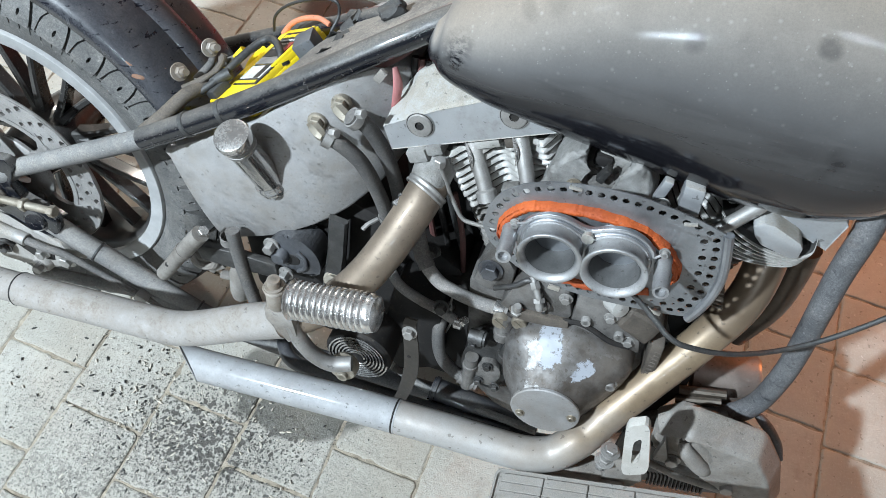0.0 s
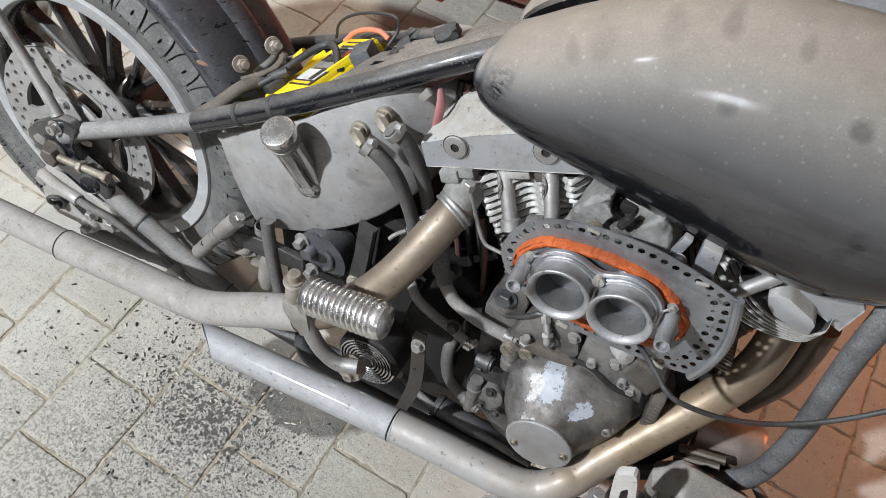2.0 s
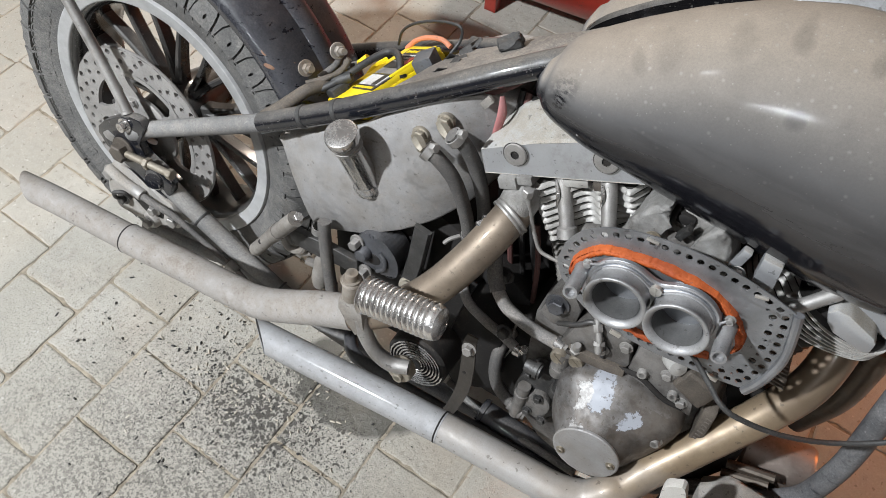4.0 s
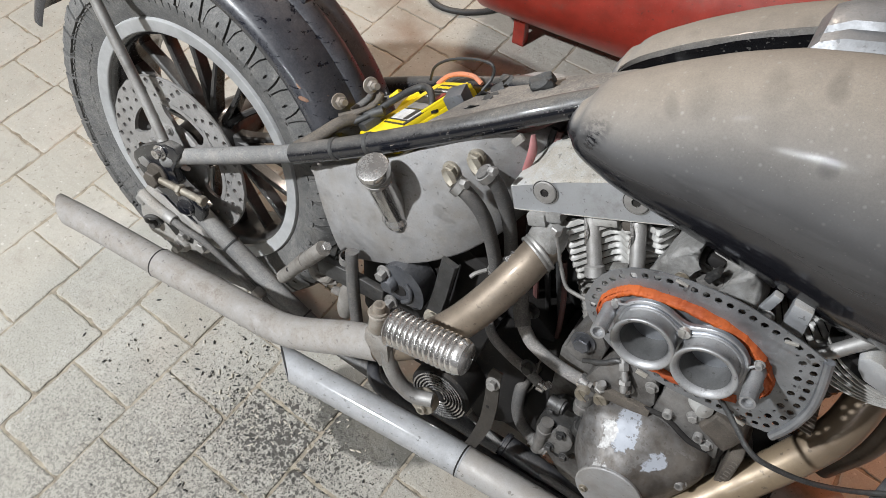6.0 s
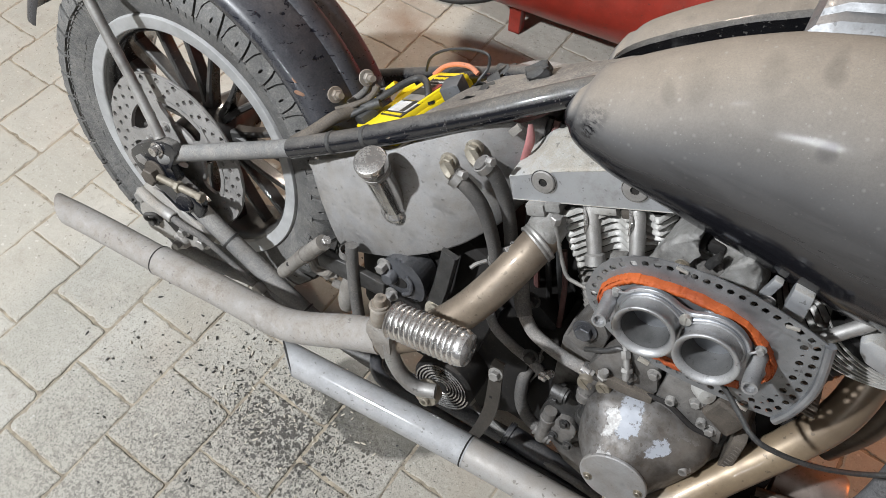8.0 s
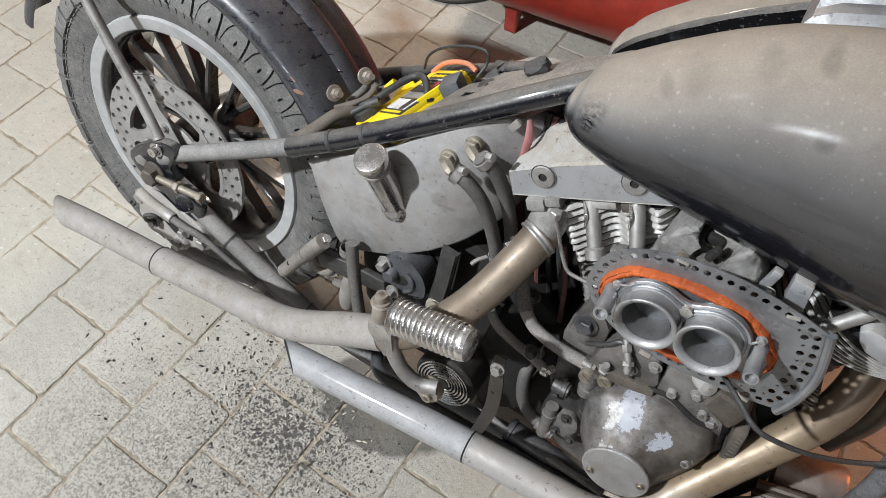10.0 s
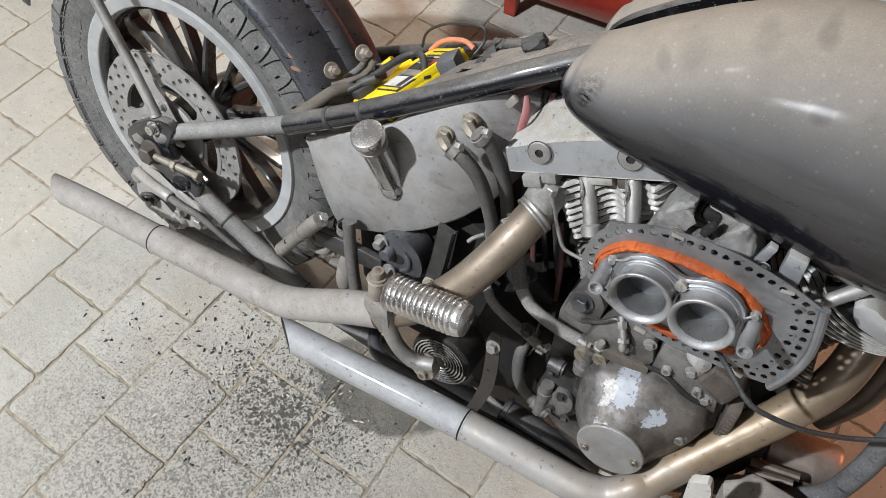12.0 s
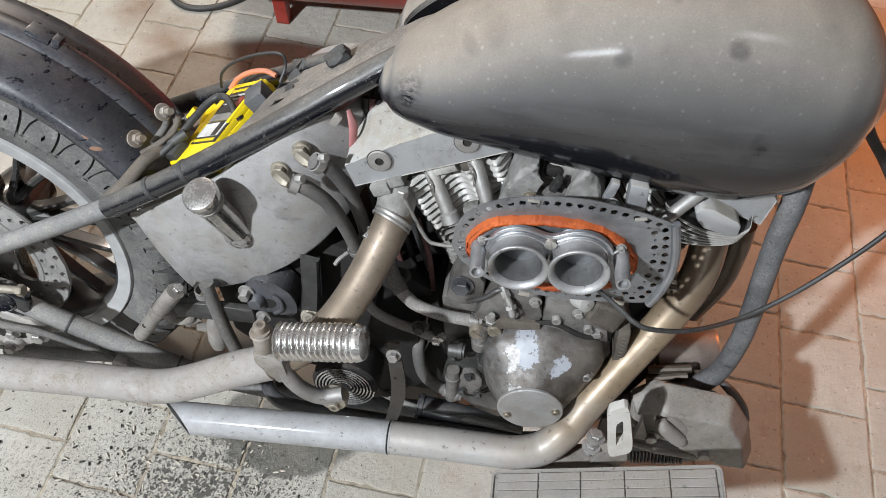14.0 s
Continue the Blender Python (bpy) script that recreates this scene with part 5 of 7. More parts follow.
part("strap_tab", block((0.657, -0.2290, 0.216), (0.022, 0.004, 0.018), 0.0015, (35, 0, 0)), M_TAN, bike, "pale dusty strap end")
# black discs on the strap paint the shade of its holes
for x, z in ((0.672, 0.322), (0.671, 0.300), (0.668, 0.275)):
    part("strap_hole", lathe([(0.0, 0.0004), (0.0026, 0.0004), (0.0028, -0.001)], (x - 0.003, -0.2062 - 0.12 * max(0, 0.30 - z), z), OUT, 12, cap=False), M_BLACK, bike, "black disc drawn as a drilled hole")
part("strap_bolt", hexhead((0.665, -0.2, 0.366), (0, -1, 0.2), 0.007, 0.010), M_STEEL, bike)
part("strap_bolt", hexhead((0.655, -0.236, 0.222), (0, -0.8, 0.6), 0.006, 0.006), M_ZINC, bike)

# -- foot peg of the passenger, levers and hoses in front of the rear wheel
peg = empty("passenger_peg", bike, "folded tan-dusted passenger peg")
bm = tube([(0.2715, -0.150, 0.2565), (0.302, -0.150, 0.304), (0.310, -0.150, 0.316)], 0.0112, 20, smooth=False)
tube([(0.308, -0.150, 0.313), (0.348, -0.150, 0.371)], 0.0124, 20, bm=bm, smooth=False)
tube([(0.314, -0.150, 0.3215), (0.317, -0.150, 0.326)], 0.0134, 20, bm=bm, smooth=False)
part("peg_bar", bm, M_TAN, peg)
part("peg_bolt", hexhead((0.349, -0.150, 0.372), (0.57, 0, 0.82), 0.0075, 0.010, washer=False), M_CHROME, peg)
# black disc paints the shade inside the peg's hole
part("drilled_hole", lathe([(0.0, 0.0118), (0.0036, 0.0118), (0.0036, 0.003)], (0.291, -0.150, 0.287), (-0.2, -0.8, 0.55), 12), M_BLACK, peg)
# dark metal here stands for the shadow the arm lies in
part("peg_bracket", slab([(0.318, 0.320), (0.380, 0.325), (0.445, 0.326), (0.447, 0.297), (0.380, 0.292), (0.326, 0.288)], -0.130, -0.118, 0.003), M_DARKMET, bike, "flat bracket arm, coloured dark for its shade")
part("drain_hose", tube([(0.384, -0.130, 0.372), (0.388, -0.132, 0.345), (0.394, -0.132, 0.30), (0.403, -0.132, 0.25), (0.411, -0.130, 0.20)], 0.0098, 16), M_HOSE, bike, "dusty hose below the oil tank")
part("hose_clip", lathe([(0.0108, -0.006), (0.0126, -0.006), (0.0126, 0.006), (0.0108, 0.006)], (0.378, -0.1305, 0.354), (0, 0, 1), 18, cap=False), M_STEEL, bike)
part("catch_bottle", lathe([(0.0, -0.04), (0.012, -0.038), (0.016, -0.02), (0.016, 0.02), (0.011, 0.04), (0.0, 0.042)], (0.378, -0.118, 0.252), (0.1, 0, 1), 20, cap=False), M_TAN, bike, "grey plastic catch bottle")
part("linkage", tube([(0.300, -0.118, 0.282), (0.312, -0.118, 0.262), (0.335, -0.118, 0.268), (0.345, -0.118, 0.290)], 0.007, 10), M_TAN, bike)
for k in range(5):
    bm = block((0.312 + 0.010 * k, -0.112, 0.270 - 0.006 * k + 0.012 * (k % 2)), (0.020, 0.012, 0.009), 0.002, (0, 30 + 40 * k, 10))
    part("chain_link", bm, M_TAN, bike)

# -- gearbox: case coloured black for its shade, with a cast oval cover and a bar in front
gear = empty("gearbox", bike, "oily gearbox behind the kick starter, its shade coloured black")
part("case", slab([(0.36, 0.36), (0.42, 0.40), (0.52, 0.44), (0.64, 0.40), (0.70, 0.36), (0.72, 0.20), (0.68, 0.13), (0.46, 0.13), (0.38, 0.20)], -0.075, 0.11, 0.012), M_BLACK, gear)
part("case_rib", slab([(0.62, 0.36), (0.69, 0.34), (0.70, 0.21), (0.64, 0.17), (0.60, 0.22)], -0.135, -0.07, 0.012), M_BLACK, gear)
kidney = [(0.4351, 0.3639), (0.446, 0.376), (0.463, 0.3822), (0.486, 0.376), (0.502, 0.360), (0.509, 0.338), (0.505, 0.318), (0.492, 0.311), (0.474, 0.317), (0.456, 0.316), (0.440, 0.322), (0.432, 0.336), (0.431, 0.352)]
kidney = [(v[0], v[2]) for v in spline([(x, 0, z) for x, z in kidney + kidney[:1]], 4)][:-1]
part("oval_cover", slab(kidney, -0.120, -0.080, 0.006), M_COVER, gear, "cast kidney-shaped cover, oily blue-grey")
# black disc on the solid cover stands for a shaded opening
part("cover_window", lathe([(0.0, 0.0012), (0.0125, 0.0012), (0.0135, 0.0002)], (0.4655, -0.1198, 0.337), OUT, 24, squash=0.8), M_BLACK, gear, "black disc drawn as an opening in the cover")
part("cover_boss", lathe([(0.0, 0.014), (0.009, 0.013), (0.0125, 0.008), (0.0135, 0.0), (0.0135, -0.01)], (0.4505, -0.120, 0.3425), OUT, 24, cap=False), M_COVER, gear)
part("cover_rim", tube([(0.476, -0.121, 0.318), (0.487, -0.122, 0.330), (0.487, -0.122, 0.346), (0.476, -0.121, 0.357)], 0.0035, 10), M_COVER, gear)
for p in ((0.4377, -0.120, 0.3574), (0.4575, -0.122, 0.308)):
    part("cover_bolt", hexhead(p, OUT, 0.0080, 0.016), M_STEEL, gear)
bm = bmesh.new()
skin(bm, [[Vector(p) + Vector((u * 0.013, v * 0.003, -u * 0.002)) for u, v in ((-1, -1), (-0.8, -2.2), (0.8, -2.2), (1, -1), (1, 1), (-1, 1))] for p in ((0.531, -0.106, 0.430), (0.529, -0.108, 0.365), (0.524, -0.110, 0.310), (0.517, -0.110, 0.26))])
part("mount_bar", bm, M_DARKMET, gear, "flat channel bar")
part("mount_bolt", hexhead((0.526, -0.118, 0.318), (0, -0.9, 0.4), 0.009, 0.009, socket=True), M_ZINC, gear)
for k, (x, z, r) in enumerate(((0.655, 0.405, 0.016), (0.69, 0.36, 0.013), (0.60, 0.34, 0.012), (0.63, 0.455, 0.010), (0.725, 0.29, 0.015))):
    part("dark_bolt", hexhead((x, -0.09 - 0.05 * (k % 2), z), OUT, r * 0.6, 0.012), M_DARKMET, gear)

# black plate that backs the hoses
part("mounting_plate", slab([(0.595, 0.34), (0.60, 0.62), (0.66, 0.60), (0.74, 0.52), (0.74, 0.36)], 0.0, 0.08, 0.006), M_BLACK, bike, "black plate behind the hoses")

# -- hoses to the engine
part("return_hose", tube([(0.625, -0.085, 0.470), (0.647, -0.120, 0.436), (0.663, -0.135, 0.419)], 0.0105, 16), M_HOSE, bike, "dark rubber hose sleeve")
part("return_hose", tube([(0.661, -0.133, 0.421), (0.668, -0.135, 0.413), (0.686, -0.136, 0.397), (0.726, -0.138, 0.387), (0.776, -0.143, 0.390)], 0.0088, 16), M_HOSE_PALE, bike, "pale dusty oil return hose")
part("hose_clip", lathe([(0.0088, -0.006), (0.0106, -0.006), (0.0106, 0.006), (0.0088, 0.006)], (0.764, -0.1416, 0.3893), (1, -0.1, 0), 18, cap=False), M_CHROME, bike)
part("feed_hose", tube([(0.595, -0.10, 0.385), (0.622, -0.125, 0.362), (0.658, -0.130, 0.346), (0.687, -0.132, 0.339), (0.722, -0.140, 0.332)], 0.0072, 16), M_HOSE_PALE, bike, "dusty oil feed hose")
bm = lathe([(0.0072, -0.005), (0.0088, -0.005), (0.0088, 0.005), (0.0072, 0.005)], (0.716, -0.1385, 0.3328), (1, -0.1, 0.1), 18, cap=False)
hexhead((0.722, -0.142, 0.340), (0.2, -0.3, 1), 0.0065, 0.012, bm, False)
part("hose_clip", bm, M_CHROME, bike)
part("drain_hose", tube([(0.696, -0.085, 0.318), (0.689, -0.122, 0.308), (0.692, -0.138, 0.282), (0.702, -0.14, 0.246), (0.7215, -0.142, 0.2270), (0.742, -0.145, 0.223)], 0.0092, 16), M_HOSE, bike, "short dusty hose below the oil pump")
part("thin_wire", tube([(0.705, -0.115, 0.38), (0.698, -0.12, 0.35), (0.703, -0.12, 0.31), (0.698, -0.12, 0.28)], 0.0016, 8), M_TAN, bike)

# -- wiring under the tank
part("wire_sleeve", tube([(0.47, -0.075, 0.60), (0.53, -0.07, 0.640), (0.575, -0.07, 0.662), (0.62, -0.04, 0.70)], [0.005, 0.007, 0.008, 0.007], 12), M_REDWIRE, bike, "red cloth wire sleeve under the frame tube")
part("pink_tape", tube([(0.586, -0.080, 0.660), (0.592, -0.084, 0.640), (0.590, -0.082, 0.612), (0.586, -0.07, 0.58)], [0.003, 0.006, 0.005, 0.003], 10, flat=0.4), M_PINK, bike, "loose pink tape on the wires")
part("wire_plug", block((0.573, -0.088, 0.650), (0.010, 0.006, 0.018), 0.0015, (0, 30, 0)), M_TAN, bike)
for k in range(4):
    part("wire", tube([(0.60 + 0.008 * k, -0.05, 0.66), (0.602 + 0.012 * k, -0.062, 0.58), (0.615 + 0.016 * k, -0.06, 0.48), (0.63 + 0.02 * k, -0.05, 0.38)], 0.0045, 8), (M_BLACK, M_REDWIRE, M_BLACK, M_RUBBER)[k], bike)
part("wire", tube([(0.672, -0.075, 0.50), (0.690, -0.078, 0.44), (0.70, -0.07, 0.36)], 0.004, 8), M_REDWIRE, bike, "red wires beside the rear cylinder")

# -- engine
def rounded_outline(pts, times=2):
    """Corners of a closed outline cut round."""
    for _ in range(times):
        pts = [q for a, b in zip(pts, pts[1:] + pts[:1]) for q in ((a[0] * 0.80 + b[0] * 0.20, a[1] * 0.80 + b[1] * 0.20), (a[0] * 0.20 + b[0] * 0.80, a[1] * 0.20 + b[1] * 0.80))]
    return pts


engine = empty("engine", bike, "dirty aluminium V-twin engine")


def along(c, u, v, pts):
    """Points given across and along a cylinder's axis, as x and z."""
    return [(c[0] + v[0] * a + u[0] * b, c[1] + v[1] * a + u[1] * b) for a, b in pts]


def wavy_fin(c, u, v, t, s0, s1, near, deep, wave, droop, thick, edged):
    """A thin cast fin: dark web, scalloped near edge that droops a little and is coloured bright."""
    web, rim = bmesh.new(), bmesh.new()
    n = 30
    rows, tips = [], []
    for i in range(n + 1):
        s = s0 + (s1 - s0) * i / n
        edge = near + wave * abs(math.sin(math.pi * (s + 0.009) / 0.036)) ** 1.5 + 0.016 * max(0, abs(2 * i / n - 1) - 0.75) * 4

        def ring(spec):
            loop = [(s, edge + y if y < 0.03 else deep, t + h + thick * q / 2) for y, h, q in spec] + [(s, edge + y if y < 0.03 else deep, t + h - thick * q / 2) for y, h, q in reversed(spec)]
            return [(c[0] + v[0] * a + u[0] * b, y, c[1] + v[1] * a + u[1] * b) for a, y, b in loop]

        tips.append(ring([(0.0, -droop, 0.3), (0.0025, -droop * 0.7, 0.9), (0.0055, -droop * 0.4, 1.0)]))
        rows.append(ring([(0.0055, -droop * 0.4, 0.9), (0.016, 0.0, 0.9), (0.05, 0.0, 1.0)]))
    skin(web, rows)
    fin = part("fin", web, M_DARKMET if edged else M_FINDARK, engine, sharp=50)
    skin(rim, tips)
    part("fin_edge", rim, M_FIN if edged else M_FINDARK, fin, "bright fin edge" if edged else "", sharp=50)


def cylinder_bank(c, deg, name, n, near, left, right, head):
    """Head, finned barrel and base of one cylinder; c is the middle of the rocker box's lower edge."""
    a = radians(deg)
    u, v = (math.sin(a), math.cos(a)), (math.cos(a), -math.sin(a))
    # core coloured black, for the shade deep between the fins
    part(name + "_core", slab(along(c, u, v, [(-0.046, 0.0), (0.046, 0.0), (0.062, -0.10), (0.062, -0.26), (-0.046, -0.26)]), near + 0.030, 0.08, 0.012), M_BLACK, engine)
    for i in range(n):
        t = -0.014 - 0.0094 * i
        s0, s1 = table(-t, left), table(-t, right)
        top = i < head
        wavy_fin(c, u, v, t, s0, s1, near if top else near + 0.016, 0.075, 0.014 if top else 0.004, 0.0055 if top else 0.0, 0.0034, top)


cylinder_bank((0.700, 0.622), -25, "rear_barrel", 22, -0.114, [(0.0, -0.078), (0.05, -0.073), (0.085, -0.052), (0.10, -0.062), (0.3, -0.062)], [(0.0, 0.082), (0.03, 0.075), (0.065, 0.055), (0.08, 0.062), (0.3, 0.062)], 9)
cylinder_bank((0.985, 0.630), 20, "front_barrel", 20, -0.100, [(0.0, -0.060), (0.05, -0.056), (0.3, -0.058)], [(0.0, 0.02), (0.07, 0.03), (0.09, 0.078), (0.3, 0.080)], 6)
# black core again stands for the shade behind the head fins
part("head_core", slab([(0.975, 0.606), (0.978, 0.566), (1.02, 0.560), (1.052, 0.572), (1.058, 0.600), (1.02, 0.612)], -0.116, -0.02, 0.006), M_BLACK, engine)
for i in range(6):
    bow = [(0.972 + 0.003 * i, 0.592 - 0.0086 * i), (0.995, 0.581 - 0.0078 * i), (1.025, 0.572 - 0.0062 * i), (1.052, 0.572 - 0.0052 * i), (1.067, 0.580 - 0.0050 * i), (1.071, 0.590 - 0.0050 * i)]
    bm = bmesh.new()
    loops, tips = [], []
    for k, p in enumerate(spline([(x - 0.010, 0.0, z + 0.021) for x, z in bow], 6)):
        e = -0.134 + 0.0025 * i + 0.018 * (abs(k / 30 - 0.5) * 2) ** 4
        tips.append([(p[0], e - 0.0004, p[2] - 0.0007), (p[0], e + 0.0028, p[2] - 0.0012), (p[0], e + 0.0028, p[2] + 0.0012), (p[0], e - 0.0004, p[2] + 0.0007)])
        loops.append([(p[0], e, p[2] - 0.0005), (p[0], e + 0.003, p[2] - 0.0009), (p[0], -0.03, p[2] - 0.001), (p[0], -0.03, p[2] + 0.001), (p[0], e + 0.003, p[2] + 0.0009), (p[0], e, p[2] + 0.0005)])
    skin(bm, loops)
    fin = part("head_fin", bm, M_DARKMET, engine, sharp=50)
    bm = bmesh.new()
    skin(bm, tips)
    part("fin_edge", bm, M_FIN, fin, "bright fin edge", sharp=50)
# close dark fins of the front barrel, seen past the edge of the intake's plate
part("down_tube", tube([(1.0909, -0.03, 0.5266), (1.0958, -0.03, 0.4774), (1.0952, -0.03, 0.4186), (1.0752, -0.03, 0.3486)], 0.020, 18), M_HEADER, bike, "brown-black tube behind the front pipe")
# black core puts the shade behind these fins into the colour
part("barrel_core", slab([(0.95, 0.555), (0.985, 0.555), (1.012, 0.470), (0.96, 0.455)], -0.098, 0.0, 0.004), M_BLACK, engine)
for i in range(15):
    z, x = 0.556 - 0.0060 * i, 0.991 + 0.0019 * i
    part("barrel_fin", slab([(x - 0.05, z + 0.004), (x - 0.004, z), (x, z - 0.0012), (x - 0.004, z - 0.0024), (x - 0.05, z + 0.0016)], -0.113, -0.06, 0.0005, segs=1), M_FINBROWN, engine)


def rocker_box(name, face, lift, label):
    """Side outline at the near face; its top rises inwards."""
    bm = bmesh.new()
    n = len(face)
    loops = []
    for y, g in ((-0.1155, 0.0), (-0.1165, 0.0), (-0.1130, 0.12), (-0.090, 0.45), (-0.060, 1.0), (0.06, 1.0), (0.09, 0.45), (0.115, 0.0)):
        shrink = 0.985 if y == -0.1155 else 1.0
        cx, cz = sum(p[0] for p, k in face) / n, sum(p[1] for p, k in face) / n
        loops.append([(cx + (p[0] - cx) * shrink + lift[0] * g * k, y, cz + (p[1] - cz) * shrink + lift[1] * g * k) for p, k in face])
    skin(bm, loops)
    return part(name, bm, M_ROCKER, engine, label, sharp=20)


rear_rb = rocker_box("rocker_box", [((0.588, 0.606), 0.3), ((0.600, 0.577), 0.0), ((0.700, 0.622), 0.0), ((0.800, 0.668), 0.0), ((0.800, 0.712), 1.0), ((0.750, 0.696), 1.0), ((0.700, 0.674), 1.0), ((0.647, 0.645), 1.0), ((0.615, 0.624), 1.0)], (-0.006, 0.026), "satin aluminium rocker cover with dust on top")
rocker_box("rocker_box", [((0.885, 0.672), 0.0), ((0.985, 0.632), 0.0), ((1.0736, 0.600), 0.0), ((1.0788, 0.637), 0.3), ((1.066, 0.655), 1.0), ((1.02, 0.676), 1.0), ((0.90, 0.716), 1.0)], (0.006, 0.022), "satin aluminium rocker cover below the tank")
for p in ((0.630, 0.621), (0.729, 0.664)):
    o = (p[0], -0.1165, p[1])
    # black under the bolt and in its socket stands for recess shade
    part("bolt_recess", lathe([(0.0152, 0.0006), (0.0146, 0.0004), (0.0, 0.0005)], o, OUT, 32, cap=False), M_BLACK, rear_rb)
    bm = lathe([(0.0142, 0.0), (0.0144, 0.0014), (0.0132, 0.0026), (0.0052, 0.0028), (0.0048, 0.0007)], o, OUT, 32, cap=False)
    lathe([(0.0152, 0.0), (0.0160, 0.0006), (0.0154, 0.0008), (0.0149, 0.0)], o, OUT, 32, bm, cap=False)
    part("socket_bolt", bm, M_STEEL, rear_rb, "recessed polished socket bolt")
    part("hex_socket", lathe([(0.0054, 0.0030), (0.0050, 0.0012), (0.0, 0.0012)], o, OUT, 6, cap=False), M_BLACK, rear_rb)
for p, q in (((0.676, -0.094, 0.632), (0.722, -0.130, 0.551)), ((0.727, -0.094, 0.657), (0.766, -0.130, 0.574))):
    a, b = Vector(p), Vector(q)
    d = b - a
    bm = lathe([(0.0078, 0.0), (0.0078, 0.016), (0.0088, 0.018), (0.0088, d.length * 0.84), (0.0118, d.length * 0.86), (0.0122, d.length * 0.98), (0.009, d.length)], a, d, 20)
    part("pushrod_tube", bm, M_STEEL, engine, "dusty pushrod tube")
    bm = tube([a + d * 0.30 + Vector((-0.009, -0.005, 0.003)), a + d * 0.45 + Vector((-0.005, -0.0105, 0.003)), a + d * 0.62 + Vector((-0.009, -0.005, 0.0))], [0.001, 0.0026, 0.001], 8)
    part("keeper_clip", bm, M_CHROME, engine)
for p, s, mt in (((0.706, -0.108, 0.616), (0.030, 0.012, 0.010), M_FIN), ((0.733, -0.106, 0.626), (0.020, 0.012, 0.014), M_GRIME), ((0.632, -0.110, 0.582), (0.024, 0.03, 0.016), M_CORR), ((0.650, -0.112, 0.594), (0.020, 0.02, 0.012), M_CORR), ((0.744, -0.122, 0.570), (0.020, 0.016, 0.016), M_CORR)):
    part("head_lug", block(p, s, 0.003, (0, -25, 0)), mt, engine)
part("oil_line", tube([(0.660, -0.128, 0.586), (0.662, -0.126, 0.576), (0.673, -0.126, 0.550), (0.686, -0.126, 0.524), (0.694, -0.126, 0.512), (0.704, -0.126, 0.508), (0.735, -0.126, 0.508)], 0.0026, 10), M_STEEL, engine, "thin bent steel oil line")
part("line_nut", hexhead((0.660, -0.128, 0.580), (0, 0, 1), 0.007, 0.012, washer=False), M_STEEL, engine)
part("exhaust_port", tube([(0.6490, -0.125, 0.5445), (0.6500, -0.110, 0.558), (0.653, -0.085, 0.570), (0.66, -0.04, 0.575)], [0.0230, 0.0240, 0.024, 0.024], 24), M_CORR, engine, "pale exhaust port")
part("head_cover", slab([(x - 0.010, z + 0.021) for x, z in ((1.000, 0.602), (1.007, 0.611), (1.020, 0.610), (1.050, 0.597), (1.055, 0.591), (1.056, 0.577), (1.048, 0.574), (1.016, 0.581), (1.006, 0.590))], -0.139, -0.06, 0.004), M_ROCKER, engine, "pale rounded head cover")
part("pushrod_tube", lathe([(0.007, 0), (0.0078, 0.01), (0.0078, 0.09), (0.011, 0.095), (0.011, 0.11)], (0.994, -0.126, 0.648), (-0.5, 0, -0.86), 18), M_STEEL, engine)
part("head_plate", slab([(0.909, 0.661), (0.930, 0.660), (0.934, 0.626), (0.912, 0.627)], -0.152, -0.132, 0.003), M_ROCKER, engine, "small grey bracket plate")
bm = block((0.893, -0.140, 0.640), (0.010, 0.010, 0.03), 0.002, (0, 10, 0))
hexhead((0.897, -0.146, 0.628), OUT, 0.005, 0.006, bm)
part("throttle_bracket", bm, M_ROCKER, engine)

part("crankcase_front", slab([(0.95, 0.44), (1.0, 0.455), (1.03, 0.40), (1.04, 0.27), (1.0, 0.15), (0.95, 0.15)], -0.095, 0.10, 0.010), M_BLACK, engine, "black front of the crankcase")
# crankcase, cam cover and lifter blocks
part("crankcase", slab([(0.715, 0.40), (0.75, 0.435), (0.80, 0.45), (0.95, 0.445), (0.985, 0.38), (0.99, 0.24), (0.945, 0.13), (0.80, 0.125), (0.735, 0.19)], -0.118, 0.12, 0.010), M_CAST, engine, "dirty grey crankcase")
COVER = [(0.781, 0.364), (0.795, 0.387), (0.812, 0.397), (0.840, 0.407), (0.866, 0.411), (0.905, 0.400), (0.933, 0.393), (0.943, 0.373), (0.934, 0.328), (0.916, 0.268), (0.898, 0.240), (0.870, 0.228), (0.842, 0.230), (0.816, 0.250), (0.803, 0.272), (0.788, 0.305)]
CIRC_C, CIRC_R = (0.854, 0.318), 0.0425
loops = []
dense = [Vector((x, 0, z)) for x, z in COVER]
line = [Vector(v) for v in spline([tuple(p) for p in dense + dense[:1]], 4)][:-1]
for y, t in ((-0.112, 0.0), (-0.158, 0.0), (-0.167, 0.03), (-0.174, 0.10), (-0.184, 0.30), (-0.195, 0.58), (-0.205, 0.84), (-0.214, 0.96), (-0.2175, 1.0)):
    loop = []
    for p in line:
        a = math.atan2(p.z - 0.315, p.x - 0.862)
        q = Vector((CIRC_C[0] + CIRC_R * math.cos(a), 0, CIRC_C[1] + CIRC_R * math.sin(a)))
        w = p.lerp(q, t)
        loop.append((w.x, y, w.z))
    loops.append(loop)
bm = bmesh.new()
skin(bm, loops)
nose = part("cam_cover", bm, M_NOSE, engine, "cam cover with peeling chrome and grime", sharp=40)
part("points_cover", lathe([(0.0420, 0.0), (0.0440, 0.001), (0.0440, 0.004), (0.0425, 0.0052), (0.0, 0.0058)], (CIRC_C[0], -0.2165, CIRC_C[1]), OUT, 48, cap=False), M_OIL, nose, "round dull points cover")
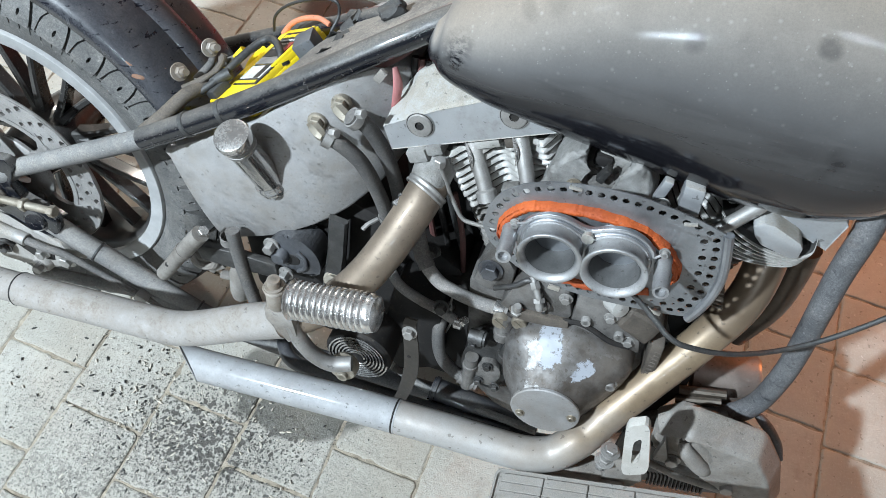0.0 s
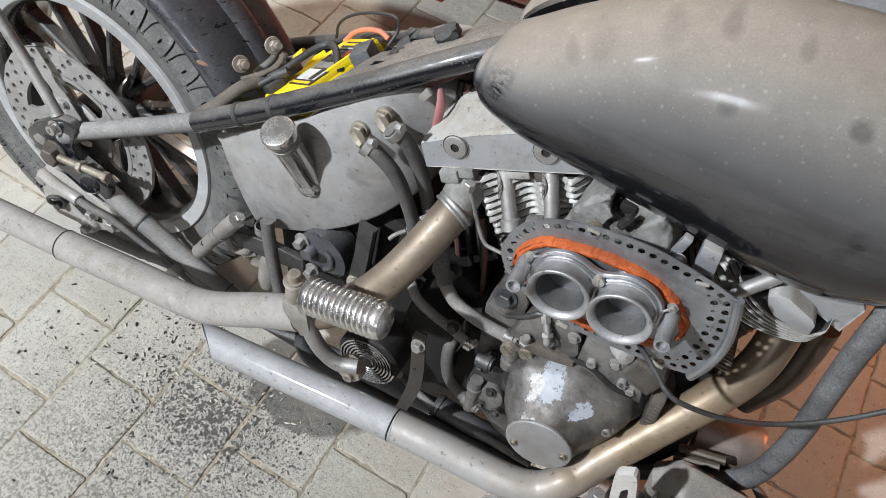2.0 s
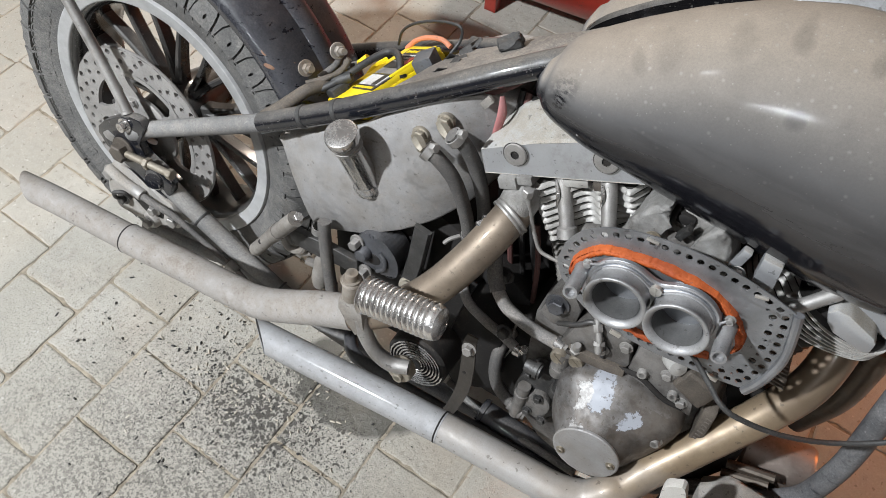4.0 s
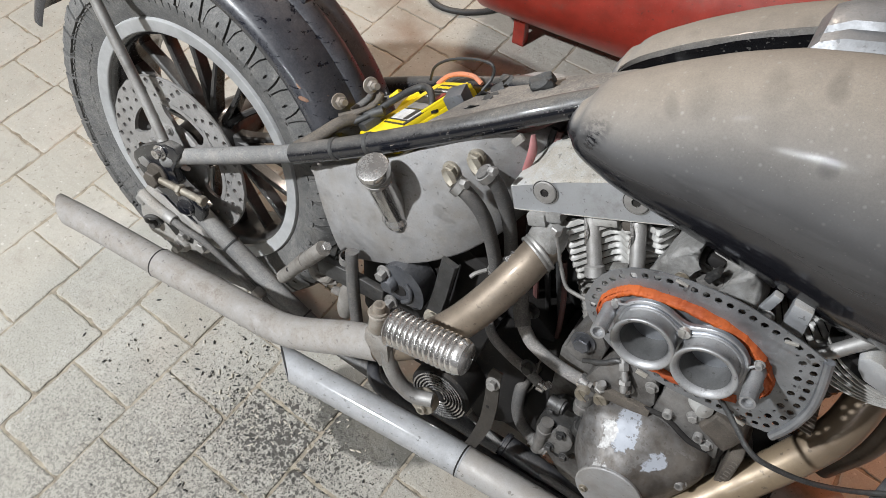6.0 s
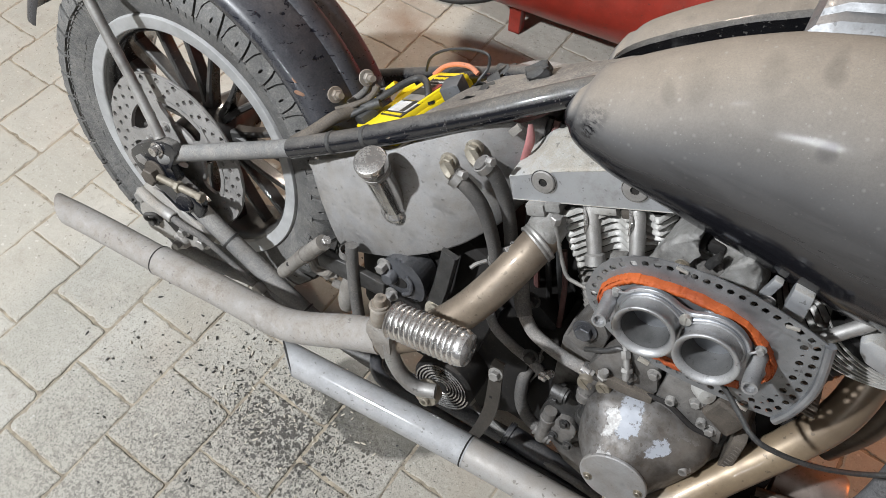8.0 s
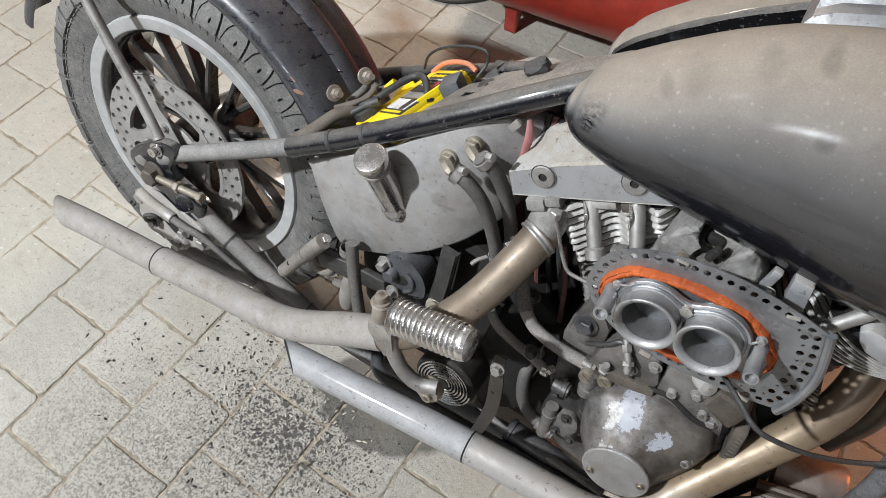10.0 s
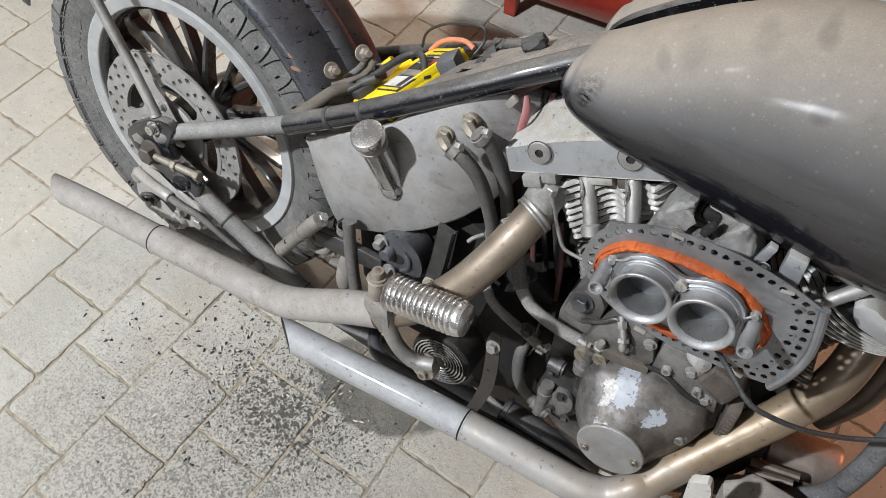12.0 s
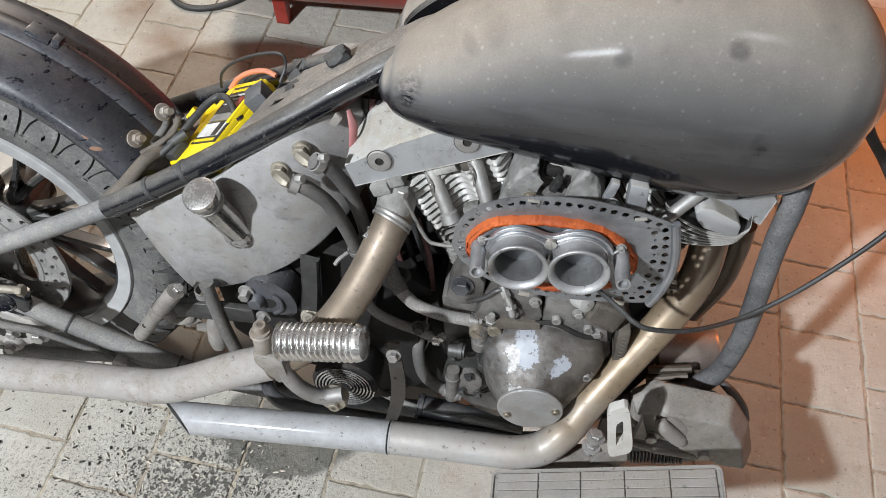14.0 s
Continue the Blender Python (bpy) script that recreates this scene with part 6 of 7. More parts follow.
for p in ((0.8255, 0.300), (0.8875, 0.322)):
    part("cover_screw", hexhead((p[0], -0.2215, p[1]), OUT, 0.0042, 0.004, socket=True), M_ZINC, nose)
for p in ((0.921, -0.182, 0.362), (0.869, -0.150, 0.430), (0.912, -0.150, 0.420), (0.800, -0.158, 0.375), (0.802, -0.158, 0.300)):
    part("cover_bolt", hexhead(p, OUT, 0.0062, 0.009, socket=True), M_STEEL, engine)
part("lifter_block", slab([(0.762, 0.405), (0.775, 0.450), (0.800, 0.474), (0.840, 0.466), (0.852, 0.425), (0.845, 0.402), (0.80, 0.396)], -0.150, -0.09, 0.006), M_CAST, engine)
part("lifter_block", slab([(0.852, 0.408), (0.850, 0.468), (0.900, 0.470), (0.935, 0.430), (0.945, 0.392), (0.905, 0.402)], -0.152, -0.09, 0.006), M_CAST, engine)
part("case_rib", slab([(0.950, 0.425), (0.966, 0.428), (0.972, 0.352), (0.956, 0.350)], -0.158, -0.10, 0.004), M_GRIME, engine)
for k in range(9):
    part("rib_ridge", block((0.962, -0.158, 0.358 + 0.0070 * k), (0.008, 0.002, 0.0035), 0.001, (0, 10, 0), None, 1), M_GRIME, engine)
bm = slab([(0.728, 0.455), (0.742, 0.478), (0.758, 0.482), (0.772, 0.462), (0.772, 0.425), (0.745, 0.415), (0.722, 0.425)], -0.140, -0.09, 0.006)
part("mount_lug", bm, M_CAST, engine)
part("mount_bolt", hexhead((0.742, -0.140, 0.455), OUT, 0.011, 0.011), M_COVER, engine)
for p, r in (((0.770, -0.150, 0.384), 0.011), ((0.793, -0.150, 0.392), 0.010)):
    bm = lathe([(r, -0.02), (r, 0.008), (r * 0.9, 0.010), (0.0, 0.010)], p, OUT, 24, cap=False)
    block((p[0], p[1] - 0.0105, p[2]), (r * 1.7, 0.0012, 0.0022), 0, (0, 35, 0), bm)
    part("slot_screw", bm, M_ZINC, engine, "large slotted plug")
part("cam_spout", lathe([(0.0, 0.02), (0.010, 0.018), (0.013, 0.0), (0.013, -0.02)], (0.892, -0.148, 0.470), (0.4, -0.8, 0.3), 20, cap=False), M_FIN, engine)
bm = block((0.928, -0.138, 0.452), (0.046, 0.05, 0.040), 0.010, (0, 18, 0), segs=3)
for v in bm.verts:
    v.co += Vector(noise.noise_vector(v.co * 60)) * 0.004
part("cable_housing", bm, M_GRIME, engine, "rusty brown cable housing")
part("case_seam", tube([(0.775, -0.148, 0.392), (0.800, -0.153, 0.402), (0.850, -0.153, 0.418), (0.872, -0.154, 0.420), (0.905, -0.154, 0.405), (0.930, -0.150, 0.400)], 0.0035, 8), M_BLACK, engine, "oily black gasket seam")
pump = part("oil_pump", slab(rounded_outline([(0.735, 0.212), (0.790, 0.205), (0.800, 0.262), (0.785, 0.318), (0.742, 0.322), (0.728, 0.270)]), -0.142, -0.09, 0.008), M_DARKMET, engine, "oily oil pump with hose stubs")
part("pump_cover", slab(rounded_outline([(0.752, 0.232), (0.784, 0.228), (0.790, 0.270), (0.776, 0.286), (0.754, 0.280)]), -0.152, -0.140, 0.004), M_CAST, pump)
for p, q, r, mat in (((0.746, -0.150, 0.214), (0.744, -0.150, 0.284), 0.0095, M_CAST), ((0.732, -0.146, 0.2245), (0.760, -0.146, 0.219), 0.0105, M_CAST), ((0.735, -0.150, 0.330), (0.758, -0.152, 0.333), 0.010, M_DARKMET), ((0.776, -0.150, 0.392), (0.776, -0.150, 0.345), 0.0105, M_CAST), ((0.790, -0.146, 0.330), (0.786, -0.146, 0.296), 0.010, M_DARKMET)):
    bm = tube([p, q], r, 18, smooth=False)
    a, b = Vector(p), Vector(q)
    lathe([(r * 0.9, -0.004), (r * 1.18, -0.003), (r * 1.18, 0.003), (r * 0.9, 0.004)], a.lerp(b, 0.72), b - a, 18, bm, cap=False)
    part("hose_stub", bm, mat, pump)
for p in ((0.742, -0.146, 0.308), (0.768, -0.153, 0.278), (0.785, -0.153, 0.236), (0.760, -0.153, 0.240)):
    part("pump_bolt", hexhead(p, OUT, 0.0052, 0.007), M_DARKMET, pump)
part("rod", tube([(0.63, -0.13, 0.170), (0.70, -0.145, 0.160), (0.80, -0.155, 0.165), (0.86, -0.165, 0.175)], 0.006, 10), M_FRAME_GREY, bike, "dusty linkage rod above the lower pipe")
bm = tube([(0.694, -0.138, 0.158), (0.76, -0.142, 0.154), (0.815, -0.145, 0.150), (0.85, -0.148, 0.148)], [0.019, 0.019, 0.014, 0.009], 18)
lathe([(0.0192, -0.004), (0.0212, -0.003), (0.0212, 0.003), (0.0192, 0.004)], (0.700, -0.1384, 0.1576), (1, -0.06, -0.06), 24, bm, cap=False)
part("lower_cover", bm, M_BLUEBLACK, bike, "blue-black tube above the lower pipe")
part("frame_rail", tube([(0.43, -0.10, 0.140), (0.47, -0.155, 0.144), (0.55, -0.166, 0.147), (0.70, -0.168, 0.150), (0.84, -0.168, 0.152), (0.92, -0.15, 0.155), (0.97, -0.10, 0.158)], 0.0115, 14), M_BLUEBLACK, bike, "black lower frame rail")
# added black mass: hides the lit floor and stands for shade behind the hoses
part("oil_sump", slab([(0.655, 0.150), (0.80, 0.140), (0.82, 0.30), (0.74, 0.36), (0.655, 0.34)], -0.100, 0.06, 0.010), M_BLACK, engine, "added black mass for the shade behind the hoses")

for p, d, r, l in (((0.795, -0.150, 0.470), (0.5, -0.5, -0.7), 0.0062, 0.022), ((0.806, -0.158, 0.452), (0.35, -0.5, -0.8), 0.0075, 0.014), ((0.786, -0.152, 0.405), (0.0, -0.3, 1.0), 0.0085, 0.016)):
    bm = lathe([(r * 0.7, -0.004), (r * 0.7, l), (r * 0.5, l + 0.004)], p, d, 14)
    hexhead(p, d, r, l * 0.55, bm, False)
    part("line_fitting", bm, M_STEEL, engine, "grimy steel line fitting")
part("return_line", tube([(0.752, -0.146, 0.430), (0.775, -0.152, 0.452), (0.792, -0.152, 0.468), (0.812, -0.156, 0.446), (0.818, -0.152, 0.42)], 0.0034, 10), M_DARKMET, engine, "bent oil line over the lifter block")
part("lifter_plate", slab([(0.775, 0.412), (0.850, 0.420), (0.852, 0.406), (0.790, 0.398)], -0.158, -0.148, 0.002), M_GRIME, engine)
for x, z in ((0.815, 0.432), (0.838, 0.455), (0.895, 0.445), (0.925, 0.412)):
    part("block_bolt", hexhead((x, -0.151, z), OUT, 0.0058, 0.007), M_STEEL, engine)
# -- intake: perforated backing plate, sealant, twin throttle body
PLATE = [(0.726, 0.566), (0.729, 0.599), (0.74, 0.618), (0.757, 0.634), (0.781, 0.646), (0.81, 0.653), (0.84, 0.657), (0.87, 0.658), (0.901, 0.654), (0.932, 0.648), (0.96, 0.64), (0.967, 0.613), (0.973, 0.584), (0.973, 0.559), (0.97, 0.537), (0.965, 0.516), (0.934, 0.509), (0.901, 0.505), (0.867, 0.502), (0.833, 0.502), (0.798, 0.506), (0.774, 0.516), (0.754, 0.529), (0.736, 0.545)]
intake = empty("air_intake", bike, "twin-throat intake on a home-made perforated backing plate")


def resample(pts, n):
    """n points at even steps round a closed outline."""
    p = [Vector((x, 0, z)) for x, z in pts]
    p.append(p[0])
    run = [0.0]
    for a, b in zip(p, p[1:]):
        run.append(run[-1] + (b - a).length)
    out = []
    for i in range(n):
        s = run[-1] * i / n
        k = max(j for j in range(len(run)) if run[j] <= s + 1e-9)
        k = min(k, len(p) - 2)
        out.append(p[k].lerp(p[k + 1], (s - run[k]) / max(run[k + 1] - run[k], 1e-9)))
    return out


def shrink(loop, dist):
    c = Vector((0.86, 0, 0.578))
    return [p + (c - p).normalized() * dist for p in loop]


NH = 50
rim0 = resample(PLATE, NH)
rim1, rim2 = shrink(rim0, 0.0042), shrink(rim0, 0.0150)
rim3 = shrink(rim0, 0.0270)
cells = []
for i in range(NH):
    j = (i + 1) % NH
    xz = lambda v: (v.x, v.z)
    cells.append(([xz(rim0[i]), xz(rim0[j]), xz(rim1[j]), xz(rim1[i])], None))
    cells.append(([xz(rim1[i]), xz(rim1[j]), xz(rim2[j]), xz(rim2[i])], (None, None, 0.0038)))
    mid = (rim2[i] + rim3[i]) / 2
    cells.append(([xz(rim2[i]), xz(rim2[j]), xz(rim3[j]), xz(rim3[i])], (None, None, 0.0040 if i % 2 else 0.0018) if mid.x > 0.925 else None))
bm = perforated(cells, -0.182, -0.1803)
core = [Vector((0.833 + (v.x - 0.833) * 0.50, 0, 0.5885 + (v.z - 0.5885) * 0.50)) for v in rim3]
for y in (-0.182, -0.1803):
    skin(bm, [[(v.x, y, v.z) for v in rim3], [(v.x, y, v.z) for v in core]], True, False)
skin(bm, [[(v.x, -0.182, v.z) for v in rim0], [(v.x, -0.1803, v.z) for v in rim0]], True, False)
part("backing_plate", bm, M_PLATE, intake, "grey galvanised plate drilled round its edge", sharp=40)
edge = [(0.96, -0.182, 0.641), (0.968, -0.183, 0.613), (0.974, -0.183, 0.584), (0.974, -0.183, 0.559), (0.971, -0.183, 0.537), (0.964, -0.182, 0.513)]
part("edge_channel", tube(edge, 0.0052, 10), M_POLISH, intake, "rolled edge strip")
for x, y, z, a, hgt in ((0.8087, -0.1835, 0.648, 3, 0.003), (0.8184, -0.1840, 0.503, 4, 0.006), (0.9293, -0.1840, 0.511, 2, 0.006), (0.8027, -0.1935, 0.6165, 6, 0.003), (0.8652, -0.1935, 0.6190, -3, 0.003), (0.9230, -0.1835, 0.6425, -14, 0.003)):
    part("clip", block((x, y, z), (0.013, 0.003, hgt), 0.0006, (0, a, 0)), M_NUT, intake)

# cast plate under the throats, edged by the sealant
BEAD = [(0.764, 0.547), (0.753, 0.557), (0.7470, 0.571), (0.7500, 0.587), (0.7600, 0.602), (0.7730, 0.6125), (0.7934, 0.6180), (0.8192, 0.6233), (0.8455, 0.6249), (0.8712, 0.6224), (0.8935, 0.6156), (0.9100, 0.606), (0.9243, 0.5907), (0.9315, 0.576), (0.929, 0.562)]
foot = [(0.915, 0.543), (0.890, 0.532), (0.866, 0.527), (0.833, 0.524), (0.798, 0.527), (0.776, 0.536)]
part("cast_plate", slab(BEAD + foot, -0.1875, -0.178, 0.001), M_POLISH, intake, "dull cast plate inside the sealant bead")


def ragged_bead(line, wide, high):
    """A squeezed bead of sealant: rough skin, ragged sides, a torn groove along its outer edge."""
    bm = bmesh.new()
    loops = []
    path = spline([(x, 0, z) for x, z in line], 24)
    for i, p in enumerate(path):
        p = Vector(p)
        t = i / (len(path) - 1)
        a, b = Vector(path[max(i - 3, 0)]), Vector(path[min(i + 3, len(path) - 1)])
        run = (b - a).normalized()
        out = Vector((-run.z, 0, run.x))
        w = wide * min(1, t * 9 + 0.2, (1 - t) * 9 + 0.2) * (1 + 0.28 * noise.noise((t * 30, 0, 3)) + 0.12 * noise.noise((t * 110, 5, 3)))
        h = -0.1865 - high * (1 + 0.35 * noise.noise((t * 40, 2, 0)))
        torn = 0.0026 * max(0.0, 0.45 + 0.9 * noise.noise((t * 34, 7, 1)))
        prof = [(-1.15, -0.1815), (-1.0, h + 0.0012), (-0.6, h - 0.0004), (-0.1, h - 0.0010), (0.30, h - 0.0002), (0.44, h + torn), (0.58, h + torn), (0.70, h - 0.0003), (0.95, h + 0.0010), (1.12, -0.1815)]
        loops.append([(p.x + out.x * k * w, y + 0.0009 * noise.noise((p.x * 620, k * 3, p.z * 620)), p.z + out.z * k * w) for k, y in prof])
    skin(bm, loops)
    return bm


part("sealant_bead", ragged_bead(BEAD, 0.0046, 0.0035), M_ORANGE, intake, "bright orange sealant bead round the plate", sharp=50)
bm = tube([(0.776, -0.186, 0.536), (0.798, -0.186, 0.528), (0.833, -0.186, 0.525), (0.868, -0.186, 0.528), (0.913, -0.186, 0.543)], 0.006, 10, 12)
for v in bm.verts:
    v.co += Vector(noise.noise_vector(v.co * 130)) * 0.002
part("sealant_bead", bm, M_ORANGE, intake, "lumpy orange sealant under the throats")

BL, BR = (0.8028, 0.5850), (0.8672, 0.5902)
XM = (BL[0] + BR[0]) / 2


def humps(grow):
    """Outline of two discs run together, with a shallow dip between."""
    pts = []
    mid = (XM, (BL[1] + BR[1]) / 2)
    for i in range(72):
        a = 2 * math.pi * i / 72
        lo, hi = 0.0, 0.12
        for _ in range(24):
            d = (lo + hi) / 2
            q = Vector((mid[0] + d * math.cos(a), mid[1] + d * math.sin(a)))
            d0, d1 = (q - Vector(BL)).length - 0.0385, (q - Vector(BR)).length - 0.0385
            k = max(0.0216 - abs(d0 - d1), 0) / 0.0216
            if min(d0, d1) - k * k * 0.0054 > grow:
                hi = d
            else:
                lo = d
        pts.append((mid[0] + lo * math.cos(a), mid[1] + lo * math.sin(a)))
    return pts


stad = humps(0.0)


def reach(c, ang, poly, stop=None):
    """How far a ray from c runs to an outline, or to the line x = stop."""
    dx, dz = math.cos(ang), math.sin(ang)
    best = 9.0
    for (x0, z0), (x1, z1) in zip(poly, poly[1:] + poly[:1]):
        ex, ez = x1 - x0, z1 - z0
        det = ex * dz - ez * dx
        if abs(det) < 1e-12:
            continue
        k = ((x0 - c[0]) * -dz + (z0 - c[1]) * dx) / det
        t = ((x0 - c[0]) * -ez + (z0 - c[1]) * ex) / det
        if 0 <= k <= 1 and t > 0:
            best = min(best, t)
    if stop is not None and abs(dx) > 1e-9 and (stop - c[0]) / dx > 0:
        best = min(best, (stop - c[0]) / dx)
    return best


def bored(poly, c, r, y0, y1, bevel):
    """Half of a plate round one bore, split at the middle line."""
    angs = [2 * math.pi * k / 72 for k in range(72)]
    for up in (1, -1):
        z = c[1] + up * reach((XM, c[1]), up * math.pi / 2, poly)
        angs.append(math.atan2(z - c[1], XM - c[0]) % (2 * math.pi))
    angs.sort()
    rim = [(c[0] + reach(c, a, poly, XM) * math.cos(a), c[1] + reach(c, a, poly, XM) * math.sin(a)) for a in angs]
    small = [(x + (c[0] - x) * bevel * 25, z + (c[1] - z) * bevel * 25) if abs(x - XM) > 1e-6 else (x, z + (c[1] - z) * bevel * 25) for x, z in rim]
    hole = [(c[0] + r * math.cos(a), c[1] + r * math.sin(a)) for a in angs]
    bm = bmesh.new()
    skin(bm, [[(x, y1, z) for x, z in rim], [(x, y0 + bevel, z) for x, z in rim], [(x, y0, z) for x, z in small], [(x, y0, z) for x, z in hole], [(x, y1, z) for x, z in hole]], True, False)
    return bm


inn = humps(-0.0042)
for c in (BL, BR):
    part("throttle_flange", bored(stad, c, 0.0290, -0.2020, -0.1960, 0.0015), M_POLISH, intake, "polished throttle body flange")
    part("throttle_neck", bored(humps(-0.0075), c, 0.0290, -0.1965, -0.180, 0.001), M_POLISH, intake)
    part("flange_step", bored(inn, c, 0.0290, -0.2040, -0.2005, 0.001), M_POLISH, intake)
for grow, y in ((-0.0014, -0.2022), (-0.0066, -0.2044)):
    ridge = [(x, y, z) for x, z in humps(grow)[3:34]]
    if grow > -0.005:
        ridge = [(0.909, y + 0.004, 0.611)] + ridge + [(0.7605, y + 0.004, 0.595)]
    part("flange_ridge", tube(ridge, 0.0014, 8, 3), M_TRUMPET, intake, "cast ridge over both throats")
for c0 in (BL, BR):
    o = (c0[0], -0.180, c0[1])
    prof = [(0.0235, 0.0), (0.0318, 0.0), (0.0315, 0.024), (0.0300, 0.028), (0.0298, 0.033), (0.0308, 0.0375), (0.0322, 0.0400), (0.0334, 0.0425), (0.0336, 0.0440), (0.0330, 0.0452), (0.0316, 0.0454), (0.0298, 0.0448), (0.0280, 0.0434), (0.0264, 0.0412), (0.0255, 0.0385), (0.0250, 0.034), (0.0256, 0.0)]
    part("intake_trumpet", lathe(prof, o, OUT, 56, cap=False), M_TRUMPET, intake, "polished flared intake throat", sharp=60)
    part("bore", lathe([(0.0252, 0.0390), (0.0246, 0.034), (0.0238, 0.026), (0.0232, 0.012), (0.0230, 0.0), (0.0230, -0.029)], o, OUT, 48, cap=False), M_BORE, intake, "dull grey bore")
    # the throat's shade is put into its black colour
    part("throat", lathe([(0.0232, -0.028), (0.0228, -0.065), (0.0, -0.066)], o, OUT, 32, cap=False), M_BLACK, intake, "throat behind the butterfly, its shade coloured black")
    bm = lathe([(0.0, 0.0008), (0.0230, 0.0008), (0.0230, -0.0008), (0.0, -0.0008)], (c0[0], -0.150, c0[1]), (0.0, -0.30, 0.95), 32, cap=False)
    tube([(c0[0] - 0.023, -0.150, c0[1]), (c0[0] + 0.023, -0.150, c0[1])], 0.003, 10, bm=bm, smooth=False)
    part("throttle_butterfly", bm, M_DARKMET, intake)
    part("injector_tip", block((c0[0] + 0.006, -0.180, c0[1] + 0.018), (0.010, 0.012, 0.008), 0.002), M_BLACK, intake)
bm = lathe([(0.0060, 0.0), (0.0062, 0.005), (0.0, 0.0062)], (0.8335, -0.2035, 0.6105), OUT, 20, cap=False)
block((0.8335, -0.2096, 0.6105), (0.010, 0.001, 0.0014), 0, (0, 80, 0), bm)
part("slot_screw", bm, M_NUT, intake)
for p, q in (((0.7570, -0.184, 0.577), (0.7590, -0.240, 0.5872)), ((0.9125, -0.184, 0.593), (0.9121, -0.240, 0.5995))):
    a, b = Vector(p), Vector(q)
    d = b - a
    ln = d.length
    bm = lathe([(0.0095, -0.004), (0.0098, 0.006), (0.0085, 0.010), (0.0083, ln - 0.004), (0.0078, ln), (0.0055, ln), (0.0048, ln - 0.006), (0.0, ln - 0.006)], a, d, 24, cap=False)
    part("breather_stub", bm, M_TRUMPET, intake, "polished breather stub")
for p in ((0.7605, -0.1965, 0.595), (0.909, -0.1965, 0.611)):
    part("flange_bolt", hexhead(p, OUT, 0.0038, 0.006, socket=True), M_STEEL, intake)
part("manifold", tube([(0.833, -0.140, 0.580), (0.834, -0.10, 0.572), (0.835, -0.02, 0.560)], [0.05, 0.045, 0.040], 24), M_CAST, intake, "dull cast manifold behind the plate")
LOBES = (([(0.772, 0.590), (0.778, 0.622), (0.786, 0.638), (0.797, 0.660), (0.812, 0.662), (0.810, 0.640), (0.818, 0.612), (0.816, 0.588)], -0.140, -0.085, 0.011),
         ([(0.812, 0.590), (0.814, 0.636), (0.824, 0.650), (0.852, 0.654), (0.862, 0.640), (0.858, 0.590)], -0.118, -0.070, 0.010),
         ([(0.840, 0.590), (0.844, 0.622), (0.850, 0.642), (0.858, 0.660), (0.870, 0.660), (0.880, 0.645), (0.893, 0.615), (0.890, 0.590)], -0.138, -0.085, 0.011),
         ([(0.806, 0.622), (0.820, 0.628), (0.846, 0.624), (0.850, 0.608), (0.808, 0.606)], -0.132, -0.100, 0.006))
for poly, y0, y1, bev in LOBES:
    bm = slab(poly, y0, y1, bev, segs=3)
    bmesh.ops.subdivide_edges(bm, edges=bm.edges[:], cuts=2, use_grid_fill=True)
    for v in bm.verts:
        v.co += Vector(noise.noise_vector(v.co * 45)) * 0.0035 + Vector(noise.noise_vector(v.co * 170)) * 0.0008
    part("manifold_lobe", bm, M_CORR, intake, "pale cast lobe with corrosion", sharp=60)
# black block painted in as the shade between the lobes
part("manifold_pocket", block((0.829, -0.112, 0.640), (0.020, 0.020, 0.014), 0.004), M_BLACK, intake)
bm = slab([(0.826, 0.630), (0.834, 0.647), (0.840, 0.645), (0.834, 0.627)], -0.142, -0.130, 0.0015)
part("choke_lever", bm, M_DARKMET, intake)
part("choke_screw", hexhead((0.807, -0.142, 0.618), OUT, 0.0058, 0.005), M_ZINC, intake)
# solid black block stands for the shade behind the intake
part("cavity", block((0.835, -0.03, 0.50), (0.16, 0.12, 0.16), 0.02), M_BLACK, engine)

# -- front: cable, oil filter, brake master cylinder, pedal, footboard
part("throttle_cable", tube([(0.890, -0.165, 0.520), (0.908, -0.190, 0.527), (0.929, -0.212, 0.527), (0.942, -0.225, 0.526), (0.964, -0.225, 0.518), (1.018, -0.200, 0.498), (1.085, -0.160, 0.489), (1.144, -0.140, 0.532), (1.200, -0.130, 0.623), (1.225, -0.12, 0.70), (1.20, -0.10, 0.84)], 0.0030, 10), M_RUBBER, bike, "black control cable hanging in an arc")
part("control_cable", tube([(1.165, 0.0, 0.74), (1.192, 0.0, 0.676), (1.236, 0.0, 0.626), (1.30, 0.0, 0.55)], 0.0065, 10), M_RUBBER, bike, "black cable ahead of the tank")
flt = empty("oil_filter", bike, "copper-tinted chrome oil filter with bracket")
part("can", lathe([(0.0, -0.046), (0.032, -0.046), (0.037, -0.041), (0.037, 0.040), (0.033, 0.046), (0.0, 0.048)], (1.090, -0.045, 0.272), (0.985, 0, 0.17), 36, cap=False), M_CAN, flt, "brown-tinted chrome can")
for a, b in (((1.028, -0.10, 0.284), (1.086, -0.10, 0.302)), ((1.030, -0.10, 0.262), (1.086, -0.10, 0.284))):
    part("clamp_bar", tube([a, b], 0.0065, 10, smooth=False), M_HEADER, flt, "dusty brown clamp bar")
part("bracket", slab([(1.050, 0.240), (1.118, 0.248), (1.118, 0.232), (1.052, 0.222)], -0.10, -0.03, 0.003), M_DARKMET, flt)
master = empty("brake_master_cylinder", bike, "tan dust-caked alloy brake master cylinder housing")
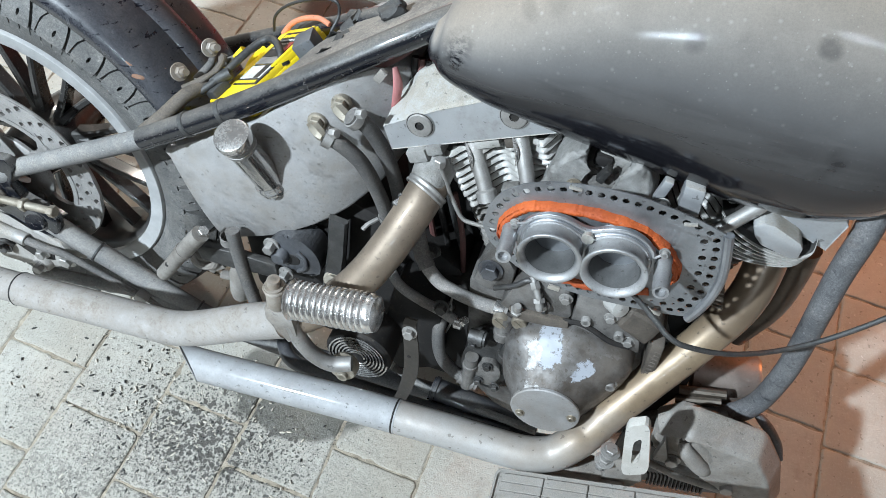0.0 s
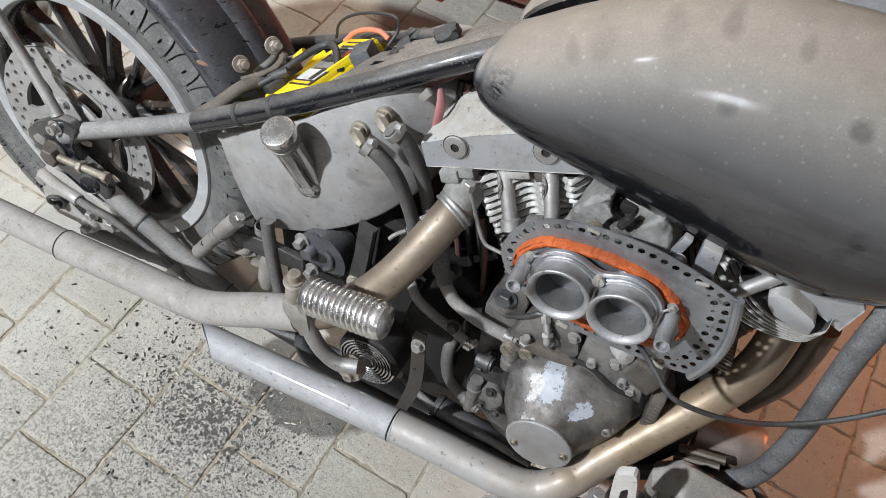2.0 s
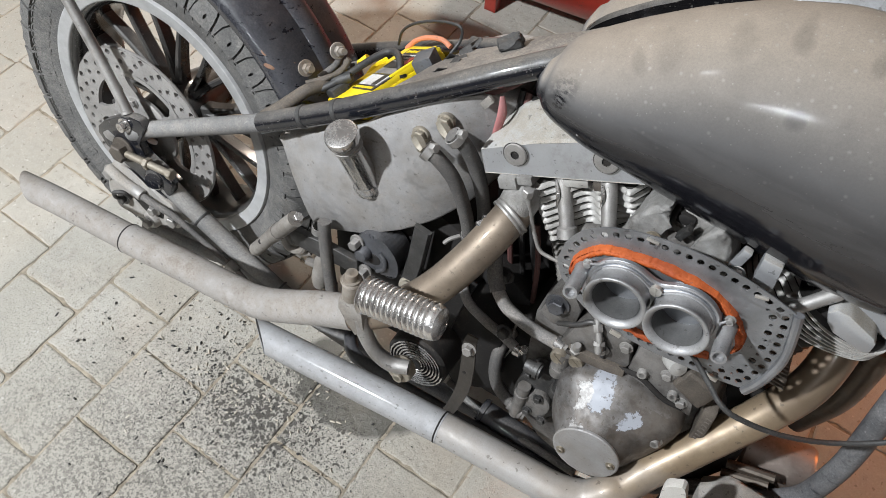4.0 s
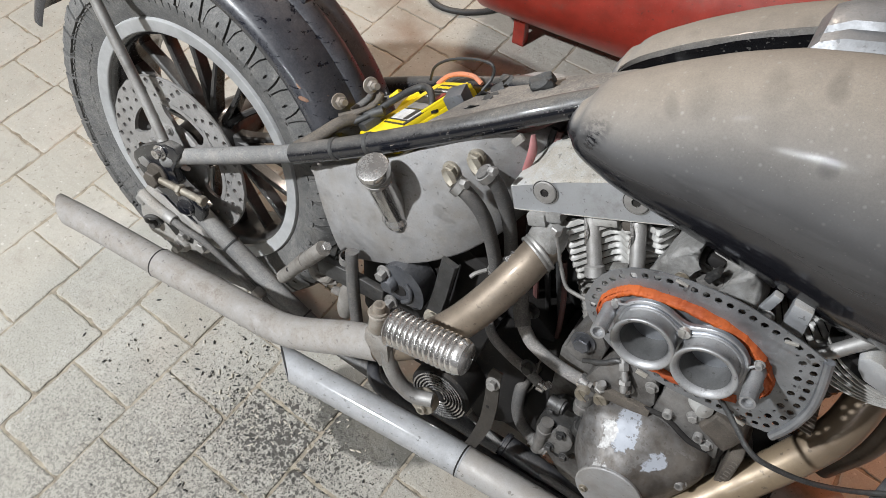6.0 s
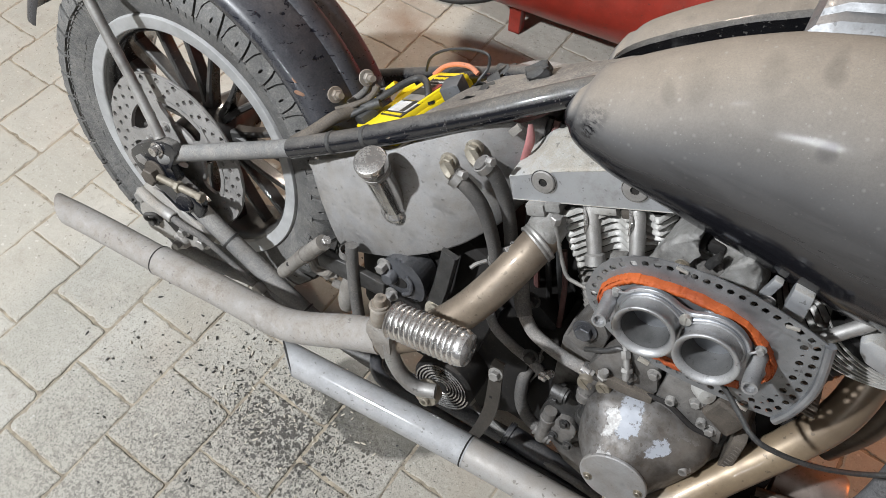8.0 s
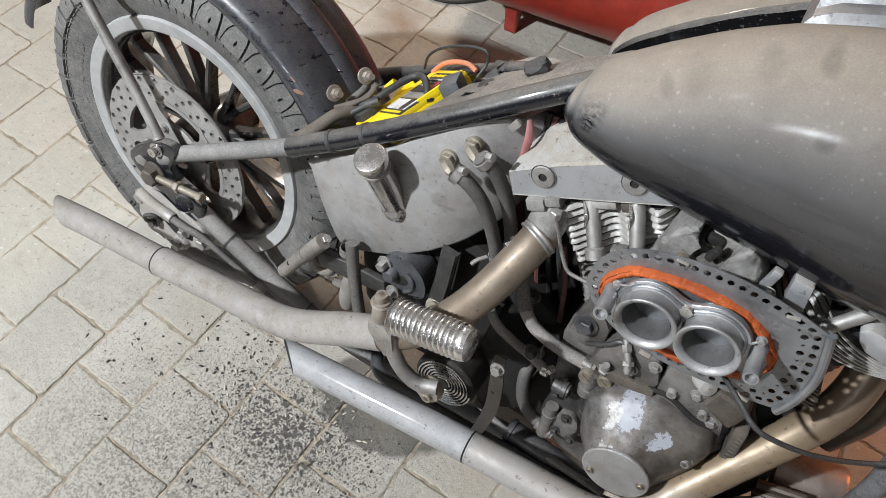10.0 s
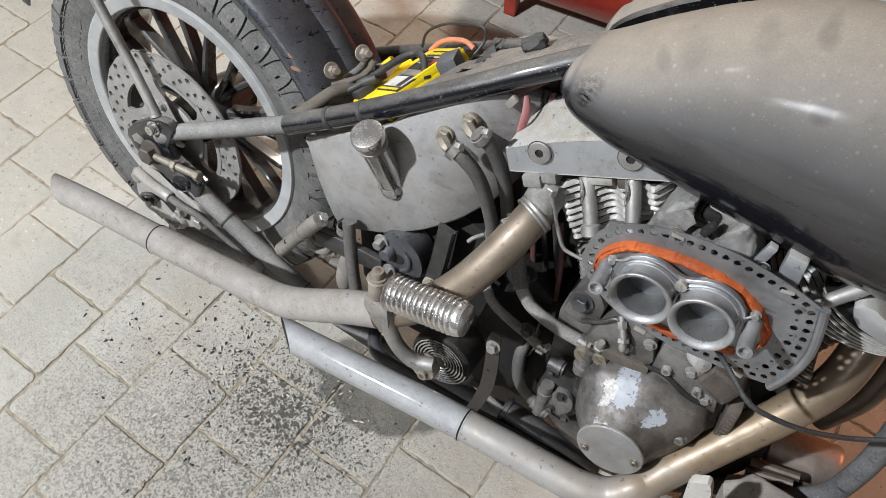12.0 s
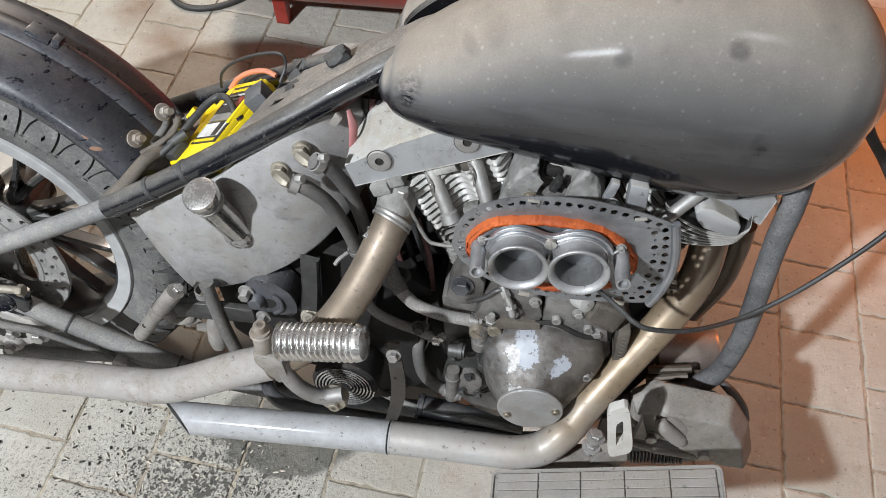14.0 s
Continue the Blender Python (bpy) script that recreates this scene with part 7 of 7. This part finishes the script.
HOUSE = [(1.004, 0.278), (1.032, 0.318), (1.047, 0.320), (1.132, 0.312), (1.140, 0.306), (1.176, 0.258), (1.203, 0.192), (1.206, 0.172), (1.196, 0.166), (1.150, 0.184), (1.110, 0.186), (1.045, 0.190), (1.012, 0.222)]
SLOPES = [1.7, 1.7, 1.7, 2.0, 2.2, 2.2, 2.2, 4.0, 5.0, 5.0, 5.0, 5.0, 3.0]


def housing_rise(x, z):
    """How far the cast face stands proud: planes met by soft edges, less the arched hollow."""
    total = 0.034 ** -20
    for n, k in enumerate(SLOPES):
        (ax, az), (bx, bz) = HOUSE[n], HOUSE[(n + 1) % len(HOUSE)]
        d = ((az - z) * (bx - ax) - (ax - x) * (bz - az)) / math.hypot(bx - ax, bz - az)
        total += max(d * k, 0.0004) ** -20
    h = total ** (-1 / 20)
    e = math.hypot((x - 1.040 - 0.18 * (z - 0.23)) / 0.044, (z - 0.218) / 0.072)
    t = min(max((e - 0.94) / 0.11, 0.0), 1.0)
    t = t * t * (3 - 2 * t)
    return min(h, 0.011) * (1 - t) + h * t


def house_span(x):
    cut = []
    for (ax, az), (bx, bz) in zip(HOUSE, HOUSE[1:] + HOUSE[:1]):
        if (ax - x) * (bx - x) <= 0 and ax != bx:
            cut.append(az + (bz - az) * (x - ax) / (bx - ax))
    return min(cut), max(cut)


bm = bmesh.new()
cols = []
for i in range(57):
    x = 1.0045 + 0.2010 * i / 56
    lo, hi = house_span(x)
    zs = [lo + (hi - lo) * (0.5 - 0.5 * math.cos(math.pi * (0.25 * k / 44 * 4) )) * 0.35 + (hi - lo) * k / 44 * 0.65 for k in range(45)]
    cols.append([bm.verts.new((x, -0.146, lo))] + [bm.verts.new((x, -0.150 - housing_rise(x, z), z)) for z in zs] + [bm.verts.new((x, -0.146, hi))])
for a, b in zip(cols, cols[1:]):
    for k in range(len(a) - 1):
        bm.faces.new((a[k], a[k + 1], b[k + 1], b[k]))
part("housing", bm, M_TAN, master, "cast box with an arched hollow", sharp=50)
part("housing_back", slab([(1.09 + (x - 1.09) * 0.90, 0.226 + (z - 0.25) * 0.74) for x, z in HOUSE], -0.149, -0.110, 0.003), M_TAN, master)
part("reservoir_boss", tube([(1.044, -0.172, 0.272), (1.050, -0.180, 0.264), (1.076, -0.182, 0.242), (1.088, -0.176, 0.231)], [0.007, 0.0105, 0.0115, 0.008], 24), M_TAN, master, "bright oval boss")
part("boss_shoulder", tube([(1.050, -0.161, 0.270), (1.080, -0.164, 0.238), (1.092, -0.160, 0.225)], [0.014, 0.020, 0.014], 20), M_TAN, master)
part("web", slab([(1.022, 0.262), (1.044, 0.205), (1.022, 0.205)], -0.170, -0.158, 0.002), M_OIL, master)
for p in ((1.046, -0.164, 0.212), (1.121, -0.181, 0.214)):
    part("housing_bolt", hexhead(p, OUT, 0.0085, 0.010), M_STEEL, master)
part("lower_bracket", slab([(0.975, 0.215), (1.05, 0.196), (1.145, 0.186), (1.165, 0.150), (1.10, 0.115), (0.975, 0.10)], -0.148, -0.140, 0.002), M_DARKMET, master, "sooty bracket below the housing")
part("link_rod", tube([(0.995, -0.172, 0.205), (1.06, -0.172, 0.186), (1.125, -0.172, 0.186)], 0.005, 12, smooth=False), M_TAN, master)
coil = [(1.030 + 0.076 * i / 180, -0.165 + 0.0085 * math.cos(2 * math.pi * 15 * i / 180), 0.146 + 0.020 * i / 180 + 0.0085 * math.sin(2 * math.pi * 15 * i / 180)) for i in range(181)]
part("return_spring", tube(coil, 0.0013, 6, 1, smooth=False), M_DARKMET, master, "dark coil spring")
part("hose", tube([(1.130, -0.10, 0.285), (1.150, -0.10, 0.268), (1.168, -0.10, 0.250), (1.188, -0.10, 0.224), (1.203, -0.10, 0.196)], [0.004, 0.007, 0.007, 0.006, 0.004], 12), M_CRADLE, master)
brake = empty("brake_pedal", bike, "pale slotted brake pedal pad")


def rounded(pts, times=2):
    """Corners of a closed outline cut round."""
    for _ in range(times):
        pts = [q for a, b in zip(pts, pts[1:] + pts[:1]) for q in ((a[0] * 0.87 + b[0] * 0.13, a[1] * 0.87 + b[1] * 0.13), (a[0] * 0.13 + b[0] * 0.87, a[1] * 0.13 + b[1] * 0.87))]
    return pts


PAD = [(0.944, 0.376), (0.967, 0.396), (0.998, 0.290), (0.968, 0.267)]
SLOT = [(0.961, 0.349), (0.9675, 0.362), (0.979, 0.312), (0.9715, 0.301)]
outer, hole = resample(rounded(PAD), 48), resample(rounded(SLOT), 48)
mid = Vector((0.969, 0, 0.332))
rings = [[(p.x, -0.234, p.z) for p in outer], [(p.x, -0.243, p.z) for p in outer], [(mid.x + (p.x - mid.x) * 0.97, -0.2458, mid.z + (p.z - mid.z) * 0.985) for p in outer], [(p.x, -0.246, p.z) for p in hole], [(p.x, -0.234, p.z) for p in hole]]
bm = bmesh.new()
skin(bm, rings + rings[:1], True, False)
part("pedal_pad", bm, M_PAD, brake, "pale pad with a long slot", sharp=30)
part("pedal_arm", slab([(0.955, 0.290), (0.985, 0.300), (1.000, 0.250), (0.985, 0.215), (0.952, 0.215)], -0.235, -0.222, 0.003), M_TAN, brake)
bm = tube([(0.944, -0.235, 0.255), (0.946, -0.235, 0.300)], 0.0065, 14, smooth=False)
hexhead((0.946, -0.235, 0.296), (0, 0, 1), 0.0085, 0.010, bm)
hexhead((0.9448, -0.235, 0.272), (0, 0, 1), 0.0085, 0.008, bm)
part("pivot_bolt", bm, M_STEEL, brake)
board = empty("footboard", bike, "grey-brown rubber footboard with grooves")
FB = pose(0.963, -0.318, 0.262, 0, -20, 0)
edge = [(sx * 0.142 + 0.009 * math.cos(radians(a + b)), sy * 0.047 + 0.009 * math.sin(radians(a + b))) for sx, sy, a in ((1, 1, 0), (-1, 1, 90), (-1, -1, 180), (1, -1, 270)) for b in (0, 22, 45, 67, 90)]
rows = [[(x * s, y * t, z) for x, y in edge] for s, t, z in ((1.0, 1.0, -0.007), (1.0, 1.0, 0.0085), (0.992, 0.978, 0.0100), (0.978, 0.945, 0.0100), (0.972, 0.93, 0.0062))]
bm = bmesh.new()
skin(bm, rows)
bm.transform(FB)
part("base", bm, M_BOARD, board, "rubber mat with a raised rounded border")
for i in range(5):
    for j in range(8):
        bm = block((-0.114 + 0.057 * i, -0.044 + 0.0125 * j, 0.0075), (0.0555, 0.0119, 0.004), 0.0008, (0, 0, 0), None, 1)
        bm.transform(FB)
        part("tread_pad", bm, M_BOARD, board)
part("board_bracket", slab([(0.86, 0.19), (0.98, 0.235), (0.99, 0.215), (0.87, 0.17)], -0.262, -0.20, 0.003), M_TAN, board)

# -- battery with cables
BAT = pose(0.394, 0.004, 0.562, 0, -35, 6) @ pose(0.0065, -0.026, 0.0, 0, 0, -29.4)
batt = new("battery")
batt.matrix_world = Matrix.Rotation(radians(-LEAN), 4, "X") @ BAT
tagged(batt, "yellow motorcycle battery with black label, wedged between the frame tubes", "battery")
part("case", block((0, 0.004, -0.008), (0.087, 0.142, 0.026), 0.004), M_YELLOW, batt)
part("lid", block((0, 0, 0.008), (0.084, 0.147, 0.010), 0.003), M_YELLOW, batt)
part("lid_rib", block((0.038, 0.030, 0.013), (0.006, 0.080, 0.006), 0.0015), M_YELLOW, batt)


def print_on(x, y, w, l, mat, up=0.0, name="print_bar", label=""):
    part(name, block((x, y, 0.0134 + up), (w, l, 0.0010), 0.0002, segs=1), mat, batt, label)


print_on(0.005, 0.038, 0.052, 0.050, M_INK, 0, "label", "black printed label")
print_on(0.011, -0.023, 0.060, 0.039, M_INK, 0, "label", "black label frame")
print_on(0.010, -0.019, 0.051, 0.024, M_WHITE, 0.0008, "label_panel", "white label panel")
print_on(0.026, -0.019, 0.012, 0.024, M_INK, 0.0013)
print_on(0.007, 0.004, 0.048, 0.014, M_STEEL, 0.0008, "label_panel", "grey label panel")
for k in range(11):
    print_on(-0.013 + 0.0046 * k, -0.0375, 0.0030, 0.0046, M_YELLOW, 0.0008)
for k in range(9):
    print_on(-0.015 + 0.0045 * k, 0.055, 0.0028, 0.0062 - 0.001 * (k % 3), M_YELLOW, 0.0008)
for k in range(3):
    for j in range(6 - k):
        print_on(-0.014 + 0.0070 * j, 0.045 - 0.0075 * k, 0.0052, 0.0030, M_WHITE, 0.0008)
print_on(0.022, 0.030, 0.012, 0.020, M_RED, 0.0008)
part("terminal_block", block((-0.034, -0.056, 0.014), (0.024, 0.028, 0.020), 0.005), M_RUBBER, batt, "black terminal boot")
part("corner_strap", tube([(-0.046, -0.010, 0.004), (-0.046, 0.012, 0.012), (-0.044, 0.034, 0.012)], 0.006, 8, flat=0.7), M_YELLOW, batt, "yellow strap")

CABLE = [(0.330, -0.070, 0.545), (0.346, -0.056, 0.558), (0.364, -0.030, 0.577), (0.377, -0.010, 0.589), (0.390, 0.0, 0.597), (0.405, -0.006, 0.602), (0.417, -0.018, 0.598), (0.424, -0.028, 0.590)]
part("battery_cable", tube(CABLE, 0.0050, 14), M_RUBBER, bike, "thick black battery cable")
part("battery_cable", tube([(0.300, -0.062, 0.530), (0.318, -0.056, 0.545), (0.332, -0.050, 0.555), (0.341, -0.032, 0.565), (0.357, -0.018, 0.574)], 0.0042, 12), M_HOSE, bike, "frayed brown cable end")
part("battery_cable", tube([(0.312, -0.050, 0.545), (0.325, -0.030, 0.562), (0.318, -0.010, 0.566)], 0.005, 12), M_HOSE, bike)
part("cable_lug", lathe([(0.004, -0.002), (0.011, -0.002), (0.011, 0.002), (0.004, 0.002)], (0.425, -0.030, 0.589), (-0.5, 0.2, 0.8), 16), M_DARKMET, bike)
for row, r in (([(0.305, -0.07, 0.543), (0.321, -0.06, 0.551), (0.339, -0.05, 0.563), (0.349, -0.045, 0.577), (0.352, -0.04, 0.588)], 0.0042), ([(0.307, -0.06, 0.533), (0.329, -0.05, 0.553), (0.348, -0.04, 0.561), (0.356, -0.04, 0.556)], 0.0050), ([(0.318, -0.066, 0.546), (0.336, -0.058, 0.562), (0.347, -0.048, 0.571), (0.344, -0.036, 0.580)], 0.0030)):
    part("frayed_wire", tube(row, r, 10), M_GRIME, bike, "frayed dusty brown wire end")
part("rubber_boot", tube([(0.340, -0.055, 0.553), (0.350, -0.051, 0.560), (0.361, -0.045, 0.567)], [0.008, 0.0085, 0.007], 14, smooth=False), M_RUBBER, bike, "black rubber cable boot")
part("strap", tube([(0.341, -0.02, 0.552), (0.354, -0.02, 0.570), (0.367, -0.015, 0.584)], [0.0055, 0.0055, 0.0075], 10, flat=0.7), M_YELLOW, bike, "yellow plastic strap")
part("orange_cable", tube([(0.386, 0.055, 0.575), (0.400, 0.055, 0.594), (0.421, 0.050, 0.609), (0.443, 0.045, 0.617), (0.459, 0.040, 0.615)], 0.0036, 10), M_ORWIRE, bike, "orange cable over the battery")
part("thin_wire", tube([(0.375, 0.050, 0.579), (0.384, 0.040, 0.608), (0.408, 0.030, 0.634), (0.445, 0.020, 0.656), (0.479, 0.010, 0.667), (0.484, 0.010, 0.651), (0.478, 0.0, 0.632)], 0.0020, 8), M_RUBBER, bike, "thin black wire loop")
part("thin_wire", tube([(0.335, -0.100, 0.535), (0.318, -0.105, 0.522), (0.305, -0.11, 0.50), (0.312, -0.12, 0.49)], 0.0035, 8), M_TAN, bike)
part("terminal_block", block((0.449, -0.004, 0.607), (0.028, 0.032, 0.026), 0.003, (0, -34, 15)), M_BOX, bike, "grey square cable clamp")

# ---------------------------------------------------------------- things on the floor behind


def compressor():
    ob = new("air_compressor")
    tagged(ob, "red enamel air compressor tank on short legs", "compressor")
    prof = [(0.0, 0.0), (0.06, 0.004), (0.13, 0.025), (0.175, 0.06), (0.198, 0.11), (0.2, 0.14), (0.2, 1.15), (0.198, 1.18), (0.16, 1.24), (0.06, 1.28), (0.0, 1.285)]
    part("tank", lathe(prof, (-0.02, 0.985, 0.262), (0.998, 0.06, 0), 64, cap=False), M_RED, ob)
    for x, y in ((0.183, 0.908), (0.19, 1.12), (1.0, 0.96), (1.0, 1.17)):
        bm = slab([(x - 0.016, 0.0), (x + 0.014, 0.0), (x + 0.017, 0.14), (x - 0.017, 0.14)], y - 0.003, y + 0.003, 0.001)
        block((x, y + 0.012, 0.003), (0.03, 0.03, 0.006), 0.001, bm=bm)
        block((x + 0.013, y + 0.012, 0.06), (0.005, 0.028, 0.12), 0.001, bm=bm)
        part("leg", bm, M_RED, ob)


compressor()
hose = part("air_hose", tube([(-0.30, 1.30, 0.008), (-0.17, 1.02, 0.008), (-0.11, 0.935, 0.008), (-0.05, 0.913, 0.008), (0.02, 0.938, 0.008), (0.08, 1.0, 0.008), (0.12, 1.10, 0.008), (0.2, 1.3, 0.008)], 0.008, 12), M_RUBBER)
tagged(hose, "black air hose lying on the pavers", "hose")


# ---------------------------------------------------------------- pavers and litter, last
GA, GO, PW, PL = -0.0682, -0.2274, 0.1577, 0.1593
ROW_S = {-4: 0.096, -3: -0.054, -2: -0.129, -1: -0.201, 0: -0.270, 1: -0.345, 2: -0.409, 3: -0.33, 4: -0.24, 5: -0.148, 6: -0.21, 7: -0.29, 8: -0.07, 9: -0.12, 10: 0.172, 11: 0.556}
floor = new("floor")
tagged(floor, "worn square concrete pavers with sandy joints", "floor", kind="structure")


def paver_mesh(k):
    rnd = random.Random(100 + k)
    bm = bmesh.new()
    w, l = PW / 2 - 0.0010, PL / 2 - 0.0010
    base = []
    for sx, sy in ((-1, -1), (1, -1), (1, 1), (-1, 1)):
        c = 0.002 + rnd.random() ** 2 * 0.010
        if sx * sy > 0:
            base += [(sx * w, sy * (l - c)), (sx * (w - 0.3 * c), sy * (l - 0.3 * c)), (sx * (w - c), sy * l)]
        else:
            base += [(sx * (w - c), sy * l), (sx * (w - 0.3 * c), sy * (l - 0.3 * c)), (sx * w, sy * (l - c))]
    full = []
    for a, b in zip(base, base[1:] + base[:1]):
        full.append(a)
        if math.hypot(a[0] - b[0], a[1] - b[1]) > 0.05:
            for i in range(1, 12):
                t = i / 12
                x, y = a[0] + (b[0] - a[0]) * t, a[1] + (b[1] - a[1]) * t
                j = -0.0010 + 0.0022 * noise.noise((x * 45, y * 45, k * 3.1)) + 0.0016 * noise.noise((x * 160, y * 160, k * 5.7))
                if rnd.random() < 0.07:
                    j -= 0.003
                full.append((x * (1 + j / 0.079), y * (1 + j / 0.079)))
    rings = []
    for s, z in ((1.0, -0.014), (1.0, -0.0034), (0.988, -0.0013), (0.955, -0.0002), (0.89, 0.0)):
        rings.append([(x * s, y * s, z) for x, y in full])
    made = [[bm.verts.new(p) for p in r] for r in rings]
    n = len(full)
    for a, b in zip(made, made[1:]):
        for i in range(n):
            bm.faces.new((a[i], a[(i + 1) % n], b[(i + 1) % n], b[i]))
    bm.faces.new(made[-1])
    for f in bm.faces:
        f.smooth = False
    me = bpy.data.meshes.new("paver")
    bm.to_mesh(me)
    bm.free()
    me.materials.append(M_PAVER)
    return me


PAVERS = [paver_mesh(k) for k in range(14)]
rnd = random.Random(5)
rest = []
nv, lv = Vector((math.cos(GA), math.sin(GA), 0)), Vector((-math.sin(GA), math.cos(GA), 0))
for k in range(-27, 30):
    s0 = ROW_S.get(k, (k * 0.37 % 1) * PL)
    for j in range(-30, 33):
        s = (s0 % PL) + j * PL + PL / 2
        c = nv * (GO + (k + 0.5) * PW) + lv * s
        m = Matrix.Translation((c.x, c.y, rnd.uniform(-0.0018, 0.0008))) @ Matrix.Rotation(GA + rnd.uniform(-0.010, 0.010) + math.pi * rnd.randrange(2), 4, "Z") @ Matrix.Rotation(rnd.uniform(-0.008, 0.008), 4, "X") @ Matrix.Rotation(rnd.uniform(-0.008, 0.008), 4, "Y")
        me = PAVERS[rnd.randrange(14)]
        near = (-0.95 < c.x < 0.75 and -0.72 < c.y < 1.0) or (0.7 < c.x < 1.75 and -0.35 < c.y < 1.0)
        if near:
            ob = new("paver", me)
            ob.parent = floor
            ob.matrix_basis = m
        elif abs(c.x - 0.5) < 4.1 and abs(c.y - 0.6) < 4.1:
            rest.append((me, m))
verts, faces = [], []
for me, m in rest:
    o = len(verts)
    verts += [tuple(m @ v.co) for v in me.vertices]
    faces += [tuple(o + i for i in p.vertices) for p in me.polygons]
me = bpy.data.meshes.new("paver_field")
me.from_pydata(verts, [], faces)
me.materials.append(M_PAVER)
ob = new("paver_field", me)
ob.parent = floor
tagged(ob, kind="stuff")


def litter(name, count, material, label, pick, size, thick, seed, longer=(1.0, 2.4)):
    rnd = random.Random(seed)
    verts, faces = [], []
    for i in range(count):
        x, y = pick(rnd)
        r = size * rnd.uniform(0.45, 1.25)
        el = rnd.uniform(*longer)
        a = rnd.uniform(0, math.pi)
        o = len(verts)
        tilt = rnd.uniform(-0.3, 0.3)
        for z, s in ((0.0, 1.0), (thick * r, 0.6)):
            for q in range(6):
                b = 2 * math.pi * q / 6
                px, py = r * s * math.cos(b) * el * rnd.uniform(0.8, 1.15), r * s * math.sin(b) * rnd.uniform(0.8, 1.15)
                verts.append((x + px * math.cos(a) - py * math.sin(a), y + px * math.sin(a) + py * math.cos(a), 0.0012 + z + tilt * px * 0.3))
        faces += [tuple(o + 6 + q for q in range(6))] + [(o + q, o + (q + 1) % 6, o + 6 + (q + 1) % 6, o + 6 + q) for q in range(6)]
    me = bpy.data.meshes.new(name)
    me.from_pydata(verts, [], faces)
    me.materials.append(material)
    tagged(new(name, me), label, "litter", kind="stuff")


litter("oily_grains", 1500, M_FLAKE, "fine black oily grains scattered on the pavers", lambda r: (r.gauss(0.31, 0.14), r.gauss(-0.26, 0.09)), 0.0008, 0.6, 1)
litter("black_droppings", 190, M_FLAKE, "small black droppings strewn on the pavers", lambda r: (r.gauss(0.20, 0.15), r.gauss(-0.21, 0.12)), 0.0017, 0.8, 2, (1.3, 3.0))
litter("pale_husks", 300, M_HUSK, "pale seed husks among the black grains", lambda r: (r.gauss(0.28, 0.12), r.gauss(-0.19, 0.09)), 0.0015, 0.5, 3, (1.8, 4.2))
